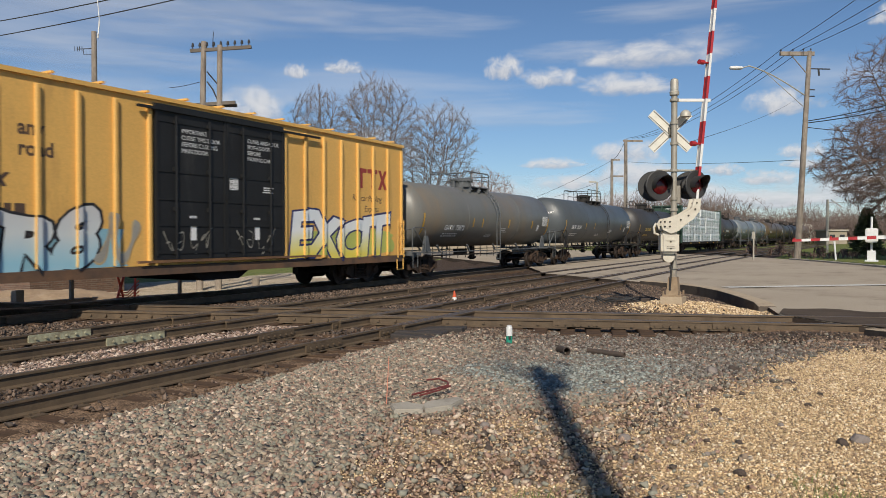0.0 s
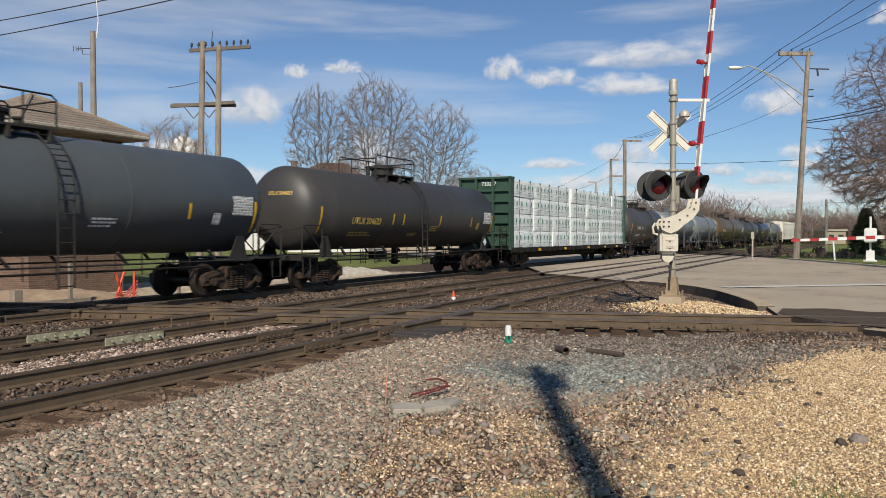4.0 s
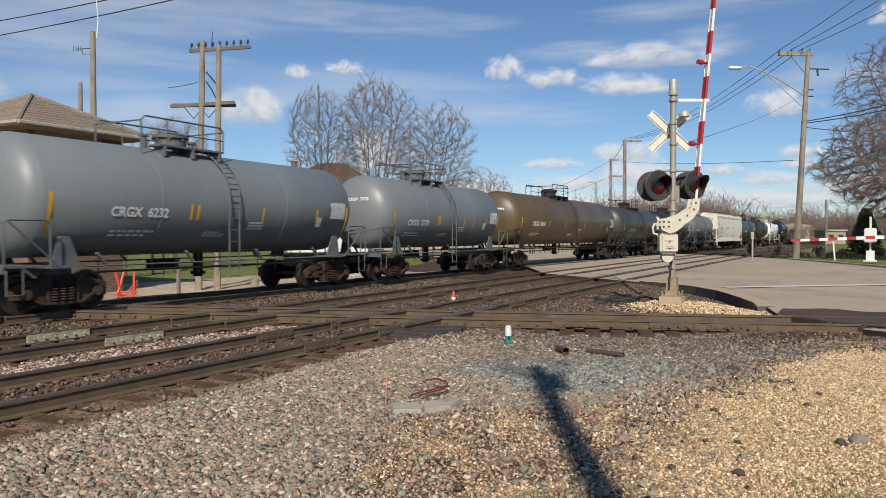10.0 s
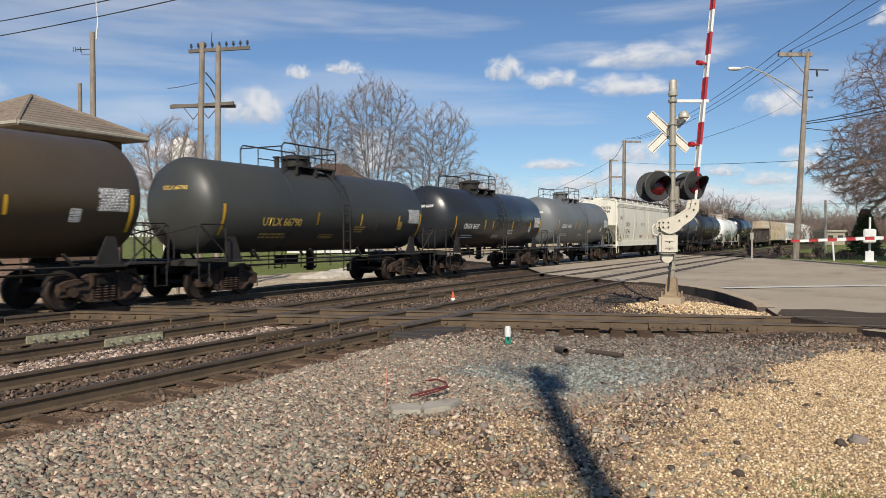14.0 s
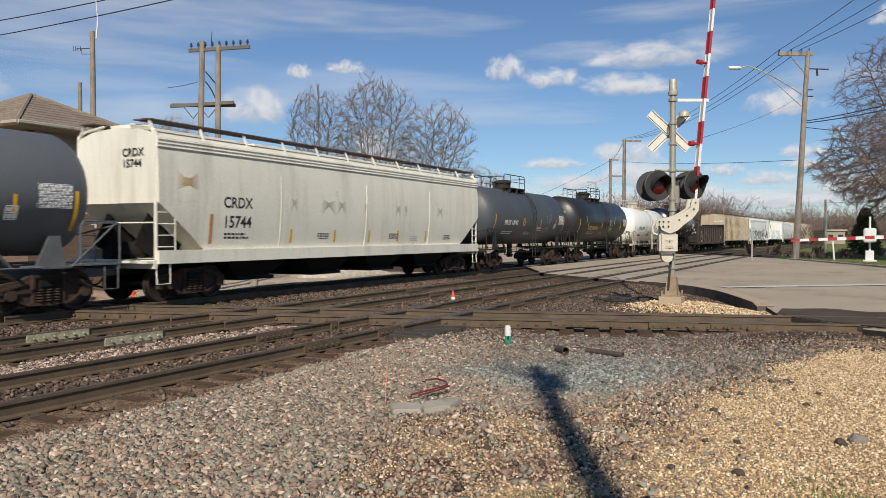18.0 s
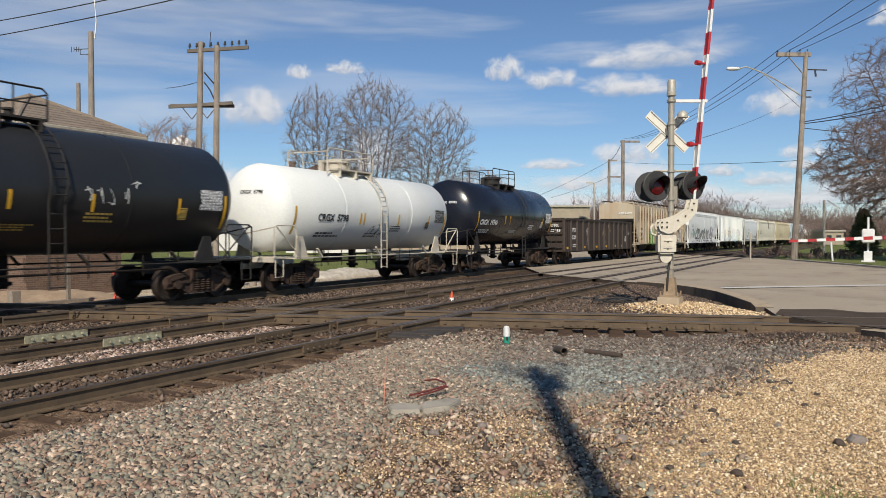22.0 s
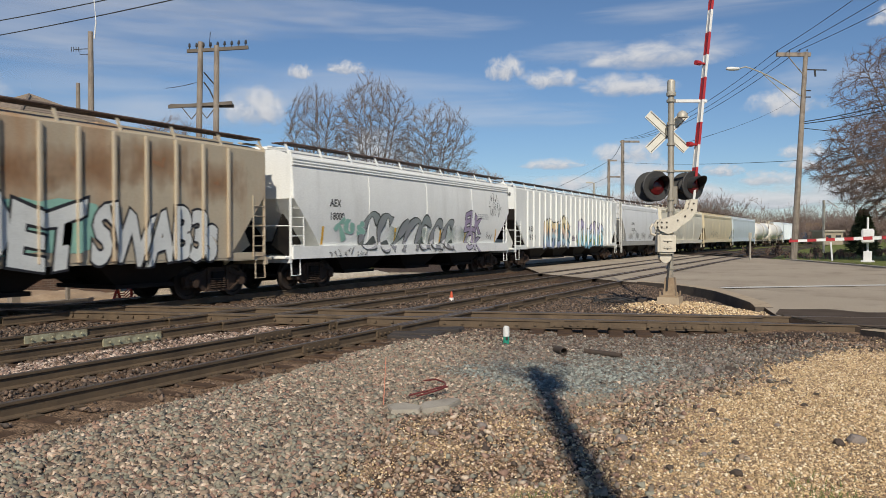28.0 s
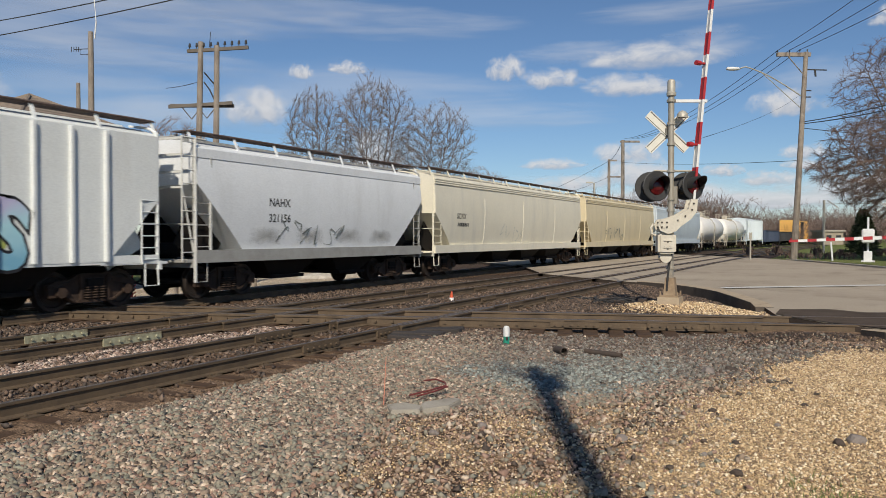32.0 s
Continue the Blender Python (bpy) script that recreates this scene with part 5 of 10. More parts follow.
def bundle_mesh(w, h, seed):
    """One wrapped pack of lumber: a loose sheet with creases and sagging hem over a block."""
    bm = BM()
    nx, nz = 14, 6
    rows = []
    for k in range(nz + 1):
        row = []
        for j in range(nx + 1):
            x, z = -w / 2 + w * j / nx, h * k / nz
            e = 0.03 * noise.noise(Vector((x * 1.3 + seed * 7, z * 2.5 + x, seed))) + 0.012 * noise.noise(Vector((x * 6, z * 6, seed)))
            hem = 0.05 * noise.noise(Vector((x * 1.5, seed * 3.0, 1.0))) if k == 0 else 0.0
            edge = 0.03 if j in (0, nx) or k in (0, nz) else 0.0
            row.append(bm.verts.new((x, -0.62 - e + edge, z + hem)))
        rows.append(row)
    for A, B in zip(rows[:-1], rows[1:]):
        for j in range(nx):
            bm.faces.new((A[j], A[j + 1], B[j + 1], B[j]))
    back = [bm.verts.new(p) for p in ((-w / 2, 0.6, 0), (w / 2, 0.6, 0), (w / 2, 0.6, h), (-w / 2, 0.6, h))]
    bm.faces.new(back[::-1])
    bm.faces.new([rows[-1][j] for j in range(nx + 1)] + [back[2], back[3]])
    bm.faces.new([rows[0][j] for j in range(nx, -1, -1)] + [back[0], back[1]])
    bm.faces.new([rows[k][0] for k in range(nz + 1)][::-1] + [back[0], back[3]][::-1] if False else [back[0], back[3]] + [rows[k][0] for k in range(nz, -1, -1)])
    bm.faces.new([back[2], back[1]] + [rows[k][nx] for k in range(nz + 1)])
    return mesh_of("lumber_pack", bm, M_WRAP, True)


M_WRAP = wrap_material()


def leaf_mark():
    """The maker's mark as plain shapes: a dark leaf over a bar, repeated."""
    bm = BM()
    for x in (0.0,):
        pts = [(-0.1, 0), (-0.115, 0.16), (-0.07, 0.3), (0, 0.36), (0.085, 0.26), (0.115, 0.1), (0.09, 0), (0.045, 0.0), (0.02, 0.12), (-0.035, 0.12), (-0.05, 0.0)]
        bm.faces.new([bm.verts.new((x + a * 0.75, 0.0, 0.39 + b * 0.8)) for a, b in pts])
        bm.faces.new([bm.verts.new((x + a, 0.0, 0.22 + b)) for a, b in ((-0.15, 0), (0.15, 0), (0.15, 0.03), (-0.15, 0.03))])
    me = mesh_of("printed_mark", bm, M_LEAF)
    me.update()
    if me.polygons[0].normal.y > 0:
        me.flip_normals()
    return me


M_LEAF = sprayed("print_green", (0.035, 0.20, 0.14), (0.12, 0.26, 0.21))


def centre_beam_car(i):
    car, L = begin(i, "centre_beam_car", "green centre-beam flat car loaded with white wrapped lumber", 2.9)
    G = tank_paint("bulkhead_green", (0.035, 0.085, 0.055), (0.028, 0.06, 0.042), 0.5, (0.06, 0.06, 0.05), 0.58)
    hl = L / 2 - 0.75
    bm = BM()
    add_box(bm, 0, 0, 0.9, 2 * hl, 0.5, 0.5)
    add_prism(bm, [(-7.5, 0.75), (7.5, 0.75), (6.2, 0.48), (-6.2, 0.48)], "y", -0.5, 0.5)
    part("centre_sill", bm, M_BLACK, car)
    for v in (-1, 1):
        bm = BM()
        add_box(bm, 0, v * 1.42, 0.97, 2 * hl, 0.12, 0.2)
        for k in range(26):
            add_box(bm, -hl + 0.5 + k * (2 * hl - 1) / 25, v * 1.5, 0.93, 0.16, 0.12, 0.16)
        part("side_sill", bm, M_BLACK, car)
    bm = BM()
    add_box(bm, 0, 0, 1.07, 2 * hl, 2.8, 0.05)
    part("deck", bm, M_BLACK, car)
    bm = BM()
    add_box(bm, 0, 0, 2.85, 2 * hl - 0.4, 0.1, 3.55)
    part("centre_beam", bm, G, car)
    for s in (-1, 1):
        x = s * (hl - 0.12)
        bm = BM()
        add_box(bm, x, 0, 2.85, 0.12, 2.95, 3.7)
        wall = part("bulkhead", bm, G, car, "green bulkhead with horizontal ribs")
        for v in (-1, 1):
            bm = BM()
            add_box(bm, x, v * 1.42, 2.85, 0.5, 0.1, 3.72)
            part("side_flange", bm, G, wall)
            bm = BM()
            add_box(bm, x + s * 0.16, v * 0.48, 2.85, 0.2, 0.12, 3.6)
            part("post", bm, G, wall)
        for z in (1.25, 1.85, 2.4, 2.95, 3.5, 4.05):
            bm = BM()
            add_box(bm, x + s * 0.13, 0, z, 0.16, 2.85, 0.1)
            part("rib", bm, G, wall)
        bm = BM()
        add_box(bm, x, 0, 4.7, 0.5, 3.0, 0.1)
        part("cap", bm, G, wall)
        bm = BM()
        for y in (-1.3, -0.9):
            add_rod(bm, (x + s * 0.3, y, 0.9), (x + s * 0.3, y, 2.2), 0.02, seg=5)
        for k in range(5):
            add_rod(bm, (x + s * 0.3, -1.3, 1.0 + 0.28 * k), (x + s * 0.3, -0.9, 1.0 + 0.28 * k), 0.016, seg=5)
        add_pipe(bm, [(x - s * 0.1, -1.48, 0.9), (x - s * 0.1, -1.48, 0.42), (x - s * 0.5, -1.48, 0.42), (x - s * 0.5, -1.48, 0.9)], 0.02)
        part("ladder", bm, M_BLACK, car)
    me = letters("730287", 0.28, M_WHITE)
    for v in me.vertices:
        v.co = (-hl - 0.13, 0.15 - v.co.x, 4.3 + v.co.y)
    put("lettering", me, car)
    cols = 7
    x0, x1 = -hl + 0.35, hl - 0.35
    w = (x1 - x0 - 0.35) / cols
    packs = [bundle_mesh(w - 0.02, 0.865, k) for k in range(5)]
    leaf = leaf_mark()
    bm = BM()
    for u in (-w * 0.25, w * 0.25):
        add_box(bm, u, -0.665, 1.75, 0.016, 0.012, 3.5)
        add_box(bm, u, -0.66, 3.5, 0.07, 0.04, 0.1)
    band = mesh_of("strap", bm, M_DARKTXT)
    k = 0
    for c in range(cols):
        xc = x0 + w * (c + 0.5) + (0.35 if c >= 3 else 0.0)
        for tier in range(4):
            z = 1.1 + tier * 0.885
            j = 0.03 * math.sin(c * 2.1 + tier * 1.3)
            b = put("lumber_pack", packs[(c * 3 + tier * 2) % 5], car, Matrix.Translation((xc, -0.78 + j, z)), "white wrapped pack of lumber")
            n = (5, 5, 4)[(c + tier) % 3]
            for m in range(n):
                put("printed_mark", leaf, b, Matrix.Translation(((w - 0.35) * ((m + 0.5) / n - 0.5), -0.672, 0)))
            put("lumber_pack", packs[(c + tier) % 5], car, Matrix.Translation((xc, 0.78, z)) @ Matrix.Rotation(math.pi, 4, "Z"), "white wrapped pack of lumber")
        put("strap", band, car, Matrix.Translation((xc, -0.80, 1.1)))
    for x in (-7.5, -3.2, 1.4, 5.2, 8.2):
        strip(car, x, 0.9, 0.42, 0.12, M_YELLOW, y_side=1.575)


centre_beam_car(4)


# ---- gondolas ----
def gondola(i, label, base, top=2.84, marks=True, far=False):
    car, L = begin(i, "gondola", label, 2.3)
    G = tank_paint("gondola_%s" % ("brown" if not far else "far%d" % i), base, tuple(k * 0.7 for k in base), 0.7, (base[0] * 1.6, base[1] * 1.35, base[2] * 1.2), 0.55, 0.9)
    hl, bot = L / 2 - 0.75, 0.78
    for v in (-1, 1):
        bm = BM()
        add_box(bm, 0, v * 1.46, (top + bot) / 2, 2 * hl, 0.04, top - bot)
        part("side_wall", bm, G, car)
        for name, yy, zz, w, h in (("top_chord", 1.47, top - 0.06, 0.18, 0.13), ("bottom_chord", 1.5, bot + 0.05, 0.1, 0.1)):
            bm = BM()
            add_box(bm, 0, v * yy, zz, 2 * hl, w, h)
            part(name, bm, G, car)
    bm = BM()
    add_box(bm, 0, 0, 1.05, 2 * hl, 2.9, 0.06)
    add_box(bm, 0, 0, 0.85, 2 * hl, 0.5, 0.4)
    part("floor", bm, M_BLACK, car)
    n = 14
    bm = BM()
    add_prism(bm, [(-0.09, -1.48), (-0.045, -1.58), (0.045, -1.58), (0.09, -1.48)], "z", bot, top - 0.14)
    rib = mesh_of("side_stake", bm, G)
    ribs = []
    for k in range(n):
        x = -hl + 0.1 + k * (2 * hl - 0.2) / (n - 1)
        ribs.append(x)
        put("side_stake", rib, car, Matrix.Translation((x, 0, 0)))
    for s in (-1, 1):
        bm = BM()
        add_box(bm, s * (hl - 0.02), 0, (top + bot) / 2, 0.06, 2.9, top - bot)
        part("end_wall", bm, G, car)
        for z in np.arange(bot + 0.3, top, 0.42):
            bm = BM()
            add_box(bm, s * (hl + 0.06), 0, z, 0.14, 2.85, 0.16)
            part("end_rib", bm, G, car)
        bm = BM()
        for x in (hl - 0.5, hl - 0.12):
            add_rod(bm, (s * x, -1.62, 0.5), (s * x, -1.62, top - 0.2), 0.018, seg=5)
        for k in range(6):
            add_rod(bm, (s * (hl - 0.5), -1.62, 0.52 + 0.36 * k), (s * (hl - 0.12), -1.62, 0.52 + 0.36 * k), 0.016, seg=5)
        part("ladder", bm, G, car)
    if marks:
        y = 1.484
        mark(car, "ITFX", -hl + 1.62, 2.0, 0.34, M_WHITE, y_side=y, offset=0.01, spacing=1.08)
        mark(car, "32159", -hl + 1.55, 1.55, 0.34, M_WHITE, y_side=y, offset=0.01, spacing=1.02)
        bars(car, -hl + 1.7, 1.05, 1.1, 0.2, 2, M_WHITE, y_side=y, seed=2)
        bars(car, hl - 1.8, 1.35, 0.35, 0.35, 2, M_WHITE, y_side=y, seed=3, grid=True)
        bars(car, hl - 0.9, 1.8, 0.6, 0.3, 3, S_SILVER, y_side=y, seed=5)
        for x in (-hl + 0.25, -4.0, -1.3, 1.0, 3.3, 5.2):
            strip(car, x, 0.95, 0.42, 0.13, M_YELLOW, y_side=1.6 if x < -7 else y, name="reflector")
        spray(car, "~~", -3.6, 1.75, 0.7, S_SILVER, S_SILVER, y, ribs, 0.1, 0.1, 0.8, bold=-0.045)
        spray(car, "~~~", -3.55, 1.2, 0.55, S_SILVER, S_SILVER, y, ribs, 0.1, 0.1, 0.8, bold=-0.045)
        spray(car, "~~", 0.2, 1.75, 0.6, S_TAN, S_TAN, y, ribs, 0.1, 0.1, 0.8, bold=-0.045)
        spray(car, "~", 0.6, 1.0, 0.6, S_WHITE, S_WHITE, y, ribs, 0.1, 0.1, 0.6, bold=-0.03)
        spray(car, "~~~", 1.6, 2.05, 0.5, S_TAN, S_TAN, y, ribs, 0.1, 0.1, 0.9, bold=-0.045)
        me = letters("ITFX\n32159", 0.25, M_WHITE, offset=0.006, lines=1.3)
        for v in me.vertices:
            v.co = (-hl - 0.145, -0.72 - v.co.x, 2.3 + v.co.y)
        put("lettering", me, car)
        mark(car, "ITFX", -hl + 0.05, top - 0.11, 0.1, M_WHITE, y_side=1.565)
    return car


gondola(17, "dark brown gondola with sprayed tags", (0.045, 0.031, 0.024))
gondola(28, "blue open gondola with low plain sides", (0.05, 0.07, 0.12), 2.75, False, True)
gondola(29, "dark open gondola before the yellow box car", (0.04, 0.04, 0.042), 2.6, False, True)
box_car(30, True)


# ---- covered hoppers ----
def hopper(i, label, base, style="smooth", top=4.36, stain=None, bays=3, cut=(2.55, 1.5), frame=None, end_black=False, inset=2.2, far=False, stain_at=0.55, stain_scale=0.8, sill_h=0.3, deep=0.0, plain=False):
    car, L = begin(i, "covered_hopper", label, inset)
    P = tank_paint("hopper_paint_%s" % label.split()[0].replace("-", "_"), base, tuple(k * 0.86 for k in base), 0.55, stain or tuple(k * 0.62 for k in base), stain_at, stain_scale, 0.85)
    F = frame or P
    hl = L / 2 - 0.62
    bot = 1.3
    zc, run = cut
    if style == "smooth":
        sec = [(1.40, bot), (1.47, 1.7), (1.53, 2.3), (1.55, 2.9), (1.53, 3.5), (1.48, top - 0.42), (1.50, top - 0.40), (1.50, top - 0.16), (1.42, top - 0.08), (0.9, top + 0.08), (0.0, top + 0.16)]
    else:
        sec = [(1.47, 1.12), (1.47, 2.3), (1.47, 3.5), (1.47, top - 0.1), (1.3, top - 0.02), (0.8, top + 0.12), (0.0, top + 0.18)]
    bot = sec[0][1]

    def reach(z):
        return hl if z >= zc else hl - run * (zc - z) / (zc - bot)
    zs = sorted(set([z for _, z in sec] + [zc]))
    if zc not in [z for _, z in sec]:
        for k in range(len(sec) - 1):
            if sec[k][1] < zc < sec[k + 1][1]:
                f = (zc - sec[k][1]) / (sec[k + 1][1] - sec[k][1])
                sec.insert(k + 1, (sec[k][0] + (sec[k + 1][0] - sec[k][0]) * f, zc))
                break
    loop = [(-y, z) for y, z in sec] + [(y, z) for y, z in sec[-2::-1]]
    bm = BM()
    cols = []
    nx = 10
    for k in range(nx + 1):
        u = -1 + 2 * k / nx
        cols.append([bm.verts.new((u * reach(z), y, z)) for y, z in loop])
    n = len(loop)
    for A, B in zip(cols[:-1], cols[1:]):
        for j in range(n - 1):
            bm.faces.new((A[j], B[j], B[j + 1], A[j + 1]))
        bm.faces.new((A[n - 1], B[n - 1], B[0], A[0]))
    for col in (cols[0], cols[-1]):
        for j in range(n // 2):
            q = (col[j], col[j + 1], col[n - 2 - j], col[n - 1 - j]) if j + 1 != n - 2 - j else (col[j], col[j + 1], col[n - 1 - j])
            bm.faces.new(q)
    part("body", bm, P, car, "", style == "smooth")
    ribs = []
    if style == "ribbed":
        m = 19
        bm = BM()
        add_box(bm, 0, -1.51, (1.12 + top - 0.12) / 2, 0.1, 0.08, top - 0.12 - 1.12)
        bmesh.ops.bevel(bm, geom=bm.edges[:], offset=0.015, segments=1, affect="EDGES")
        rib = mesh_of("side_rib", bm, P)
        for k in range(m):
            x = -hl + run + 0.06 + k * (2 * hl - 2 * run - 0.12) / (m - 1)
            ribs.append(x)
            put("side_rib", rib, car, Matrix.Translation((x, 0, 0)))
            put("side_rib", rib, car, Matrix.Translation((x, 0, 0)) @ Matrix.Rotation(math.pi, 4, "Z"))
    elif not far and not plain:
        for k in range(1, 4):
            bm = BM()
            x = -hl + k * hl / 2
            add_pipe(bm, [(x, -(y + 0.004), z) for y, z in sec[:6]], 0.014, 4)
            part("weld_seam", bm, P, car)
    if style == "smooth" and not far and not plain:
        for v in (-1, 1):
            for z, y in ((top - 0.2, 1.5), (top - 0.29, 1.5), (top - 0.38, 1.5)):
                bm = BM()
                add_box(bm, 0, v * y, z, 2 * hl, 0.045, 0.035)
                bmesh.ops.bevel(bm, geom=bm.edges[:], offset=0.01, segments=1, affect="EDGES")
                part("eave_ridge", bm, P, car)
    # side sills, centre sill, hopper chutes
    for v in (-1, 1):
        bm = BM()
        z = 1.03 + sill_h / 2 if style == "smooth" else 1.16
        h = sill_h if style == "smooth" else 0.16
        o = 1.535 if style == "smooth" else 1.46
        a, b = z - h / 2 - 0.02, z + h / 2 + 0.02
        add_prism(bm, [(v * y, w) for y, w in ((o, a), (o, b), (o - 0.145, b), (o - 0.145, b - 0.04), (o - 0.07, b - 0.04), (o - 0.07, a + 0.04), (o - 0.145, a + 0.04), (o - 0.145, a))], "x", -hl, hl)
        part("side_sill", bm, F, car)
    bm = BM()
    add_box(bm, 0, 0, 0.9, 2 * hl + 0.4, 0.45, 0.35)
    part("centre_sill", bm, M_BLACK, car)
    usable = 2 * hl - 2 * run - 1.2
    for k in range(bays):
        bm = BM()
        x = -usable / 2 + usable * (k + 0.5) / bays
        w = usable / bays
        for v in (-1, 1):
            A = [(x - w * 0.48, v * 1.36, 1.3), (x + w * 0.48, v * 1.36, 1.3), (x + w * 0.48, v * 0.1, 1.3), (x - w * 0.48, v * 0.1, 1.3)]
            B = [(x - w * 0.2, v * 0.95, 0.52), (x + w * 0.2, v * 0.95, 0.52), (x + w * 0.2, v * 0.2, 0.52), (x - w * 0.2, v * 0.2, 0.52)]
            va, vb = [bm.verts.new(p) for p in A], [bm.verts.new(p) for p in B]
            for j in range(4):
                bm.faces.new((va[j], va[(j + 1) % 4], vb[(j + 1) % 4], vb[j]))
            bm.faces.new(vb)
        add_box(bm, x, 0, 0.48, w * 0.45, 2.2, 0.1)
        part("discharge_chute", bm, M_BLACK, car)
    # ends: slope sheet bracing, deck, posts, ladders
    for s in (-1, 1):
        xe = s * hl
        bm = BM()
        add_box(bm, s * (hl - run / 2 + 0.05), 0, 1.06, run + 0.5, 2.9, 0.06)
        add_box(bm, xe + s * 0.05, 0, 1.0, 0.1, 2.95, 0.22)
        part("end_deck", bm, F, car)
        for v in (-1, 1):
            bm = BM()
            add_rod(bm, (xe, v * 1.42, 1.05), (xe, v * 1.42, top), 0.045, seg=6)
            add_pipe(bm, [(xe, v * 1.42, top), (xe - s * 0.05, v * 1.2, top + 0.12), (xe - s * 0.05, v * 0.5, top + 0.22)], 0.035)
            add_pipe(bm, [(xe, v * 1.42, 1.05), (xe, v * 1.46, 0.5), (xe - s * 0.42, v * 1.46, 0.5), (xe - s * 0.42, v * 1.46, 1.05)], 0.02)
            part("corner_post", bm, F, car)
            bm = BM()
            xl = xe - s * 0.55
            add_rod(bm, (xl, v * 1.5, 1.05), (xl, v * 1.5, zc - 0.05 + deep), 0.02, seg=5)
            rail = part("ladder", bm, F, car)
            for k in range(6):
                z = 1.15 + k * 0.29
                if z < zc:
                    bm = BM()
                    add_rod(bm, (xl, v * 1.5, z), (xe, v * 1.45, z), 0.016, seg=5)
                    part("rung", bm, F, rail)
        bm = BM()
        for y in (-0.75, 0.75):
            add_box(bm, s * (hl - run * 0.45), y, 1.65, run * 0.8, 0.05, 1.1, Matrix.Rotation(-s * 0.5, 4, "Y"))
        add_rod(bm, (xe - s * 0.5, -0.5, 1.35), (xe - s * 0.5, 0.4, 1.35), 0.2, seg=12)
        add_box(bm, xe - s * 0.35, 0.6, 1.3, 0.3, 0.4, 0.4)
        part("brake_gear", bm, M_BLACK if not end_black else F, car)
        bm = BM()
        add_pipe(bm, [(xe + s * 0.05, -1.42, 2.05), (xe + s * 0.05, 1.42, 2.05)], 0.02)
        part("end_handrail", bm, F, car)
        if end_black:
            # black overlay on the lower end and slope: their shade put in as colour
            bm = BM()
            q = [(xe + s * 0.012, -1.40, top - 1.15), (xe + s * 0.012, 1.40, top - 1.15), (xe + s * 0.012, 1.40, zc), (xe + s * 0.012, -1.40, zc)]
            bm.faces.new([bm.verts.new(p) for p in q])
            q = [(xe + s * 0.012, -1.40, zc), (xe + s * 0.012, 1.40, zc), (s * (hl - run) + s * 0.03, 1.40, bot + 0.01), (s * (hl - run) + s * 0.03, -1.40, bot + 0.01)]
            bm.faces.new([bm.verts.new(p) for p in q])
            part("shaded_slope_sheet", bm, M_BLACK, car)
    # roof: hatches and running boards
    bm = BM()
    for k in range(4):
        x = -hl + (2 * hl) * (k + 0.5) / 4
        add_box(bm, x, 0, top + 0.2, 2 * hl / 4 - 0.3, 0.75, 0.09)
    part("roof_hatch", bm, F, car)
    m = max(6, int(2 * hl / 1.6))
    bm = BM()
    add_box(bm, 0, 0, 0, 0.085, 0.03, 0.43, Matrix.Translation((0, -1.3, top + 0.09)) @ Matrix.Rotation(-0.43, 4, "X"))
    strap = mesh_of("stanchion", bm, P)
    for v in (-1, 1):
        for k in range(m + 1):
            here = Matrix.Translation((-hl + 2 * hl * k / m, 0, 0))
            put("stanchion", strap, car, here if v < 0 else here @ Matrix.Rotation(math.pi, 4, "Z"))
        bm = BM()
        add_box(bm, 0, v * 1.0, top + 0.3, 2 * hl + 0.2, 0.5, 0.03)
        add_pipe(bm, [(-hl, v * 1.25, top + 0.3), (hl, v * 1.25, top + 0.3)], 0.03, 5)
        part("running_board", bm, M_GRATE, car)
    return car, L, hl, ribs


M_GRATE = surface("walkway_grating", (0.15, 0.10, 0.08), (0.07, 0.05, 0.042), 0.8, 0.2, 3, 60, 0.5)
F_DARK = surface("hopper_frame_grey", (0.36, 0.36, 0.34), (0.26, 0.25, 0.23), 0.65, 0, 2, 30, 0.1)

car, L, hl, _ = hopper(12, "cream-white covered hopper with grey streaks and rust stains", (0.80, 0.77, 0.66), "smooth", 4.34, (0.56, 0.53, 0.45), 4, (2.55, 1.7), stain_at=0.5, stain_scale=1.1)
mark(car, "CRDX", -hl + 2.25, 2.5, 0.42, M_DARKTXT, y_side=belly, offset=0.008)
mark(car, "15744", -hl + 2.25, 1.95, 0.46, M_DARKTXT, y_side=belly, offset=0.008)
bars(car, -hl + 2.3, 1.62, 1.0, 0.2, 2, M_DARKTXT, y_side=belly, seed=3)
for x in (-4.2, -1.9, 0.2, 2.2, 4.4):
    strip(car, x, 1.5, 0.11, 0.42, M_YELLOW, y_side=belly)
strip(car, -hl + 1.75, 1.5, 0.12, 0.8, sprayed("reflector_faded", (0.55, 0.25, 0.08)), y_side=belly)
for x, z in ((-2.8, 1.6), (1.6, 1.6), (3.2, 1.5), (6.0, 1.55)):
    bars(car, x, z, 0.7, 0.22, 3, S_SILVER if x == 3.2 else M_DARKTXT, y_side=belly, seed=int(x * 5))
me = letters("CRDX\n15744", 0.28, M_DARKTXT, offset=0.006)
for v in me.vertices:
    v.co = (-hl - 0.02, -0.25 - v.co.x, 3.75 + v.co.y)
put("lettering", me, car)
M_SOFTRUST, M_GRIMESHADE = soft_paint("soft_orange_rust", (0.60, 0.38, 0.16)), soft_paint("soft_grey_grime_shade", (0.30, 0.28, 0.24), 0.6)
soft_patch(car, -hl + 0.35, 2.35, 1.25, 1.5, M_SOFTRUST, lambda z: belly(z, 0.004), 3)
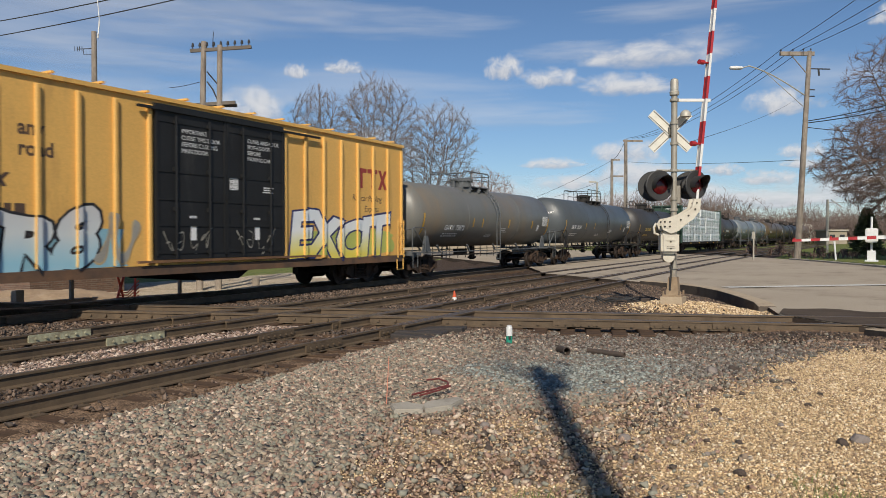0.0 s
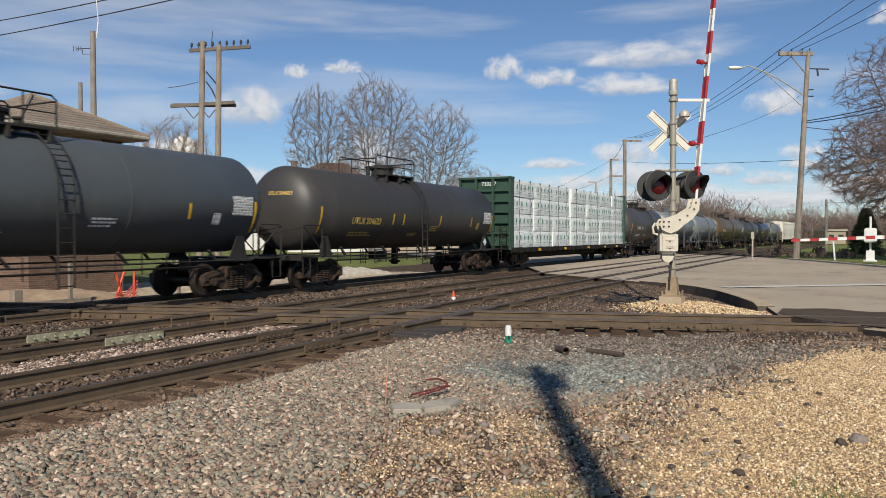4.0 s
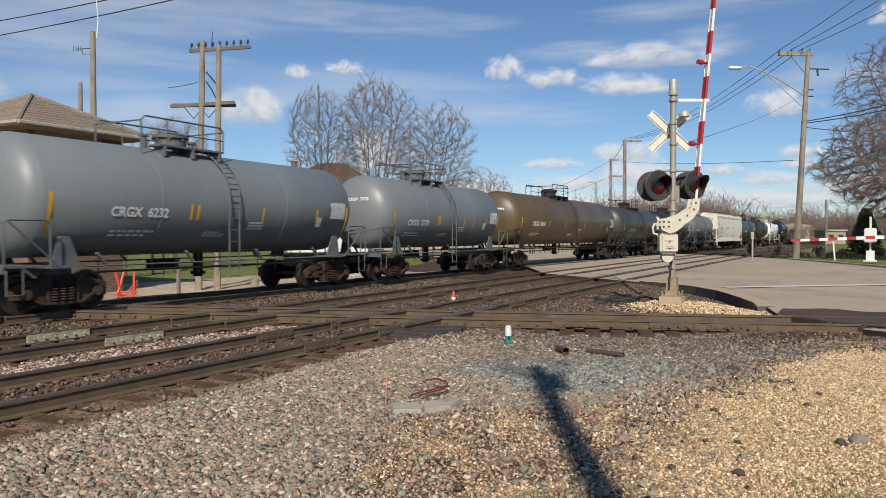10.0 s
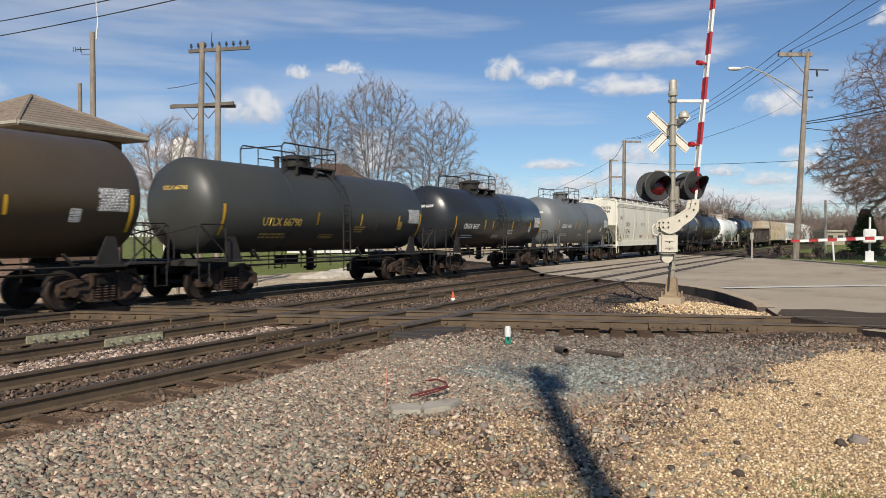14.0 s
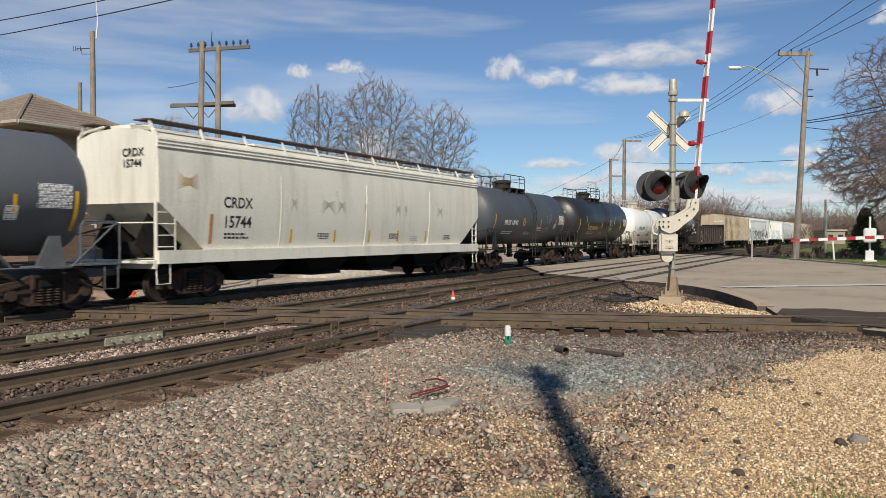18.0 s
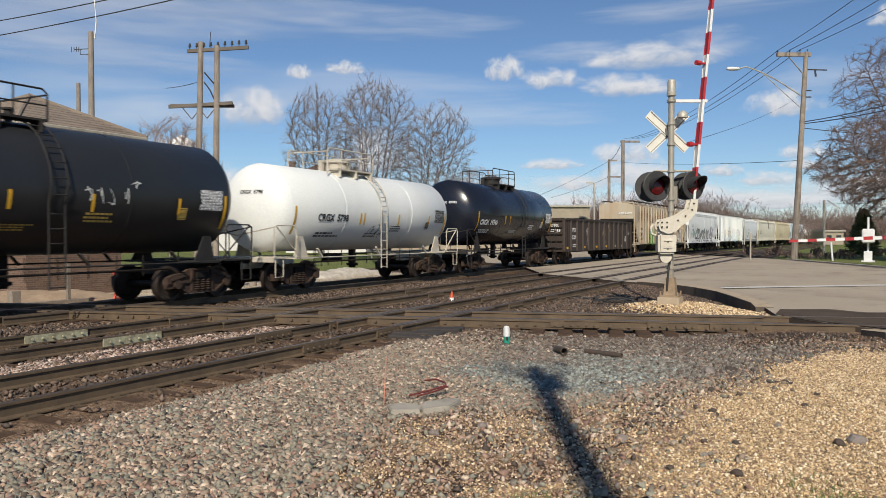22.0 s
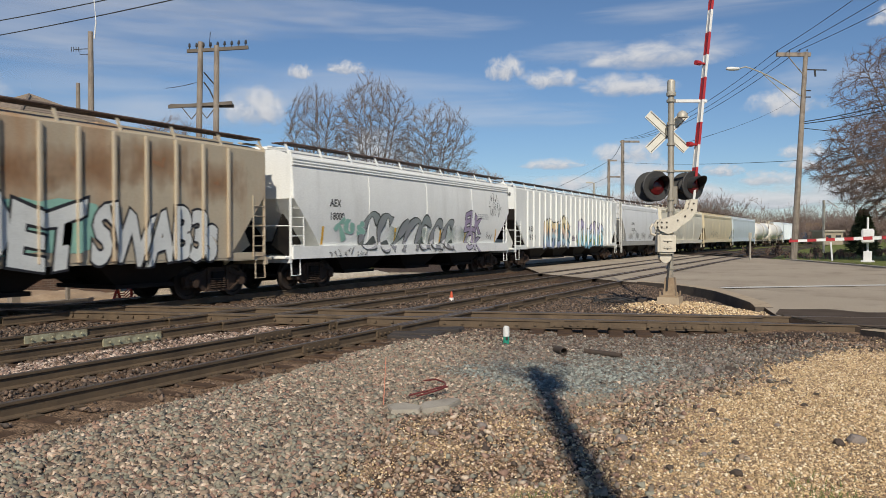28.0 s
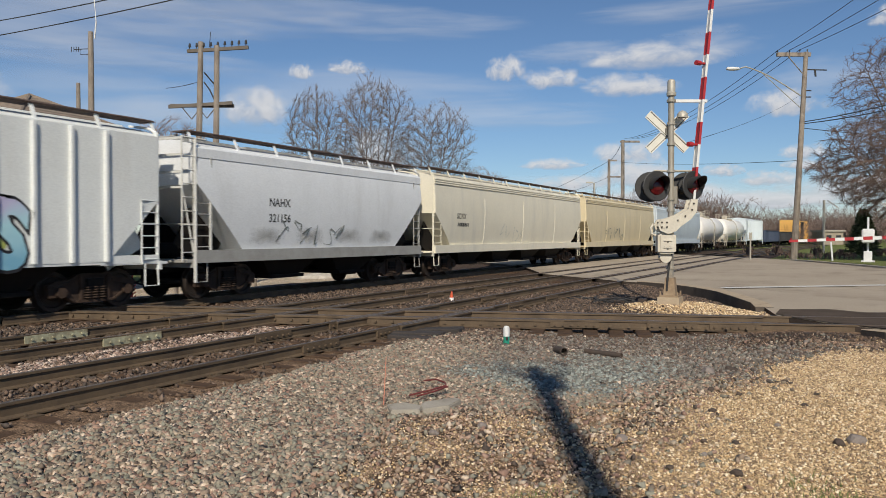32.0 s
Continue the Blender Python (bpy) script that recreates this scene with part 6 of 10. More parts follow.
for k, (x, w) in enumerate(((-4.3, 0.5), (-2.9, 1.3), (-1.9, 0.8), (-0.2, 0.35), (1.9, 0.6), (2.6, 0.3), (5.2, 0.8))):
    soft_patch(car, x, 1.5, w, 2.5, M_GRIMESHADE, lambda z: belly(z, 0.004), 10 + k, "grime_streak")

S_TEAL, S_PALELILAC = sprayed("spray_teal", (0.10, 0.24, 0.32)), sprayed("spray_pale_lilac", (0.50, 0.50, 0.64))
S_ICE = sprayed("spray_ice_blue", (0.55, 0.64, 0.62))
S_SOFTBLACK = sprayed("spray_soft_black", (0.075, 0.085, 0.08))
S_GREYFADE = sprayed_fade("spray_grey_fade", ((0.36, 0.36, 0.38), (0.27, 0.28, 0.29), (0.24, 0.29, 0.27)), 1.2, 2.8, 0.8)
S_SOFTDARK, S_SOFTEDGE = sprayed("spray_soft_dark", (0.20, 0.22, 0.20)), sprayed("spray_soft_edge", (0.40, 0.43, 0.40))
RUSTY = (0.40, 0.24, 0.13)
car, L, hl, ribs = hopper(18, "tan ribbed covered hopper with rust bands and sprayed letters", (0.49, 0.42, 0.31), "ribbed", 4.3, RUSTY, 4, (2.95, 1.5), end_black=True, stain_at=0.50, stain_scale=0.6)
strip(car, -hl + 1.72, 1.45, 1.05, 0.95, M_DARKTXT, y_side=1.474, name="number_panel")
mark(car, "AE X", -hl + 1.8, 2.0, 0.36, M_WHITE, y_side=1.479, offset=0.01)
mark(car, "130 92", -hl + 1.8, 1.55, 0.34, M_WHITE, y_side=1.479, offset=0.01)
me = letters("AEX 13092", 0.24, M_WHITE, offset=0.006)
for v in me.vertices:
    v.co = (-hl - 0.03, -0.15 - v.co.x, 3.5 + v.co.y)
put("lettering", me, car)
spray(car, "EBE", -hl + 4.2, 1.18, 1.55, S_GREEN, S_GREEN, 1.47, ribs, 0.1, 0.082, 0.9, bold=0.06)
spray(car, "~O~", -hl + 7.6, 1.18, 1.3, S_SKY, S_REDLINE, 1.47, ribs, 0.1, 0.082, 0.95, bold=0.05)
spray(car, "OET", 0.75, 1.16, 1.85, S_WHITE, S_BLACK, 1.474, ribs, 0.1, 0.082, 0.9, (S_MINT, 3.6, 1.3, 0.1, 0.12), bold=0.05)
M_SOFTBROWN = soft_paint("soft_brown_rust", (0.38, 0.19, 0.085), 0.88)
for k in range(9):
    soft_patch(car, -hl + 0.1 + k * (2 * hl - 4.0) / 8, 2.45 + 0.2 * math.sin(k * 2.1), 3.8, 1.75 + 0.15 * math.cos(k * 1.7), M_SOFTBROWN, 1.4725 + 0.0004 * k, 40 + k)
for k in range(0, 6, 2):
    soft_patch(car, -hl + 3.0 + k * 1.9, 1.4, 0.7 + 0.3 * (k % 3), 2.2, M_SOFTRUST, 1.4735, 60 + k)
spray(car, "SWAB3s", 4.1, 1.15, 1.7, S_WHITE, S_BLACK, 1.482, ribs, 0.1, 0.082, 0.68, bold=0.05)

car, L, hl, _ = hopper(19, "light grey smooth covered hopper with dark sprayed letters", (0.85, 0.86, 0.83), "smooth", 4.34, (0.63, 0.63, 0.60), 3, (2.9, 1.6), sill_h=0.36)
mark(car, "AEX", -hl + 1.9, 2.72, 0.34, M_DARKTXT, y_side=belly, offset=0.008)
mark(car, "18000", -hl + 1.9, 2.28, 0.34, M_DARKTXT, y_side=belly, offset=0.008)
spray(car, "^^^^^^^", -4.9, 1.2, 1.75, S_GREYFADE, S_SOFTBLACK, belly, width=1.05, bold=-0.01, shear=0.25)
spray(car, "~~~", -6.5, 1.5, 0.95, S_MINT, S_ICE, belly, width=1.3, bold=0.05)
for x in (-3.4, -1.1, 1.3, 2.6):
    soft_patch(car, x, 1.15, 1.9, 1.5, soft_paint("soft_green_spray", (0.20, 0.30, 0.22), 0.6), lambda z: belly(z, 0.004), int(x * 7) + 90, "spray_patch")
spray(car, "ELK", 3.5, 1.95, 1.1, S_PURPLEFADE, S_BLACK, belly, width=1.0, bold=0.035)
spray(car, "OK", 3.6, 1.12, 1.0, S_PURPLEFADE, S_BLACK, belly, width=1.1, bold=0.035)
spray(car, "~~~~", 6.2, 3.3, 0.75, S_BLACK, S_BLACK, belly, width=0.7, bold=-0.058)
spray(car, "~~~~~", 6.1, 2.65, 0.8, S_BLACK, S_BLACK, belly, width=0.7, bold=-0.058)
spray(car, "~~~", 5.9, 1.55, 0.5, S_BLACK, S_BLACK, belly, width=0.9, bold=-0.055)
for x in (-hl + 1.5, -2.5, 1.2, 3.6, hl - 1.6):
    strip(car, x, 1.45, 0.12, 0.6, M_YELLOW, y_side=belly)
bars(car, 4.9, 2.5, 1.4, 0.28, 3, S_SILVER, y_side=belly, seed=9)
spray(car, "~~~~~~~~~", -6.8, 1.05, 0.34, S_GREY, S_GREY, belly, width=1.5, bold=-0.04)
spray(car, "~~~~~~~~", 0.6, 1.05, 0.34, S_GREY, S_GREY, belly, width=1.5, bold=-0.04)

car, L, hl, ribs = hopper(20, "pale grey ribbed covered hopper with pastel sprayed letters", (0.79, 0.81, 0.785), "ribbed", 4.3, (0.64, 0.63, 0.59), 4, (2.6, 1.5), end_black=True)
mark(car, "A EX", -hl + 1.72, 2.0, 0.38, M_DARKTXT, y_side=1.474, offset=0.01)
mark(car, "13 058", -hl + 1.72, 1.55, 0.38, M_DARKTXT, y_side=1.474, offset=0.01)
me = letters("AEX 13058", 0.24, M_DARKTXT, offset=0.006)
for v in me.vertices:
    v.co = (-hl - 0.03, -0.05 - v.co.x, 3.85 + v.co.y)
put("lettering", me, car)
spray(car, "REFUSE", -5.75, 1.13, 1.95, S_PASTELFADE, S_BLACK, 1.47, ribs, 0.1, 0.082, 0.75, (S_TEAL, 5.1, 1.35, 0, 0.0), bold=0.045)
spray(car, "awk", -0.65, 1.45, 0.62, S_LILAC, S_BLACK, 1.47, ribs, 0.1, 0.082, 0.9, bold=0.0)
spray(car, "KUEAYS", 0.45, 1.13, 1.95, S_LILACFADE, S_BLACK, 1.47, ribs, 0.1, 0.082, 0.86, (S_LIME, 6.0, 0.7, -0.4, 0.0), bold=0.045)
for x in (-hl + 1.55, 0.6, hl - 1.6):
    strip(car, x, 1.22, 0.12, 0.7, M_YELLOW, y_side=1.49 if x < 0 else 1.478)

car, L, hl, _ = hopper(21, "silver-grey short covered hopper with a thin sprayed outline", (0.79, 0.81, 0.82), "smooth", 4.22, (0.62, 0.63, 0.63), 2, (3.1, 1.9), F_DARK, deep=0.8, plain=True)
M_ENDWHITE = surface("end_frame_white", (0.66, 0.66, 0.62), (0.5, 0.49, 0.45), 0.6, 0, 2, 30, 0.1, stain=(0.2, 0.17, 0.14), stain_at=0.6, stain_scale=3)
for v in (-1, 1):
    for x, r in ((-hl - 0.5, 0.022), (-hl - 0.04, 0.045), (-hl + 0.5, 0.03)):
        bm = BM()
        add_rod(bm, (x, v * 1.5, 0.5 if r > 0.04 else 1.05), (x, v * 1.5, 4.3 if x < -hl else 3.4), r, seg=6)
        part("end_post", bm, M_ENDWHITE, car)
    for k in range(9):
        bm = BM()
        z = 1.3 + k * 0.36
        add_rod(bm, (-hl - 0.5, v * 1.5, z), (-hl - 0.04, v * 1.5, z), 0.016, seg=5)
        part("rung", bm, M_ENDWHITE, car)
    bm = BM()
    add_rod(bm, (-hl - 0.5, v * 1.48, 3.1), (-hl - 0.06, v * 1.48, 1.2), 0.025, seg=5)
    part("brace", bm, M_ENDWHITE, car)
    bm = BM()
    add_pipe(bm, [(-hl - 0.5, v * 1.5, 4.3), (-hl + 0.4, v * 1.45, 4.3)], 0.03, 5)
    part("top_rail", bm, M_ENDWHITE, car)
for z in (4.28, 3.85, 3.4, 3.0):
    bm = BM()
    add_box(bm, -hl - 0.48, 0, z, 0.04, 3.0, 0.06)
    part("cross_bar", bm, M_ENDWHITE, car)
mark(car, "NAHX", -3.2, 2.62, 0.34, M_DARKTXT, y_side=belly, offset=0.006)
mark(car, "321156", -3.2, 2.15, 0.34, M_DARKTXT, y_side=belly, offset=0.006)
# shading of the lower side, painted as a row of soft dark patches
for k in range(4):
    soft_patch(car, -hl + 1.7 + k * 2.1, 1.36, 2.3, 0.75, M_GRIMESHADE, lambda z: belly(z, 0.004), 90 + k)
spray(car, "~~~~~~", -3.0, 1.45, 0.9, None, S_SOFTDARK, belly, width=1.35, bold=-0.06)
car, L, hl, _ = hopper(22, "cream covered hopper with faded sprayed letters", (0.78, 0.73, 0.59), "smooth", 4.32, (0.58, 0.55, 0.47), 4, (2.7, 1.6))
mark(car, "SOXX", -hl + 2.0, 2.5, 0.34, M_DARKTXT, y_side=belly, offset=0.006)
bars(car, -hl + 2.0, 2.1, 1.2, 0.3, 1, M_DARKTXT, y_side=belly, seed=2)
spray(car, "~~~~~", -3.2, 1.5, 1.0, None, S_SOFTEDGE, belly, width=1.3, bold=-0.07)
car, L, hl, _ = hopper(23, "yellowed covered hopper with dark sprayed letters", (0.70, 0.60, 0.40), "smooth", 4.32, (0.52, 0.45, 0.32), 4, (2.7, 1.6))
spray(car, "~~~~~~~", -5.2, 1.5, 1.1, None, S_SOFTDARK, belly, width=1.2, bold=-0.06)
hopper(24, "pale blue-grey smooth covered hopper near white tank cars", (0.60, 0.67, 0.71), "smooth", 4.32, (0.53, 0.58, 0.61), 3, (2.7, 1.5), far=True)
hopper(27, "light-blue ribbed covered hopper behind white tank cars", (0.72, 0.78, 0.81), "ribbed", 4.3, (0.64, 0.69, 0.70), 3, (2.7, 1.5), far=True)
hopper(34, "white covered hopper near the train's end", (0.80, 0.78, 0.72), "smooth", 4.32, None, 3, far=True)
hopper(35, "grey covered hopper at the train's end", (0.40, 0.40, 0.38), "smooth", 4.32, None, 3, far=True)

# ---- crossing signal with its raised gate ----
M_HOOD = surface("signal_hood_black", (0.025, 0.025, 0.026), (0.045, 0.043, 0.04), 0.6, 0, 4, 40, 0.1)
M_GATEWHITE = surface("gate_white", (0.62, 0.58, 0.48), (0.50, 0.45, 0.36), 0.6, 0, 5, 40, 0.1, stain=(0.28, 0.19, 0.11), stain_at=0.62, stain_scale=5, streak=0.6)
M_ARMWHITE = surface("gate_arm_white", (0.74, 0.74, 0.72), (0.62, 0.62, 0.60), 0.5, 0, 4, 40, 0.05)
M_ARMRED = surface("gate_arm_red", (0.42, 0.025, 0.03), (0.34, 0.02, 0.025), 0.5, 0, 4, 40, 0.05)
M_OLDBOLT = surface("dark_bolt_steel", (0.06, 0.05, 0.042), (0.035, 0.03, 0.026), 0.7, 0.3, 6, 40, 0.1)
M_BUCK = surface("aged_crossbuck_white", (0.72, 0.70, 0.62), (0.60, 0.58, 0.50), 0.6, 0, 5, 40, 0.05)
M_LENS = surface("red_lens_unlit", (0.10, 0.006, 0.008), (0.06, 0.004, 0.006), 0.2, 0, 6, 40, 0.0)
M_STEELGREY = surface("aged_steel_pipe", (0.40, 0.37, 0.31), (0.30, 0.275, 0.225), 0.5, 0.3, 3, 40, 0.1, stain=(0.20, 0.13, 0.08), stain_at=0.6, stain_scale=2.5, streak=0.8)


def facing(p, d):
    """A pose at p whose z axis looks along d and whose y axis points up."""
    z = Vector(d).normalized()
    x = Vector((0, 0, 1)).cross(z).normalized()
    y = z.cross(x)
    m = Matrix((x, y, z)).transposed().to_4x4()
    m.translation = p
    return m


def arm_parts(parent, start, end, width, n, first_red=True, lamps=(), roll=0.0):
    """A tapered gate arm in red and white bands, each band a piece."""
    start, end = Vector(start), Vector(end)
    d = (end - start)
    m = Matrix.Translation(start) @ d.to_track_quat("Z", "Y").to_matrix().to_4x4() @ Matrix.Rotation(roll, 4, "Z")
    for k in range(n):
        bm = BM()
        a, b = d.length * k / n, d.length * (k + 1) / n
        w = width * (1 - 0.35 * (k + 0.5) / n)
        add_box(bm, 0, 0, (a + b) / 2, w, 0.035, b - a)
        for s in (-1, 1):
            add_box(bm, s * w / 2, 0, (a + b) / 2, 0.02, 0.06, b - a)
        ob = part("arm_band", bm, M_ARMRED if (k % 2 == 0) == first_red else M_ARMWHITE, parent)
        ob.matrix_basis = m
    for f in lamps:
        bm = BM()
        p = start + d * f
        side = Vector((-0.14, 0.10, 0)) if abs(d.z) > d.length * 0.5 else Vector((0, 0, 0.1))
        add_rod(bm, p, p + side, 0.03, seg=6)
        add_rod(bm, p + side, p + side * 1.8, 0.06, seg=10)
        part("arm_lamp", bm, M_ARMRED, parent, "small red arm lamp")


def flasher(parent, p, d, r=0.36, back=False):
    """A flashing light: round black background, hood and dark red lens."""
    m = facing(p, d)
    bm = BM()
    add_lathe(bm, [(-0.03, 0.05), (-0.03, r), (0.0, r + 0.01), (0.012, r - 0.01), (0.0, r * 0.62), (0.0, 0.05)], "z", 28)
    bg = part("background_disc", bm, M_HOOD, parent)
    bg.matrix_basis = m
    bm = BM()
    seg = 18
    A, B = [], []
    for k in range(seg + 1):
        a = math.pi * (-0.12 + 1.24 * k / seg)
        rr = r * 0.62
        A.append((rr * math.cos(a), rr * math.sin(a), 0.0))
        B.append((rr * math.cos(a), rr * math.sin(a), 0.16 + 0.2 * math.sin(max(0, min(math.pi, a)))))
    for k in range(seg):
        for o in (1.0, 0.94):
            bm.faces.new([bm.verts.new((q[0] * o, q[1] * o, q[2])) for q in (A[k], A[k + 1], B[k + 1], B[k])])
    hood = part("hood", bm, M_HOOD, parent)
    hood.matrix_basis = m
    bm = BM()
    add_lathe(bm, [(0.005, 0.02), (0.005, r * 0.6), (0.02, r * 0.57), (0.06, r * 0.3), (0.07, 0.02)], "z", 24)
    lens = part("lens", bm, M_LENS, parent, "dark red unlit lens")
    lens.matrix_basis = m
    bm = BM()
    add_lathe(bm, [(-0.2, 0.08), (-0.19, r * 0.5), (-0.04, r * 0.62), (-0.03, 0.1)], "z", 20)
    can = part("lamp_housing", bm, M_HOOD, parent)
    can.matrix_basis = m


def crossing_signal():
    X, Y = 19.25, 3.80
    s = thing("crossing_signal", "weathered crossing signal mast with crossbuck, two flashers and raised gate arm", "crossing signal")
    bm = BM()
    add_lathe(bm, [(0.5, 0.073), (5.2, 0.073)], "z", 18, (X, Y, 0))
    part("mast", bm, M_STEELGREY, s, "", True)
    bm = BM()
    add_lathe(bm, [(5.12, 0.11), (5.2, 0.115), (5.22, 0.095), (5.46, 0.095), (5.5, 0.08), (5.53, 0.02)], "z", 18, (X, Y, 0))
    part("mast_cap", bm, M_GALV, s, "", True)
    for z, r in ((0.95, 0.105), (2.35, 0.1), (2.62, 0.1), (3.3, 0.105), (3.95, 0.1), (4.45, 0.1), (5.0, 0.11)):
        bm = BM()
        add_lathe(bm, [(z - 0.03, r), (z + 0.03, r)], "z", 16, (X, Y, 0))
        part("clamp", bm, M_STEELGREY, s)
    # cast foot on a concrete block
    bm = BM()
    lo, hi = 0.25, 0.72
    A = [(X + a * 0.15, Y + b * 0.15, lo) for a, b in ((-1, -1), (1, -1), (1, 1), (-1, 1))]
    B = [(X + a * 0.105, Y + b * 0.105, hi) for a, b in ((-1, -1), (1, -1), (1, 1), (-1, 1))]
    va, vb = [bm.verts.new(p) for p in A], [bm.verts.new(p) for p in B]
    for j in range(4):
        bm.faces.new((va[j], va[(j + 1) % 4], vb[(j + 1) % 4], vb[j]))
    bm.faces.new(vb)
    bm.faces.new(va[::-1])
    add_box(bm, X, Y, lo + 0.02, 0.44, 0.44, 0.05)
    for a, b in ((-1, -1), (1, -1), (1, 1), (-1, 1)):
        add_rod(bm, (X + a * 0.2, Y + b * 0.2, lo), (X + a * 0.2, Y + b * 0.2, lo + 0.14), 0.022, seg=6)
    part("cast_foot", bm, surface("rusty_cream_casting", (0.36, 0.27, 0.17), (0.2, 0.135, 0.085), 0.8, 0, 5, 40, 0.2, stain=(0.14, 0.08, 0.05), stain_at=0.56, stain_scale=6, streak=0.5), s)
    bm = BM()
    add_box(bm, X, Y, 0.05, 0.52, 0.52, 0.4)
    part("foundation", bm, M_KERBTOP, s)
    # crossbuck, seen from behind
    n = Vector((-0.86, -0.5, 0)).normalized()
    c = Vector((X + 0.05, Y + 0.06, 4.28))
    for k, a in enumerate((44, -42)):
        bm = BM()
        add_box(bm, 0, 0, 0.012 * k, 1.30, 0.2, 0.01)
        ob = part("crossbuck_blade", bm, M_BUCK, s, "cream white crossbuck blade with dark border lines")
        ob.matrix_basis = facing(c + n * -0.14, n) @ Matrix.Rotation(radians(a), 4, "Z")
        for v in (-1, 1):
            bm = BM()
            add_box(bm, 0, v * 0.107, 0.012 * k, 1.30, 0.016, 0.03)
            part("blade_rim", bm, M_ARMWHITE, ob)
            bm = BM()
            add_box(bm, 0, v * 0.08, 0.012 * k + 0.006, 1.26, 0.014, 0.006)
            part("blade_line", bm, M_HOOD, ob)
    bm = BM()
    add_box(bm, 0, 0, 0, 0.1, 0.2, 0.12)
    ob = part("crossbuck_bracket", bm, M_STEELGREY, s)
    ob.matrix_basis = facing(c + n * -0.08, n)
    # arms and flashers
    e = Vector((0.47, -0.88, 0))
    bm = BM()
    add_rod(bm, Vector((X, Y, 3.3)) - e * 0.42, Vector((X, Y, 3.3)) + e * 0.5, 0.028, seg=8)
    for f in (-0.36, 0.44):
        add_rod(bm, Vector((X, Y, 3.3)) + e * f, Vector((X, Y, 2.95)) + e * f, 0.025, seg=8)
    add_box(bm, X + 0.04, Y - 0.08, 2.72, 0.12, 0.14, 0.42)
    part("lamp_crossarm", bm, M_STEELGREY, s)
    flasher(s, Vector((X, Y, 2.93)) - e * 0.36 + Vector((-0.16, -0.05, 0)), (-0.80, -0.78, 0.0))
    flasher(s, Vector((X, Y, 2.93)) - e * 0.44 + Vector((0.16, 0.10, 0)), (0.95, 0.2, 0.0))
    flasher(s, Vector((X, Y, 2.95)) + e * 0.46 + Vector((-0.10, -0.1, 0)), (-0.62, -0.9, 0.0), 0.34)
    flasher(s, Vector((X, Y, 2.95)) + e * 0.40 + Vector((0.2, 0.08, 0)), (0.95, 0.2, 0.0), 0.33)
    # top bracket that steadies the arm
    bm = BM()
    add_box(bm, X + 0.2, Y - 0.37, 5.0, 0.9, 0.05, 0.07, Matrix.Rotation(math.atan2(-0.88, 0.47), 4, "Z"))
    part("arm_rest", bm, M_ARMWHITE, s)
    bm = BM()
    p = Vector((X + 0.13, Y - 0.24, 4.62))
    add_lathe(bm, [(-0.02, 0.13), (0.07, 0.125), (0.13, 0.07), (0.15, 0.02)], "z", 18, p)
    part("bell", bm, M_GALV, s, "grey crossing bell", True)
    # gate machine, its counterweight arms and the arm
    q = Vector((X - 0.08, Y + 0.0, 0))
    bm = BM()
    d = Vector((-0.86, -0.5, 0)).normalized()
    o = q + d * 0.2 - e * 0.17
    rot = Matrix.Rotation(math.atan2(e.y, e.x), 4, "Z")
    add_box(bm, o.x, o.y, 1.55, 0.44, 0.3, 0.5, rot)
    bmesh.ops.bevel(bm, geom=bm.edges[:], offset=0.05, segments=2, affect="EDGES")
    add_box(bm, o.x + d.x * 0.16, o.y + d.y * 0.16, 1.62, 0.2, 0.03, 0.03, rot)
    add_box(bm, o.x + d.x * 0.16, o.y + d.y * 0.16, 1.45, 0.2, 0.03, 0.03, rot)
    part("gate_machine", bm, M_GATEWHITE, s)
    bm = BM()
    add_lathe(bm, [(0.0, 0.02), (0.0, 0.14), (0.16, 0.14), (0.17, 0.02)], "y", 18, (0, 0, 0))
    ob = part("counterweight", bm, M_GATEWHITE, s)
    ob.matrix_basis = Matrix.Translation(Vector((o.x, o.y, 1.22)) + d * 0.02) @ rot
    pts = [(-0.2, 0.06), (-0.25, 0.2), (-0.18, 0.32), (0.0, 0.35), (0.24, 0.43), (0.48, 0.58), (0.53, 0.8), (0.7, 0.8), (0.68, 0.52), (0.54, 0.33), (0.32, 0.17), (0.18, 0.04), (0.0, -0.03)]
    for k, off in enumerate((0.17, -0.13)):
        bm = BM()
        add_prism(bm, pts, "y", -0.02, 0.02)
        ob = part("support_arm", bm, M_GATEWHITE, s, "cream steel gate arm support")
        ob.matrix_basis = Matrix.Translation(Vector((o.x, o.y, 1.8)) + d * off) @ rot
        for u, w, r in ((-0.1, 0.2, 0.1), (-0.16, 0.25, 0.022), (-0.04, 0.25, 0.022), (-0.16, 0.14, 0.022), (-0.04, 0.14, 0.022), (0.22, 0.3, 0.02), (0.4, 0.4, 0.02), (0.56, 0.55, 0.02), (0.6, 0.7, 0.02)):
            bm = BM()
            add_rod(bm, (u, -0.045 if r < 0.05 else -0.032, w), (u, 0.045 if r < 0.05 else 0.032, w), r, seg=8 if r < 0.05 else 16)
            part("bolt" if r < 0.05 else "hub_plate", bm, M_OLDBOLT if r < 0.05 else M_GATEWHITE, ob)
    for z in (1.46, 1.62):
        bm = BM()
        add_box(bm, 0, 0, 0, 0.17, 0.02, 0.022)
        add_box(bm, 0, 0, -0.03, 0.025, 0.02, 0.05)
        ob = part("latch", bm, M_OLDBOLT, s, "dark cover latch")
        ob.matrix_basis = Matrix.Translation(Vector((o.x, o.y, z)) + d * 0.158) @ rot
    bm = BM()
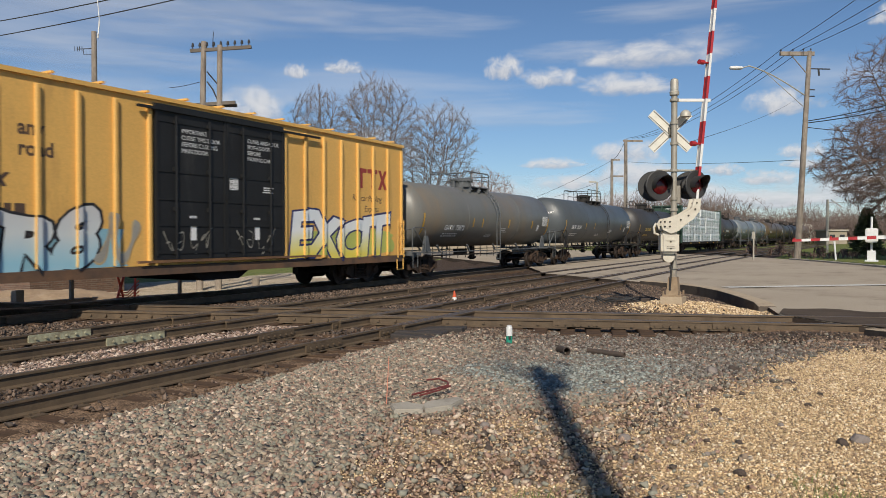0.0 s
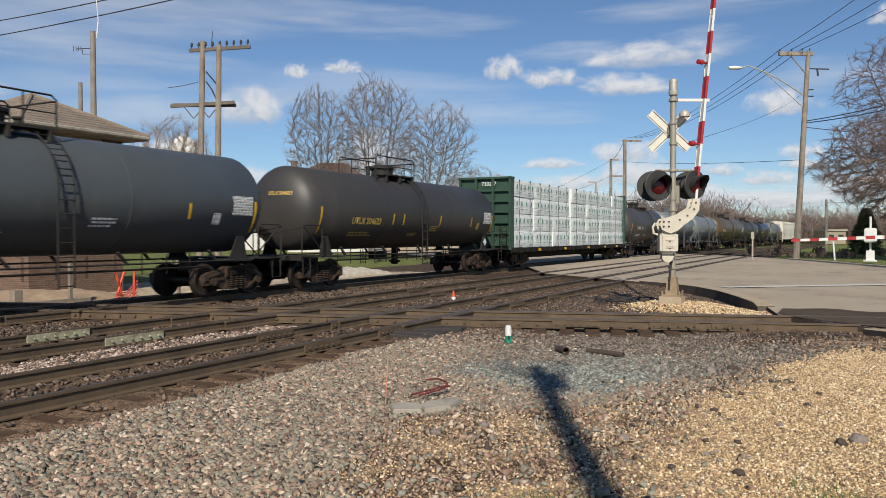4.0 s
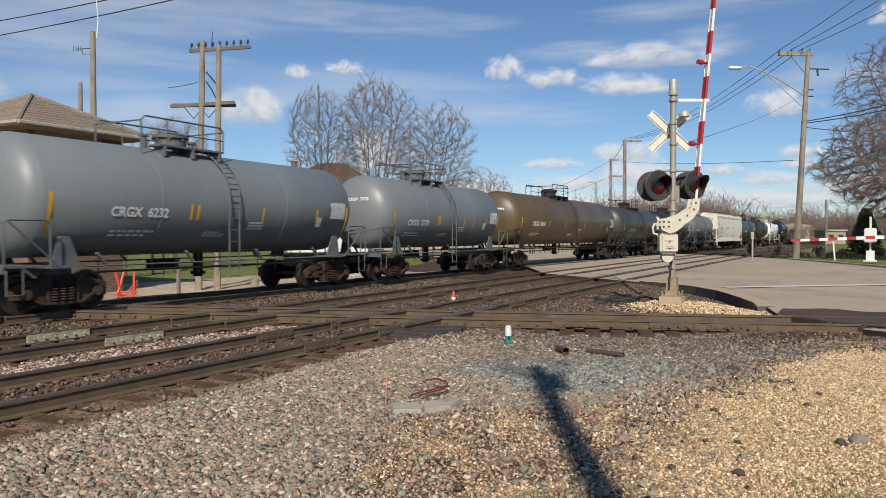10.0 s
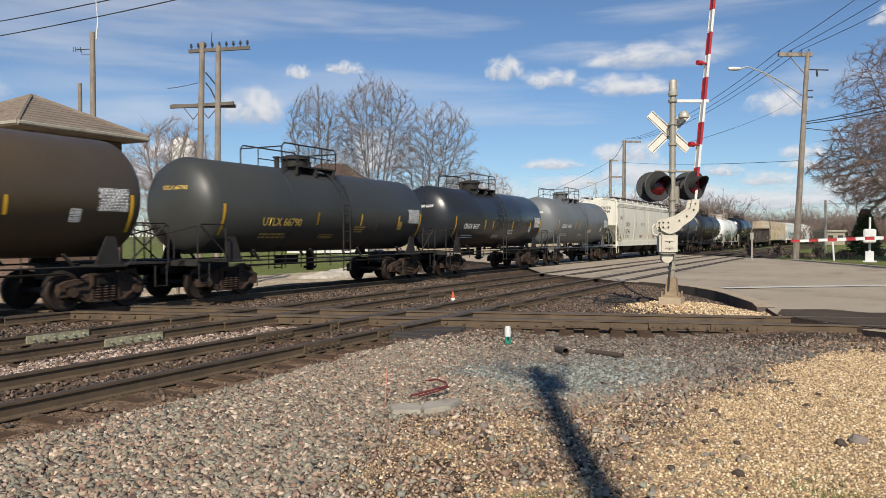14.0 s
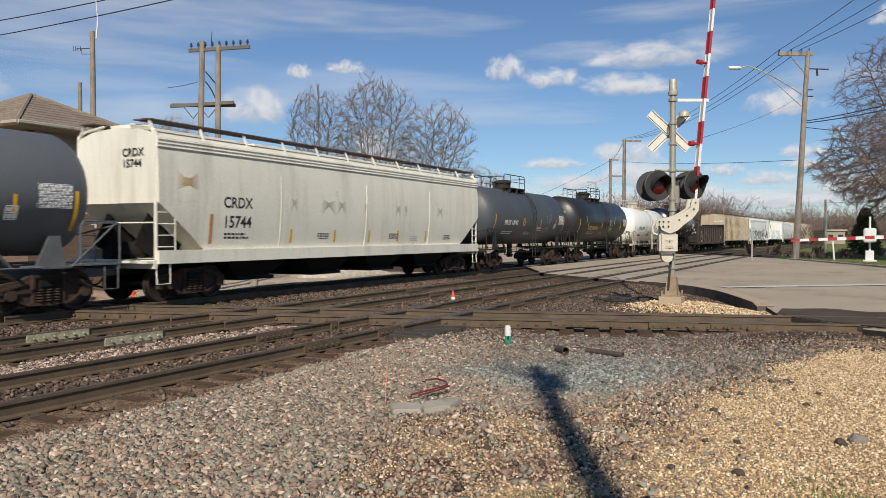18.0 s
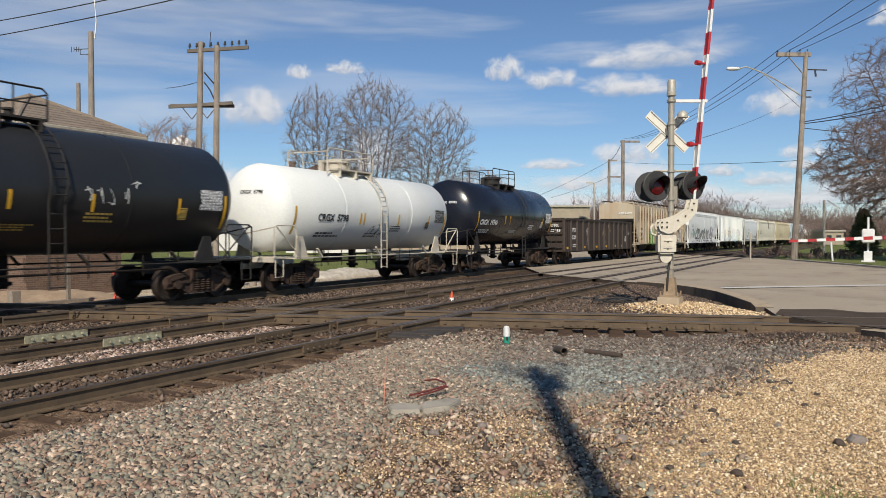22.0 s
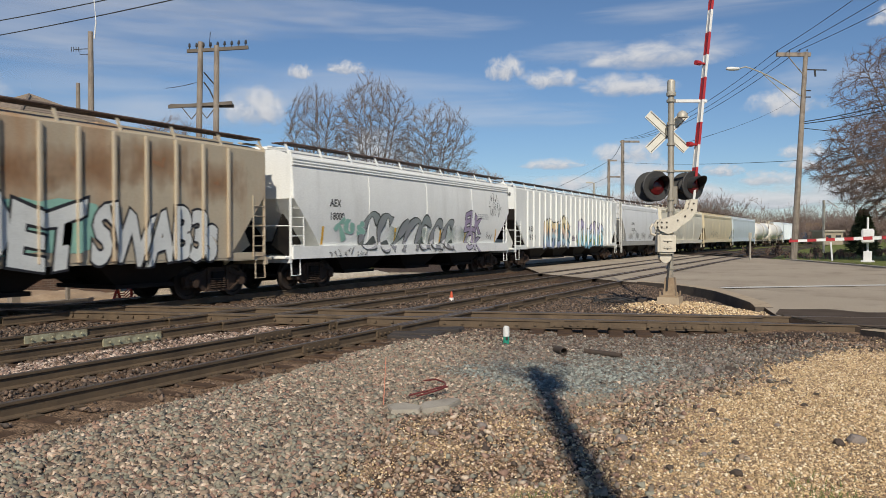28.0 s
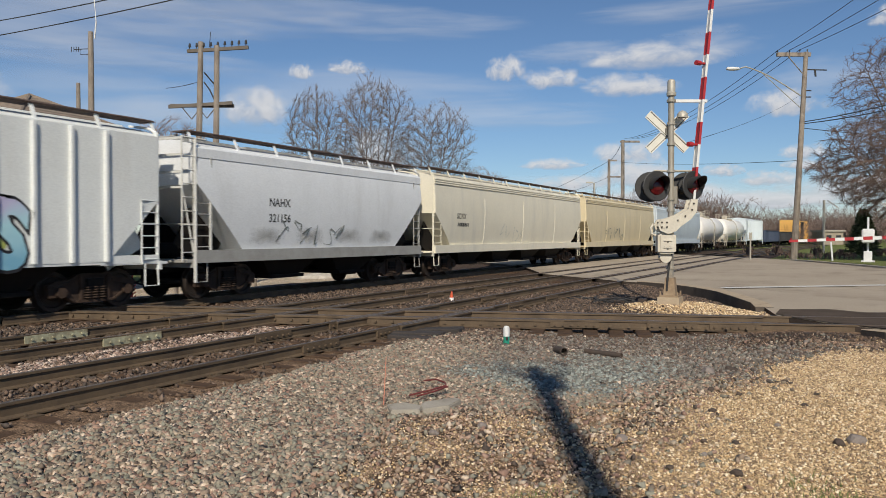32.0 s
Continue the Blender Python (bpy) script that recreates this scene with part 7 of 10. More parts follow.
    add_pipe(bm, [(-0.3, 0, 2.02), (-0.36, 0, 1.92), (-0.34, 0, 1.78), (-0.24, 0, 1.74)], 0.03, 8)
    ob = part("linkage", bm, M_GATEWHITE, s)
    ob.matrix_basis = Matrix.Translation((o.x, o.y, 0)) @ rot
    base = Vector((X, Y, 2.3)) + e * 0.46 + d * 0.1
    arm_parts(s, base, base + Vector((0.50, -0.62, 8.0)).normalized() * 8.2, 0.17, 15, False, (0.20, 0.44, 0.9))
    bm = BM()
    add_pipe(bm, [(X - 0.1, Y - 0.04, 1.3), (X - 0.16, Y + 0.02, 0.9), (X - 0.14, Y + 0.06, 0.4)], 0.025)
    part("cable", bm, M_HOOD, s)
    return s


crossing_signal()


def far_gate():
    s = thing("crossing_gate", "lowered red and white crossing gate with white machine", "crossing gate")
    X, Y = 59.3, -1.25
    bm = BM()
    add_lathe(bm, [(0.0, 0.07), (3.0, 0.07)], "z", 12, (X, Y, 0))
    part("mast", bm, M_ARMWHITE, s)
    bm = BM()
    add_box(bm, X - 0.1, Y, 1.75, 0.5, 0.75, 0.95)
    bmesh.ops.bevel(bm, geom=bm.edges[:], offset=0.06, segments=2, affect="EDGES")
    part("gate_machine", bm, M_ARMWHITE, s)
    bm = BM()
    add_box(bm, X, Y, 0.35, 0.5, 0.5, 0.75)
    add_box(bm, X, Y, 0.05, 0.75, 0.8, 0.1)
    part("foot", bm, M_ARMWHITE, s)
    arm_parts(s, (X - 0.55, Y - 1.35, 1.66), (X - 2.45, Y + 4.7, 1.40), 0.22, 11, True, (0.62, 0.98), math.pi / 2)
    bm = BM()
    add_pipe(bm, [(X - 1.7, Y + 2.2, 1.35), (X - 1.68, Y + 2.1, 0.1)], 0.06)
    part("arm_prop", bm, M_ARMWHITE, s)
    return s


far_gate()


# ---- poles and wires ----
def pole_mesh(bm, x, y, z0, z1, r0, r1, lean=(0, 0)):
    rings = []
    for k in range(9):
        f = k / 8
        c = Vector((x + lean[0] * f, y + lean[1] * f, z0 + (z1 - z0) * f))
        r = r0 + (r1 - r0) * f
        rings.append([bm.verts.new(c + Vector((r * (1 + 0.05 * math.sin(3 * j + k)) * math.cos(j * math.pi / 6), r * math.sin(j * math.pi / 6), 0))) for j in range(12)])
    for A, B in zip(rings[:-1], rings[1:]):
        for j in range(12):
            bm.faces.new((A[j], A[(j + 1) % 12], B[(j + 1) % 12], B[j]))
    bm.faces.new(rings[0])
    bm.faces.new(rings[-1])


def insulator(bm, p):
    add_rod(bm, p, (p[0], p[1], p[2] + 0.1), 0.02, seg=5)
    add_rod(bm, (p[0], p[1], p[2] + 0.1), (p[0], p[1], p[2] + 0.24), 0.06, 0.035, 7)


def wire(a, b, sag, r=0.02, label="thin black overhead wire strung between poles", n=14):
    bm = BM()
    a, b = Vector(a), Vector(b)
    pts = []
    for k in range(n + 1):
        f = k / n
        p = a.lerp(b, f)
        p.z -= sag * 4 * f * (1 - f)
        pts.append(p)
    add_pipe(bm, pts, r, 5)
    return single("overhead_wire", bm, M_HOOD, label, "wire", "overhead wires")


def telegraph_poles():
    t = thing("telegraph_poles", "twin weathered wooden telegraph poles joined by crossarms", "utility pole")
    for x, y, z1, l in ((22.9, 23.07, 9.5, (0.22, -0.08)), (23.25, 22.41, 9.35, (0.16, 0.0))):
        bm = BM()
        pole_mesh(bm, x, y, -0.6, z1, 0.145, 0.105, l)
        part("pole", bm, M_POLE, t)
    for a, b, n in (((22.85, 23.45, 9.12), (24.0, 21.3, 9.28), 9), ((22.48, 24.1, 6.9), (23.68, 21.86, 7.06), 0)):
        a, b = Vector(a), Vector(b)
        bm = BM()
        d = b - a
        add_box(bm, *((a + b) / 2), d.length, 0.11, 0.13, Matrix.Rotation(math.atan2(d.y, d.x), 4, "Z") @ Matrix.Rotation(-math.atan2(d.z, math.hypot(d.x, d.y)), 4, "Y"))
        if n == 0:
            add_box(bm, *((a + b) / 2 + Vector((0.2, 0.1, 0))), d.length, 0.11, 0.13, Matrix.Rotation(math.atan2(d.y, d.x), 4, "Z"))
            for f in (0.36, 0.6):
                p = a.lerp(b, f)
                add_rod(bm, p + Vector((-0.2, 0.4, 0)), p + Vector((0, 0, -0.55)), 0.02, seg=5)
                add_rod(bm, p + Vector((0.2, -0.4, 0)), p + Vector((0, 0, -0.55)), 0.02, seg=5)
        part("crossarm", bm, M_ARMWOOD, t)
        for k in range(n):
            bm = BM()
            insulator(bm, tuple(a.lerp(b, 0.04 + 0.92 * k / (n - 1)) + Vector((0, 0, 0.06))))
            part("insulator", bm, M_HOOD, t)
    bm = BM()
    add_pipe(bm, [(23.2, 22.9, 8.3), (23.35, 22.75, 8.05), (23.5, 22.4, 7.6)], 0.03)
    add_pipe(bm, [(23.2, 22.9, 7.9), (23.3, 22.7, 7.6), (23.42, 22.45, 7.0), (23.4, 22.42, 6.6)], 0.03)
    add_pipe(bm, [(23.3, 22.7, 9.3), (23.32, 22.66, 9.9)], 0.015)
    part("cable_loop", bm, M_HOOD, t)
    return t


telegraph_poles()


def antenna_pole():
    t = thing("antenna_pole", "tall wooden pole with a white whip antenna", "utility pole")
    bm = BM()
    pole_mesh(bm, 24.37, 31.05, -0.8, 11.2, 0.165, 0.115, (0.05, 0.1))
    part("pole", bm, M_POLE, t)
    bm = BM()
    add_rod(bm, (24.55, 31.05, 10.9), (24.6, 31.0, 11.7), 0.035, seg=6)
    add_rod(bm, (24.6, 31.0, 11.7), (24.5, 31.1, 13.6), 0.02, seg=6)
    part("antenna", bm, M_ARMWHITE, t)
    bm = BM()
    add_pipe(bm, [(24.42, 31.2, 10.42), (24.1, 31.9, 10.40)], 0.02)
    add_pipe(bm, [(24.42, 31.2, 10.15), (24.2, 31.6, 10.15), (24.2, 31.6, 10.4)], 0.015)
    for k in range(4):
        add_pipe(bm, [(24.05 + k * 0.05, 32.0 - k * 0.1, 10.3), (24.05 + k * 0.05, 32.0 - k * 0.1, 10.52)], 0.015)
    part("yagi_antenna", bm, M_HOOD, t)
    bm = BM()
    pole_mesh(bm, 24.2, 31.75, -0.8, 8.85, 0.115, 0.09)
    single("short_pole", bm, M_POLE, "short weathered wooden pole beside the tower", "utility pole")


antenna_pole()


def street_pole():
    t = thing("utility_pole", "tall grey wooden utility pole with crossarm and street lamp", "utility pole")
    bm = BM()
    pole_mesh(bm, 65.75, 3.65, -0.3, 16.0, 0.25, 0.165, (0.68, -0.73))
    part("pole", bm, M_POLE, t)
    bm = BM()
    a, b = Vector((65.35, 4.95, 15.75)), Vector((66.6, 2.6, 15.85))
    d = b - a
    add_box(bm, *((a + b) / 2), d.length, 0.16, 0.3, Matrix.Rotation(math.atan2(d.y, d.x), 4, "Z"))
    add_pipe(bm, [a.lerp(b, 0.3), Vector((66.3, 3.05, 14.2))], 0.04)
    part("crossarm", bm, M_POLE, t)
    for f in (0.03, 0.38, 0.68, 0.9):
        bm = BM()
        insulator(bm, tuple(a.lerp(b, f) + Vector((0, 0, 0.14))))
        part("insulator", bm, M_HOOD, t)
    bm = BM()
    c, e = Vector((66.2, 3.25, 12.6)), Vector((63.95, 7.6, 14.62))
    pts = [c.lerp(e, f) + Vector((0, 0, 0.55 * math.sin(f * math.pi * 0.75))) for f in np.linspace(0, 1, 9)]
    pts[-1] = Vector((63.95, 7.6, 14.68))
    add_pipe(bm, pts, 0.05)
    add_pipe(bm, [Vector((66.15, 3.3, 11.7)), pts[5]], 0.03)
    part("lamp_arm", bm, M_GALV, t)
    bm = BM()
    add_lathe(bm, [(-0.45, 0.06), (-0.4, 0.16), (0.0, 0.22), (0.5, 0.17), (0.62, 0.05)], "x", 14)
    for v in bm.verts:
        v.co.z *= 0.7
    ob = part("lamp_head", bm, M_ARMWHITE, t, "pale street lamp head", True)
    ob.matrix_basis = Matrix.Translation((63.75, 8.0, 14.7)) @ Matrix.Rotation(math.atan2(-4.2, 2.2), 4, "Z")
    for pts, r in ((((66.35, 3.05, 14.65), (67.15, 1.5, 14.6)), 0.05), (((66.75, 2.3, 14.6), (66.78, 2.25, 14.1)), 0.07), (((66.25, 3.0, 13.0), (66.5, 2.55, 13.0)), 0.05), (((66.25, 3.0, 12.5), (66.5, 2.55, 12.5)), 0.05)):
        bm = BM()
        add_pipe(bm, pts, r)
        part("side_bracket", bm, M_HOOD, t)
    return a, b


PA, PB = street_pole()


def distant_pole(x, y, top, w, name_label, arms):
    t = thing("utility_pole", name_label, "utility pole")
    bm = BM()
    pole_mesh(bm, x, y, -0.2, top, 0.35, 0.26)
    part("pole", bm, M_POLE, t)
    for z, l in arms:
        bm = BM()
        add_box(bm, x + l * 0.18, y - l * 0.32, z, l, 0.2, 0.3, Matrix.Rotation(math.atan2(-0.88, 0.47), 4, "Z"))
        part("crossarm", bm, M_POLE, t)


distant_pole(119.5, 30.9, 16.6, 1, "distant wooden utility pole with one long crossarm", ((16.4, 3.0),))
distant_pole(150.0, 41.5, 16.8, 1, "distant wooden utility pole with two short crossarms", ((16.6, 1.8), (13.4, 2.6)))
bm = BM()
pole_mesh(bm, 117.4, 34.8, 0, 10.0, 0.16, 0.12)
add_box(bm, 117.0, 35.4, 10.05, 1.1, 0.35, 0.22, Matrix.Rotation(2.0, 4, "Z"))
single("street_lamp", bm, M_GALV, "distant grey street lamp on a post", "street lamp")
for k, f in enumerate((0.03, 0.38, 0.68)):
    p = PA.lerp(PB, f) + Vector((0, 0, 0.35))
    wire(p, (119.6 + 0.4 * k, 30.8 - 0.8 * k, 16.8), 1.3, 0.024)
    wire(p, (26 + 3 * k, -9.5 - 1.5 * k, 15.8), 0.5, 0.022)
for z, dz in ((10.6, 0.4), (10.45, -0.3)):
    wire((66.3, 3.0, z), (36, -14, 10.8 + dz), 0.8, 0.036)
wire((66.3, 3.0, 10.1), (75, -9, 9.6), 0.2, 0.03)
wire((66.1, 3.2, 7.6), (119.5, 31.0, 13.2), 0.3, 0.022)
wire((119.5, 31, 16.4), (150, 41.5, 16.6), 0.6, 0.04)
wire((150, 41.5, 16.5), (143.3, 54.5, 9.4), 0.3, 0.03)
wire((150, 41.5, 13.4), (146.0, 52.0, 9.4), 0.3, 0.03)
wire((66.2, 3.3, 12.7), (19.3, 3.75, 3.9), 0.3, 0.007)
# wires that pass high over the tracks
bm = BM()
pole_mesh(bm, 27.9, 51.8, -0.6, 15.0, 0.18, 0.13)
single("utility_pole", bm, M_POLE, "wooden pole that carries two wires across the tracks", "utility pole")
wire((27.9, 51.7, 14.4), (25.7, 24.2, 13.2), 0.22, 0.03)
wire((27.8, 51.7, 13.4), (26.8, 22.4, 13.1), 0.22, 0.03)
wire((23.1, 23.2, 7.9), (21.9, 23.6, 7.5), 0.03, 0.012)
bm = BM()
pole_mesh(bm, -8.2, -5.14, -0.4, 15.6, 0.2, 0.145)
add_lathe(bm, [(14.5, 0.1), (14.55, 0.2), (15.1, 0.2), (15.15, 0.1)], "z", 14, (-8.14, -5.26, 0))
for s in (-1, 1):
    add_pipe(bm, [(-8.2, -5.14, 14.9), (-8.2 + s * 0.16, -5.14 - s * 0.32, 15.3), (-8.2 + s * 0.2, -5.14 - s * 0.4, 16.1)], 0.055)
single("roadside_pole", bm, M_POLE, "tall wooden utility pole with a forked top", "utility pole")


# ---- interlocking tower ----
def brick_material():
    m = surface("brown_brick", (0.30, 0.165, 0.10), (0.20, 0.11, 0.07), 0.9, 0, 1.5, 40, 0.3)
    nt = m.node_tree
    b = nd(nt, "ShaderNodeTexBrick", Scale=1.0)
    b.inputs["Color1"].default_value, b.inputs["Color2"].default_value, b.inputs["Mortar"].default_value = rgb((0.17, 0.10, 0.068)), rgb((0.11, 0.068, 0.05)), rgb((0.17, 0.14, 0.115))
    b.inputs["Brick Width"].default_value, b.inputs["Row Height"].default_value, b.inputs["Mortar Size"].default_value = 0.22, 0.075, 0.008
    tc = nd(nt, "ShaderNodeTexCoord")
    sp = nd(nt, "ShaderNodeSeparateXYZ")
    ad = nd(nt, "ShaderNodeMath")
    cb = nd(nt, "ShaderNodeCombineXYZ")
    nt.links.new(tc.outputs["Object"], sp.inputs[0])
    nt.links.new(sp.outputs[0], ad.inputs[0])
    nt.links.new(sp.outputs[1], ad.inputs[1])
    nt.links.new(ad.outputs[0], cb.inputs[0])
    nt.links.new(sp.outputs[2], cb.inputs[1])
    nt.links.new(cb.outputs[0], b.inputs["Vector"])
    nt.links.new(b.outputs["Color"], nt.nodes["Principled BSDF"].inputs["Base Color"])
    bp = nd(nt, "ShaderNodeBump", Strength=0.6, Distance=0.012)
    bp.invert = True
    nt.links.new(b.outputs["Fac"], bp.inputs["Height"])
    nt.links.new(bp.outputs[0], nt.nodes["Principled BSDF"].inputs["Normal"])
    return m


M_BRICK = brick_material()
M_PANEL = surface("beige_board", (0.34, 0.29, 0.215), (0.27, 0.23, 0.17), 0.8, 0, 1.5, 30, 0.1, stain=(0.25, 0.2, 0.15), stain_at=0.58, stain_scale=1.5, streak=0.6)
M_SHINGLE = surface("brown_shingle", (0.27, 0.215, 0.165), (0.17, 0.135, 0.105), 0.9, 0, 1.2, 9.0, 0.3, stain=(0.13, 0.10, 0.08), stain_at=0.55, stain_scale=2.0)
M_GLASS = bpy.data.materials.new("window_glass")
M_GLASS.use_nodes = True
_g = M_GLASS.node_tree.nodes["Principled BSDF"]
_g.inputs["Base Color"].default_value, _g.inputs["Roughness"].default_value = (0.035, 0.04, 0.045, 1), 0.06
M_TRIM = surface("tan_window_trim", (0.30, 0.25, 0.18), (0.22, 0.18, 0.13), 0.8, 0, 3, 40, 0.1)


def tower():
    t = thing("interlocking_tower", "brown brick railway tower with hip roof and window air conditioner", "building")
    x0, x1, y0, y1, zt = 17.1, 21.05, 25.2, 29.7, 5.5
    bm = BM()
    wx0, wx1, wz0, wz1 = 17.4, 20.15, 3.45, 5.46
    # front wall round the window bay
    add_box(bm, (x0 + x1) / 2, y0 + 0.15, (wz0 - 0.6) / 2, x1 - x0, 0.3, wz0 + 0.6)
    add_box(bm, (x0 + wx0) / 2, y0 + 0.15, (wz0 + zt) / 2, wx0 - x0, 0.3, zt - wz0)
    add_box(bm, (wx1 + x1) / 2, y0 + 0.15, (wz0 + zt) / 2, x1 - wx1, 0.3, zt - wz0)
    part("front_wall", bm, M_BRICK, t)
    for n, (cx, cy, sx, sy) in (("side_wall", (x0 + 0.15, (y0 + y1) / 2 + 0.15, 0.3, y1 - y0 - 0.3)), ("side_wall", (x1 - 0.15, (y0 + y1) / 2 + 0.15, 0.3, y1 - y0 - 0.3)), ("rear_wall", ((x0 + x1) / 2, y1 + 0.15, x1 - x0, 0.3))):
        bm = BM()
        add_box(bm, cx, cy, (zt - 0.6) / 2, sx, sy, zt + 0.6)
        part(n, bm, M_BRICK, t)
    bm = BM()
    add_box(bm, (wx0 + wx1) / 2, y0 + 0.1, (4.64 + zt) / 2, wx1 - wx0, 0.12, zt - 4.64)
    part("board_panel", bm, M_PANEL, t, "plain beige board above the windows")
    n = 3
    for k in range(n):
        a, b = wx0 + (wx1 - wx0) * k / n, wx0 + (wx1 - wx0) * (k + 1) / n
        bm = BM()
        for x in (a + 0.035, b - 0.035):
            add_box(bm, x, y0 + 0.1, (wz0 + 4.64) / 2, 0.07, 0.12, 4.64 - wz0)
        for z in (wz0 + 0.035, 4.6):
            add_box(bm, (a + b) / 2, y0 + 0.1, z, b - a, 0.12, 0.07)
        w = part("window", bm, M_TRIM, t)
        bm = BM()
        add_box(bm, (a + b) / 2, y0 + 0.14, (wz0 + 4.64) / 2, b - a - 0.12, 0.02, 4.64 - wz0 - 0.12)
        part("pane", bm, M_GLASS, w)
    bm = BM()
    add_box(bm, (wx0 + wx1) / 2, y0 - 0.04, wz0 - 0.04, wx1 - wx0 + 0.1, 0.16, 0.09)
    part("window_sill", bm, M_TRIM, t)
    # air conditioner
    bm = BM()
    add_box(bm, 18.95, y0 - 0.22, 3.93, 0.78, 0.55, 0.46)
    bmesh.ops.bevel(bm, geom=bm.edges[:], offset=0.02, segments=1, affect="EDGES")
    ac = part("air_conditioner", bm, M_ARMWHITE, t, "white window air conditioner")
    bm = BM()
    add_box(bm, 18.95, y0 - 0.505, 3.93, 0.68, 0.02, 0.37)
    part("grille", bm, M_GRATE, ac)
    bm = BM()
    for k in range(9):
        add_box(bm, 18.95, y0 - 0.52, 3.79 + k * 0.035, 0.66, 0.008, 0.008)
    add_box(bm, 18.72, y0 - 0.52, 3.93, 0.02, 0.012, 0.37)
    part("louvre", bm, M_ARMWHITE, ac)
    # hip roof with thickness, gutter, soffit and rows of shingles
    ex0, ex1, ey0, ey1, ze = x0 - 0.95, x1 + 0.46, y0 - 0.95, y1 + 1.25, 5.56
    apex = Vector(((ex0 + ex1) / 2 - 0.05, (ey0 + ey1) / 2 - 0.2, 7.02))
    bm = BM()
    c = [Vector((ex0, ey0, ze)), Vector((ex1, ey0, ze)), Vector((ex1, ey1, ze)), Vector((ex0, ey1, ze))]
    lo = [bm.verts.new(p - Vector((0, 0, 0.16))) for p in c]
    hi = [bm.verts.new(p) for p in c]
    ap = bm.verts.new(apex)
    for j in range(4):
        bm.faces.new((lo[j], lo[(j + 1) % 4], hi[(j + 1) % 4], hi[j]))
        bm.faces.new((hi[j], hi[(j + 1) % 4], ap))
    bm.faces.new(lo[::-1])
    roof = part("roof", bm, M_SHINGLE, t)
    rows = 11
    for j in range(4):
        for k in range(rows):
            f, g = k / rows, (k + 1) / rows
            a, b = c[j].lerp(apex, f), c[(j + 1) % 4].lerp(apex, f)
            d, e = c[j].lerp(apex, g), c[(j + 1) % 4].lerp(apex, g)
            up = Vector((0, 0, 0.03))
            bm = BM()
            bm.faces.new([bm.verts.new(p) for p in (a + up, b + up, e + up * 0.2, d + up * 0.2)])
            bm.faces.new([bm.verts.new(p) for p in (a, b, b + up, a + up)])
            part("shingle_course", bm, M_SHINGLE, roof)
    for j in range(4):
        bm = BM()
        add_rod(bm, c[j] + Vector((0, 0, 0.02)), apex + Vector((0, 0, 0.03)), 0.07, seg=6)
        part("hip_cap", bm, M_SHINGLE, roof)
    bm = BM()
    for j in range(4):
        p, q = c[j], c[(j + 1) % 4]
        add_rod(bm, p + Vector((0, 0, -0.06)), q + Vector((0, 0, -0.06)), 0.075, seg=6)
    part("gutter", bm, M_CONC, roof, "pale metal gutter")
    bm = BM()
    add_box(bm, 17.2, y0 - 0.2, 4.75, 0.16, 0.3, 0.16)
    part("wall_lamp", bm, M_HOOD, t)


tower()


# ---- house, water tower and far buildings ----
M_SIDING = surface("white_siding", (0.66, 0.65, 0.62), (0.56, 0.55, 0.52), 0.7, 0, 0.5, 20, 0.1)
M_ROOFDARK = surface("dark_brown_roof", (0.115, 0.066, 0.05), (0.08, 0.047, 0.037), 0.9, 0, 0.6, 10, 0.2)


def house():
    t = thing("house", "white two-storey house with brown hip roof and brick chimney", "house")
    m = Matrix.Translation((70.85, 51.05, 0.35)) @ Matrix.Rotation(math.atan2(-7.8, 4.07), 4, "Z")
    bm = BM()
    add_box(bm, 0, 0, 3.4, 8.6, 7.5, 7.6)
    part("wall", bm, M_SIDING, t).matrix_basis = m
    bm = BM()
    c = [(-5.0, -4.5, 7.1), (5.0, -4.5, 7.1), (5.0, 4.5, 7.1), (-5.0, 4.5, 7.1)]
    lo = [bm.verts.new((a, b, z - 0.25)) for a, b, z in c]
    hi = [bm.verts.new(p) for p in c]
    r0, r1 = bm.verts.new((-1.3, 0, 9.5)), bm.verts.new((1.3, 0, 9.5))
    for j in range(4):
        bm.faces.new((lo[j], lo[(j + 1) % 4], hi[(j + 1) % 4], hi[j]))
    bm.faces.new((hi[0], hi[1], r1, r0))
    bm.faces.new((hi[1], hi[2], r1))
    bm.faces.new((hi[2], hi[3], r0, r1))
    bm.faces.new((hi[3], hi[0], r0))
    bm.faces.new(lo[::-1])
    part("roof", bm, M_ROOFDARK, t).matrix_basis = m
    bm = BM()
    add_box(bm, -3.9, -2.0, 7.9, 0.6, 0.6, 3.0)
    add_box(bm, -3.9, -2.0, 9.4, 0.75, 0.75, 0.2)
    part("chimney", bm, M_BRICK, t).matrix_basis = m
    for x in (-2.4, -1.1, 2.2):
        bm = BM()
        add_box(bm, x, -3.78, 5.2, 1.1, 0.08, 1.9)
        w = part("window", bm, M_ROOFDARK, t)
        w.matrix_basis = m
        bm = BM()
        add_box(bm, x, -3.83, 5.2, 0.85, 0.03, 1.6)
        part("pane", bm, surface("pinkish_blind", (0.5, 0.36, 0.34), (0.4, 0.28, 0.27), 0.3, 0, 1, 10, 0), w)


house()


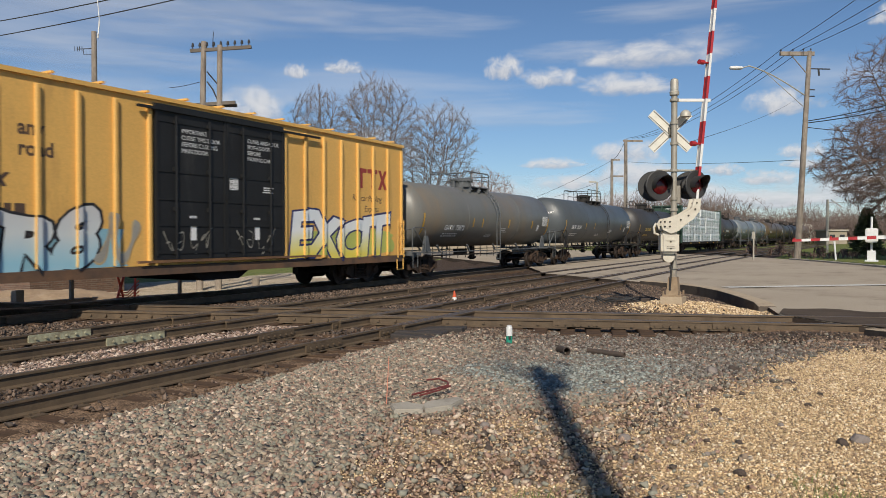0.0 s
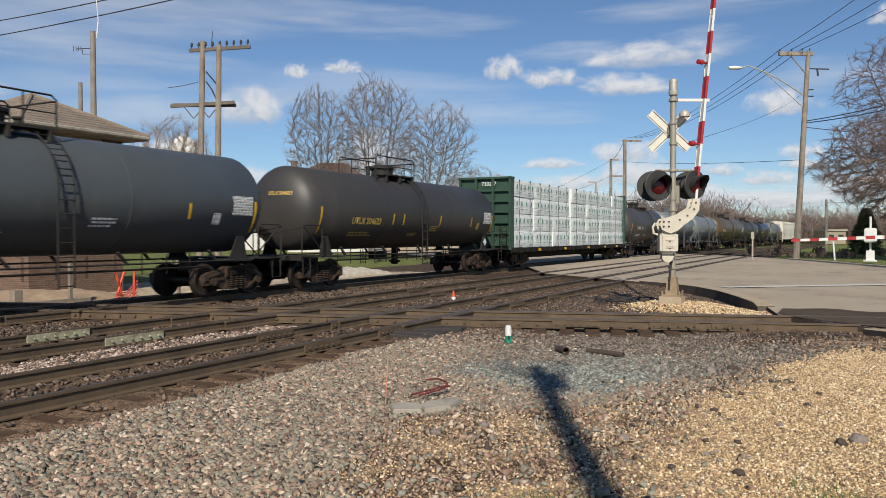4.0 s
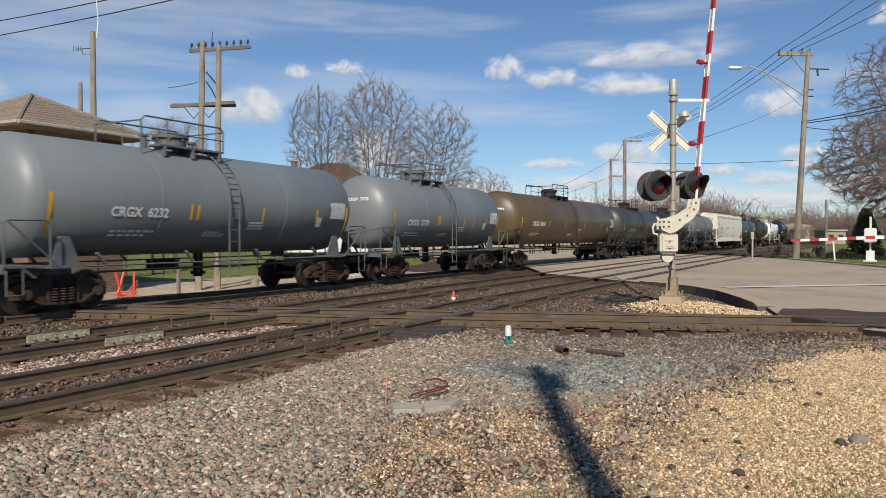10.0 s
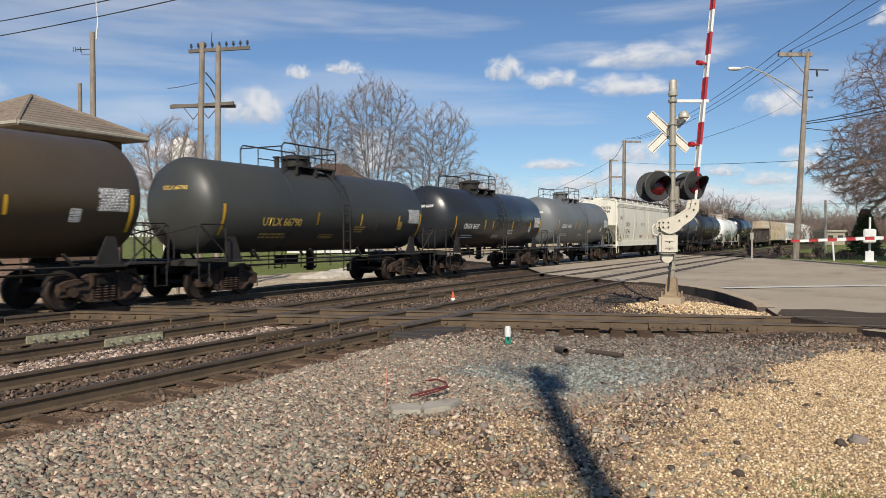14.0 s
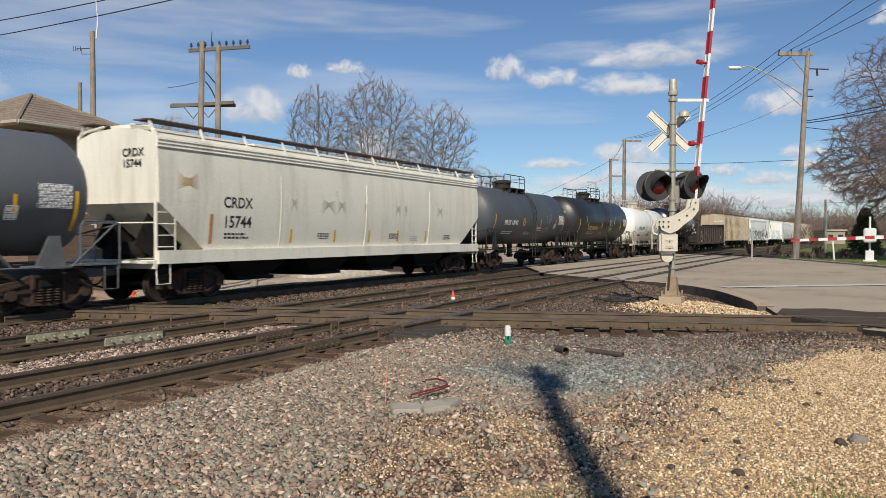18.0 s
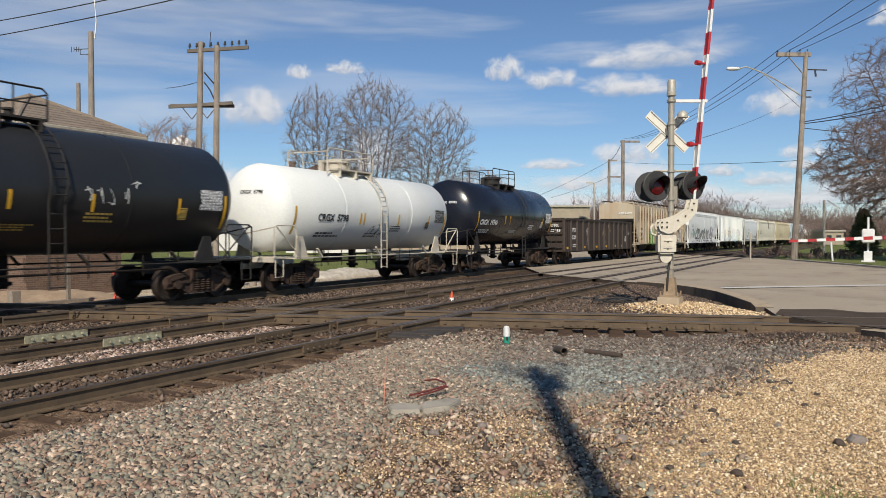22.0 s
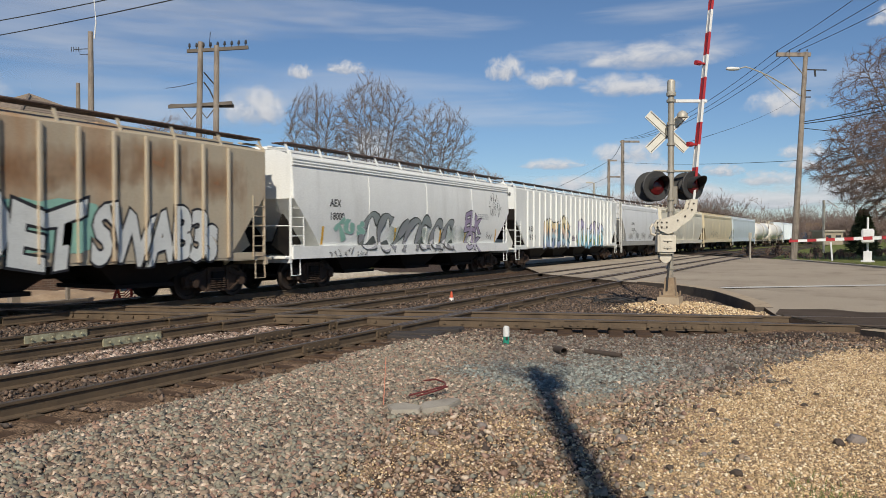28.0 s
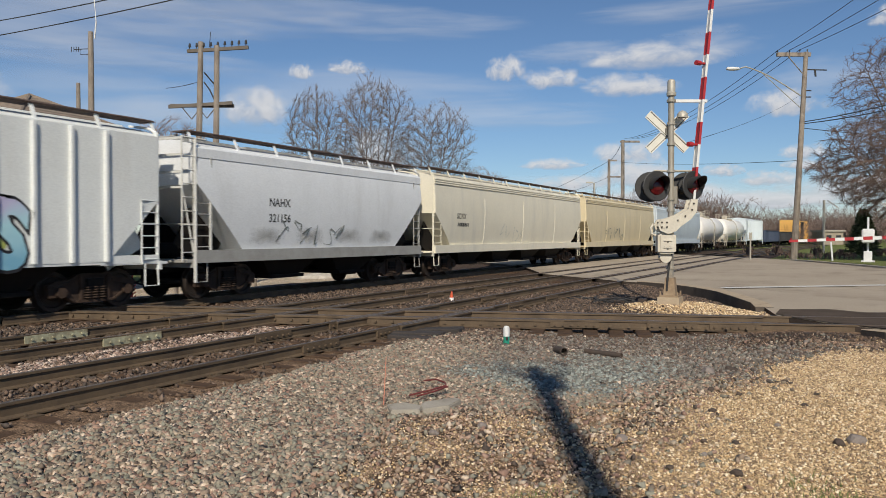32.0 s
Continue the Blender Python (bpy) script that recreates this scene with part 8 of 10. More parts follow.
def far_block(x, y, w, d, h, turn, label, mat, windows=0):
    t = thing("building", label, "building")
    m = Matrix.Translation((x, y, 0)) @ Matrix.Rotation(turn, 4, "Z")
    bm = BM()
    add_box(bm, 0, 0, h / 2, w, d, h)
    part("wall", bm, mat, t).matrix_basis = m
    bm = BM()
    add_box(bm, 0, 0, h + 0.15, w + 0.6, d + 0.6, 0.3)
    part("roof", bm, M_CONC, t).matrix_basis = m
    for k in range(windows):
        bm = BM()
        add_box(bm, -w / 2 + w * (k + 0.5) / windows, -d / 2 - 0.03, h * 0.6, w / windows * 0.5, 0.1, h * 0.25)
        part("window", bm, M_GLASS, t).matrix_basis = m


TURN = math.atan2(-0.88, 0.47)
far_block(72.0, 68.0, 12, 9, 4.4, TURN, "low pale flat-roofed building behind the house", M_SIDING, 4)
far_block(86.0, 44.0, 16, 10, 4.6, TURN, "long pale commercial building behind bare trees", M_PANEL, 5)
far_block(125.0, 46.0, 14, 10, 6.5, TURN, "distant pale flat-roofed building beyond the crossing", M_PANEL, 4)
far_block(181.0, 3.6, 4, 5, 2.7, TURN, "distant tan house by the curve", M_PANEL, 2)


def water_tower():
    t = thing("water_tower", "distant white water tower on slender legs", "water tower")
    c = Vector((131.8, 137.3, 0))
    bm = BM()
    add_lathe(bm, [(17.5, 0.5), (18.5, 2.6), (19.4, 3.25), (22.6, 3.25), (24.0, 2.4), (25.2, 0.3)], "z", 24, c)
    part("tank", bm, M_ARMWHITE, t, "", True)
    for k in range(6):
        bm = BM()
        a = k * math.pi / 3
        add_rod(bm, c + Vector((3.1 * math.cos(a), 3.1 * math.sin(a), 19.5)), c + Vector((3.8 * math.cos(a), 3.8 * math.sin(a), 0)), 0.2, seg=6)
        part("leg", bm, M_ARMWHITE, t)
    bm = BM()
    add_rod(bm, c, c + Vector((0, 0, 18)), 0.6, seg=10)
    part("riser", bm, M_ARMWHITE, t)


water_tower()


# ---- trees ----
def tubes(name, segs, material, sides=3):
    """Many thin tapered sticks in one mesh."""
    S = np.array([[*a, *b, r, q] for a, b, r, q in segs], dtype=np.float64)
    P, Q, R0, R1 = S[:, 0:3], S[:, 3:6], S[:, 6], S[:, 7]
    d = Q - P
    d /= np.linalg.norm(d, axis=1)[:, None] + 1e-9
    ref = np.where(np.abs(d[:, 2:3]) > 0.9, np.array([[1.0, 0, 0]]), np.array([[0, 0, 1.0]]))
    u = np.cross(d, ref)
    u /= np.linalg.norm(u, axis=1)[:, None]
    v = np.cross(d, u)
    n = len(S)
    co = np.empty((n, 2 * sides, 3))
    for k in range(sides):
        a = 2 * math.pi * k / sides
        off = u * math.cos(a) + v * math.sin(a)
        co[:, k] = P + off * R0[:, None]
        co[:, sides + k] = Q + off * R1[:, None]
    quads = np.array([[k, (k + 1) % sides, sides + (k + 1) % sides, sides + k] for k in range(sides)])
    idx = (quads[None] + (np.arange(n) * 2 * sides)[:, None, None]).reshape(-1, 4)
    me = bpy.data.meshes.new(name)
    me.vertices.add(n * 2 * sides)
    me.vertices.foreach_set("co", co.reshape(-1))
    me.loops.add(idx.size)
    me.loops.foreach_set("vertex_index", idx.reshape(-1).astype(np.int32))
    me.polygons.add(len(idx))
    me.polygons.foreach_set("loop_start", np.arange(0, idx.size, 4, dtype=np.int32))
    me.update(calc_edges=True)
    me.validate()
    me.materials.append(material)
    return me


def grown_tree(x, y, z, fork, z0, z1, wide, belly, limbs, count, seed, label, lean=(0.0, 0.0), twig=None, bark=None, tip=0.008, lift=0.28, shoots=4, shoot=(0.3, 0.8)):
    """A bare tree: limbs fan out from a low fork, and branches grow from them step by step towards free places inside a domed crown."""
    rs = np.random.RandomState(seed)
    step, near_enough, sight = 0.3, 0.36, 2.4

    def radius(f):
        f = np.clip(f, 0, 1)
        up = np.clip(1 - np.clip((f - belly) / (1 - belly), 0, 1) ** 2.4, 0, 1) ** 0.5
        return wide * np.where(f > belly, up, 0.14 + 0.86 * (f / belly) ** 0.85)

    f, a, q = rs.rand(count), rs.rand(count) * 6.283, np.sqrt(rs.rand(count))
    r = radius(f) * q * (1 + 0.09 * np.sin(3 * a + seed) + 0.06 * np.sin(7 * f * 3 + a * 2))
    keep = rs.rand(count) < (radius(f) / wide) ** 2 + 0.1
    goals = np.stack([x + lean[0] * f + r * np.cos(a), y + lean[1] * f + r * np.sin(a), z0 + (z1 - z0) * f * (1 + 0.03 * np.sin(5 * a))], 1)[keep]
    place, above = [np.array((x, y, z - 0.3))], [-1]
    while place[-1][2] < z + fork:
        place.append(place[-1] + np.array((rs.normal(0, 0.02), rs.normal(0, 0.02), step)))
        above.append(len(place) - 2)
    root = len(place) - 1
    for k in range(limbs):
        b = 6.283 * (k + rs.uniform(-0.3, 0.3)) / limbs
        g = rs.uniform(0.5, 0.78)
        out = radius(np.array(g)) * rs.uniform(0.25, 0.8)
        end = np.array((x + lean[0] * g + out * math.cos(b), y + lean[1] * g + out * math.sin(b), z0 + (z1 - z0) * g))
        start = place[root]
        n = int(np.linalg.norm(end - start) / step)
        last = root
        for m in range(1, n + 1):
            u = m / n
            p = start + (end - start) * u
            p[:2] = start[:2] + (end - start)[:2] * (u ** 0.8) + rs.normal(0, 0.03, 2)
            place.append(p)
            above.append(last)
            last = len(place) - 1
    P = np.array(place)
    kids = np.zeros(len(P), int)
    gap = np.full(len(goals), 1e9)
    who = np.zeros(len(goals), int)

    def meet(new_pts, first):
        d = np.linalg.norm(goals[:, None] - new_pts[None], axis=2)
        m = d.argmin(1)
        best = d[np.arange(len(goals)), m]
        closer = best < gap
        gap[closer], who[closer] = best[closer], m[closer] + first
    meet(P, 0)
    for turn in range(70):
        alive = gap > near_enough
        goals, gap, who = goals[alive], gap[alive], who[alive]
        use = gap < sight
        if not use.any() or len(P) > 16000:
            break
        d = goals[use] - P[who[use]]
        d /= np.linalg.norm(d, axis=1)[:, None]
        acc = np.zeros_like(P)
        np.add.at(acc, who[use], d)
        ids = np.unique(who[use])
        ids = ids[kids[ids] < 3]
        if not len(ids):
            break
        back = P[ids] - P[np.array(above)[ids]]
        w = acc[ids] / (np.linalg.norm(acc[ids], axis=1)[:, None] + 1e-9) + rs.normal(0, 0.07, (len(ids), 3)) + 0.9 * back / (np.linalg.norm(back, axis=1)[:, None] + 1e-9)
        w[:, 2] += lift
        w /= np.linalg.norm(w, axis=1)[:, None]
        fresh = P[ids] + w * step
        kids[ids] += 1
        first = len(P)
        P = np.concatenate([P, fresh])
        kids = np.concatenate([kids, np.zeros(len(fresh), int)])
        above.extend(ids.tolist())
        meet(fresh, first)
    n = len(P)
    power = np.zeros(n)
    for k in range(n - 1, 0, -1):
        power[k] = max(power[k], tip ** 2.75)
        power[above[k]] += power[k]
    R = np.minimum(power ** (1 / 2.75), 0.22)
    thick, thin = [], []
    for k in range(1, n):
        a = above[k]
        r0 = min(R[a], R[k] * 1.3)
        (thick if R[k] > 0.04 else thin).append((tuple(P[a]), tuple(P[k]), r0, R[k]))
        if R[k] < 0.035:
            d = P[k] - P[a]
            d = d / np.linalg.norm(d)
            for j in range(shoots):
                w = d + rs.normal(0, 0.26, 3)
                w[2] += lift * 1.5
                w *= rs.uniform(*shoot) / np.linalg.norm(w)
                s = P[a] + (P[k] - P[a]) * rs.rand()
                thin.append((tuple(s), tuple(s + w), tip * 0.85, tip * 0.4))
    t = thing("tree", label, "tree", "bare trees along the railway")
    put("trunk", tubes("trunk", thick, bark or M_BARK, 6), t)
    put("crown", tubes("crown", thin, twig or M_TWIG, 3), t)
    return t


def bearing(u, d):
    """A place at depth d before the stand, u of that depth to the right."""
    c, s = math.cos(radians(27.55)), math.sin(radians(27.55))
    return c * d + s * u * d, s * d - c * u * d


M_BUD = surface("reddish_budding_twigs", (0.20, 0.135, 0.105), (0.12, 0.08, 0.065), 0.9, 0, 0.5, 20, 0.0)
M_PALEBUD = surface("pale_budding_twigs", (0.42, 0.33, 0.29), (0.24, 0.17, 0.14), 0.9, 0, 3.5, 20, 0.0)
x, y = bearing(-0.154, 62.0)
grown_tree(x, y, 0.2, 0.9, 2.0, 13.5, 2.95, 0.45, 11, 3400, 11, "tall bare tree with several upright stems", (-0.4, 0.6))
x, y = bearing(-0.092, 61.0)
grown_tree(x, y, 0.2, 1.2, 2.0, 14.1, 3.3, 0.55, 14, 4200, 23, "tall bare tree with a fan of upright limbs", (0.1, -0.2))
x, y = bearing(-0.03, 63.0)
grown_tree(x, y, 0.2, 1.0, 1.8, 12.4, 3.4, 0.42, 11, 3600, 35, "bare tree with limbs that spread to one side", (0.9, -1.5))
x, y = bearing(0.625, 57.0)
grown_tree(x, y, 0.1, 2.0, 1.9, 11.4, 7.4, 0.45, 10, 9000, 47, "large bare tree with dense reddish twigs", (0, 0), M_BUD, None, 0.0115, -0.1, 6, (0.35, 0.9))
x, y = bearing(0.63, 61.0)
grown_tree(x, y, 0.1, 5.0, 8.0, 18.2, 6.9, 0.4, 9, 4200, 48, "tall bare tree with thin upper limbs behind the dense one", (0, 0), M_BUD, None, 0.012, 0.1, 3)
x, y = bearing(-0.352, 46.0)
grown_tree(x, y, 0.0, 0.5, 1.2, 8.5, 2.9, 0.5, 10, 2600, 53, "small bare budding tree beside the tower", (0, 0), M_PALEBUD, None, 0.01, 0.2, 4)
x, y = bearing(0.045, 68.0)
grown_tree(x, y, 0.2, 1.0, 2.0, 7.4, 3.2, 0.5, 6, 1500, 57, "small bare tree behind the larger ones", (0, 0), M_PALEBUD)


M_FARTWIG = surface("far_grey_brown_twigs", (0.25, 0.185, 0.155), (0.17, 0.125, 0.105), 0.9, 0, 0.4, 10, 0.0)


def thicket(name, spots, label, material, hmin, hmax, seed, dense=26):
    """A far belt of bare brush and trees, drawn together as one."""
    rnd = random.Random(seed)
    segs = []
    for x, y, s in spots:
        h = rnd.uniform(hmin, hmax) * s
        for k in range(dense):
            p = Vector((x + rnd.gauss(0, h * 0.22), y + rnd.gauss(0, h * 0.22), rnd.uniform(0, 0.45) * h))
            d = Vector((rnd.gauss(0, 0.35), rnd.gauss(0, 0.35), 1))
            for j in range(3):
                q = p + d.normalized() * h * rnd.uniform(0.12, 0.2)
                segs.append((tuple(p), tuple(q), 0.05 * s * (3 - j) / 3 + 0.02, 0.05 * s * (2 - j) / 3 + 0.015))
                for i in range(2):
                    w = (d + Vector((rnd.gauss(0, 0.7), rnd.gauss(0, 0.7), rnd.gauss(0, 0.3)))).normalized()
                    segs.append((tuple(q), tuple(q + w * h * rnd.uniform(0.08, 0.16)), 0.03 * s, 0.012))
                p = q
                d = d + Vector((rnd.gauss(0, 0.3), rnd.gauss(0, 0.3), 0))
        segs.append(((x, y, -0.2), (x, y, h * 0.6), 0.16 * s, 0.08 * s))
    return tagged(put(name, tubes(name, segs, material, 3)), label, "woods", kind="stuff")


rnd = random.Random(5)
spots = []
for k in range(54):
    f = k / 53
    x, y = bearing(0.19 + 0.39 * f, rnd.uniform(130, 150) if f < 0.45 else rnd.uniform(165, 195))
    spots.append((x, y, 1.0 if f < 0.45 else 0.72))
thicket("far_woods", spots, "belt of bare brown trees far beyond the crossing", M_FARTWIG, 7.5, 10.5, 3, 85)
spots = [(*bearing(0.1 + 0.0095 * k, rnd.uniform(250, 300)), 1.2) for k in range(56)]
thicket("distant_woods", spots, "distant bare grey-brown woodland on the horizon", M_FARTWIG, 8, 12, 4, 70)
spots = [(82 + rnd.uniform(-6, 6), 8 - k * 0.9 + rnd.uniform(-1, 1), 1.0) for k in range(22)]
thicket("brush", spots, "low brown brush behind the grass verge", M_BUD, 0.4, 1.1, 6, 30)
spots = [(70 + rnd.uniform(-2, 3), 4.6 - k * 0.34, 0.5) for k in range(16)]
thicket("weeds", spots, "dry reddish weeds by the verge", M_BUD, 0.6, 1.1, 7, 14)
spots = [(90 + rnd.uniform(0, 60), 70 + k * 2.6, 1.0) for k in range(26)]
thicket("town_woods", spots, "bare trees among the houses", M_TWIG, 6, 10, 8, 36)


def evergreen(x, y, h, seed):
    t = thing("evergreen", "dark green conifer behind the far gate", "tree")
    rnd = random.Random(seed)
    bm = BM()
    add_rod(bm, (x, y, -0.1), (x, y, h * 0.9), 0.14, 0.03, 7)
    part("trunk", bm, M_BARK, t)
    segs = []
    for k in range(900):
        f = rnd.random() ** 0.8
        z = h * (0.06 + 0.92 * f)
        r = (1 - f) ** 0.7 * h * 0.38 * rnd.uniform(0.35, 1.05) + 0.05
        a = rnd.uniform(0, 6.283)
        c, s = math.cos(a), math.sin(a)
        p = Vector((x + c * r * 0.4, y + s * r * 0.4, z))
        q = Vector((x + c * r, y + s * r, z - 0.12 * r))
        segs.append((tuple(p), tuple(q), 0.05, 0.03))
        for j in range(5):
            w = Vector((c + rnd.gauss(0, 0.7), s + rnd.gauss(0, 0.7), rnd.gauss(0.1, 0.4))).normalized() * 0.28
            b = p.lerp(q, rnd.uniform(0.3, 1))
            segs.append((tuple(b), tuple(b + w), 0.05, 0.012))
    put("crown", tubes("crown", segs, surface("conifer_needles", (0.085, 0.105, 0.045), (0.045, 0.062, 0.028), 0.9, 0, 1.5, 20, 0.0), 3), t)


evergreen(74.0, -1.2, 4.0, 3)

# ---- things beyond the gate ----
def sign_gantry():
    t = thing("signal_gantry", "distant grey steel post with white diagonal braces", "signal")
    bm = BM()
    add_rod(bm, (88.0, 2.1, 0), (88.0, 2.1, 5.4), 0.13, seg=8)
    part("post", bm, M_GALV, t)
    bm = BM()
    add_rod(bm, (88.0, 2.1, 5.1), (91.0, -6.0, 5.0), 0.025, seg=6)
    part("boom", bm, M_GALV, t)
    for k in range(3):
        bm = BM()
        y = 1.7 - k * 1.5 - (1.4 if k == 2 else 0)
        add_box(bm, 88.2 + k * 0.4, y - 0.4, 5.0, 0.12, 1.25, 0.16, Matrix.Rotation(radians(38), 4, "X"))
        part("brace", bm, M_ARMWHITE, t)


sign_gantry()
bm = BM()
add_rod(bm, (61.0, 6.3, -0.1), (61.0, 6.3, 1.9), 0.06, seg=6)
add_box(bm, 61.0, 6.3, 1.75, 0.05, 0.22, 0.5)
single("marker_post", bm, M_GALV, "thin grey steel marker post by the crossing", "post")
bm = BM()
for y in (-3.6, -6.4):
    add_rod(bm, (58.5, y, 0.0), (58.5, y, 1.55), 0.04, seg=6)
add_pipe(bm, [(58.5, -3.6, 1.5), (58.5, -6.4, 1.5)], 0.035)
add_pipe(bm, [(58.5, -3.6, 0.8), (58.5, -6.4, 0.8)], 0.025)
single("pipe_fence", bm, M_GALV, "short grey pipe fence on the verge", "fence")
bm = BM()
add_box(bm, 66.5, -3.4, 1.4, 0.7, 0.9, 1.0)
add_box(bm, 66.5, -3.4, 0.45, 0.5, 0.6, 0.95)
single("relay_box", bm, M_GALV, "small grey steel relay cabinet behind the gate", "cabinet")

# ---- small things on the ground ----
def marker():
    t = thing("track_marker", "short white and green plastic marker post in the gravel", "marker post")
    x, y, z = 12.67, 5.34, -0.24
    bm = BM()
    add_lathe(bm, [(z, 0.055), (z + 0.19, 0.055)], "z", 14, (x, y, 0))
    part("green_band", bm, surface("marker_green", (0.02, 0.30, 0.20), (0.016, 0.24, 0.16), 0.5, 0, 8, 40, 0.05), t, "", True)
    bm = BM()
    add_lathe(bm, [(z + 0.19, 0.058), (z + 0.34, 0.058), (z + 0.345, 0.045), (z + 0.37, 0.045), (z + 0.375, 0.02)], "z", 14, (x, y, 0))
    part("white_top", bm, M_ARMWHITE, t, "", True)
    bm = BM()
    add_box(bm, x - 0.05, y - 0.03, z + 0.16, 0.03, 0.03, 0.06)
    part("slot", bm, M_HOOD, t)


marker()
bm = BM()
add_rod(bm, (7.63, 4.76, -0.3), (7.66, 4.74, 0.32), 0.007, 0.004, 6)
single("survey_stake", bm, surface("faded_orange", (0.62, 0.26, 0.17), (0.5, 0.2, 0.13), 0.6, 0, 20, 60, 0.1), "thin faded orange survey stake in the ballast", "stake")


def slab(pts, z, h, label, material, name):
    bm = BM()
    add_prism(bm, pts, "z", z, z + h)
    bmesh.ops.bevel(bm, geom=bm.edges[:], offset=0.012, segments=2, affect="EDGES")
    return single(name, bm, material, label, "slab")


slab([(7.25, 4.42), (7.4, 4.15), (7.62, 4.22), (7.66, 4.5), (7.48, 4.62)], -0.26, 0.075, "broken piece of pale concrete in the gravel", M_CONC, "concrete_slab")
slab([(7.42, 4.12), (7.72, 3.95), (8.1, 3.98), (8.16, 4.1), (7.78, 4.3), (7.6, 4.26)], -0.25, 0.07, "flat piece of pale concrete in the gravel", M_CONC, "concrete_slab")
bm = BM()
add_pipe(bm, [(7.95, 4.6, -0.17), (8.25, 4.48, -0.15), (8.55, 4.42, -0.14), (8.68, 4.5, -0.13), (8.78, 4.68, -0.12), (8.86, 4.9, -0.17)], 0.012, 6)
add_pipe(bm, [(8.0, 4.52, -0.18), (8.3, 4.42, -0.16), (8.56, 4.40, -0.15)], 0.012, 6)
single("hose", bm, surface("red_hose", (0.20, 0.035, 0.03), (0.10, 0.025, 0.022), 0.6, 0, 10, 50, 0.1), "short red hose with a bent black end", "hose")
M_OLDIRON = surface("old_black_iron", (0.045, 0.036, 0.03), (0.08, 0.055, 0.04), 0.8, 0, 6, 40, 0.3)


def pipe_piece(a, b, r, label):
    a, b = Vector(a), Vector(b)
    bm = BM()
    n = 14
    d = (b - a).normalized()
    u = d.cross(Vector((0, 0, 1))).normalized()
    v = u.cross(d)
    rings = []
    for p, rr in ((a, r), (b, r), (b, r * 0.8), (a, r * 0.8)):
        rings.append([bm.verts.new(p + (u * math.cos(6.283 * k / n) + v * math.sin(6.283 * k / n)) * rr) for k in range(n)])
    for A, B in zip(rings, rings[1:] + rings[:1]):
        for k in range(n):
            bm.faces.new((A[k], A[(k + 1) % n], B[(k + 1) % n], B[k]))
    return single("pipe", bm, M_OLDIRON, label, "pipe", smooth=True)


pipe_piece((12.1, 4.08, -0.16), (12.36, 4.3, -0.18), 0.065, "short rusty pipe end lying in the gravel")
pipe_piece((12.5, 3.85, -0.19), (12.35, 3.2, -0.2), 0.045, "dark iron pipe lying in the gravel")
pipe_piece((16.7, 1.1, -0.05), (17.1, 1.35, -0.12), 0.06, "rusty pipe end beside the crossing track")


def cone():
    t = thing("traffic_cone", "small orange and white cone between the tracks", "traffic cone")
    x, y, z = 20.3, 10.3, -0.2
    bm = BM()
    add_lathe(bm, [(z, 0.11), (z + 0.03, 0.11), (z + 0.03, 0.075), (z + 0.12, 0.06)], "z", 14, (x, y, 0))
    part("base", bm, M_ARMWHITE, t)
    bm = BM()
    add_lathe(bm, [(z + 0.12, 0.06), (z + 0.3, 0.02)], "z", 14, (x, y, 0))
    part("tip", bm, surface("cone_orange", (0.62, 0.10, 0.03), (0.5, 0.08, 0.03), 0.5, 0, 8, 40, 0), t)


cone()


def rock(x, y, z, r, seed, material, label):
    bm = BM()
    bmesh.ops.create_icosphere(bm, subdivisions=2, radius=1.0)
    for v in bm.verts:
        k = 1 + 0.35 * noise.noise(v.co * 1.3 + Vector((seed * 3.1, 0, 0)))
        v.co = Vector((v.co.x * r * 1.25 * k, v.co.y * r * k, v.co.z * r * 0.75 * k))
    return single("rock", bm, material, label, "rock", "loose rocks on the gravel", m=Matrix.Translation((x, y, z)) @ Matrix.Rotation(seed * 1.7, 4, "Z"))


M_ROCK = surface("grey_pink_rock", (0.27, 0.23, 0.20), (0.19, 0.16, 0.14), 0.9, 0, 8, 60, 0.4)
M_DARKROCK = surface("dark_tar_lump", (0.085, 0.06, 0.045), (0.05, 0.04, 0.033), 0.9, 0, 8, 60, 0.4)
rnd = random.Random(77)
for x, y, r in ((8.02, -0.09, 0.07), (7.9, 0.05, 0.05), (6.58, 0.77, 0.045), (7.35, 1.9, 0.055), (7.6, 0.9, 0.035), (8.4, 0.6, 0.03), (8.9, 1.3, 0.04), (10.2, 1.5, 0.045), (11.6, 1.75, 0.09), (11.9, 1.5, 0.08), (9.3, 0.4, 0.035), (7.1, 1.1, 0.03),
                (8.6, 1.9, 0.035), (10.9, 0.7, 0.04), (9.9, 0.3, 0.03), (6.4, 2.9, 0.04), (6.7, 3.6, 0.045), (7.2, 3.3, 0.05), (6.2, 2.3, 0.035), (13.9, 0.9, 0.05), (14.6, 0.6, 0.045)):
    dark = rnd.random() < 0.45
    rock(x, y, ground_z(x, y) + r * 0.35, r, rnd.uniform(0, 9), M_DARKROCK if dark else M_ROCK, "dark lump of tarry earth on the tan gravel" if dark else "rounded grey rock on the tan gravel")

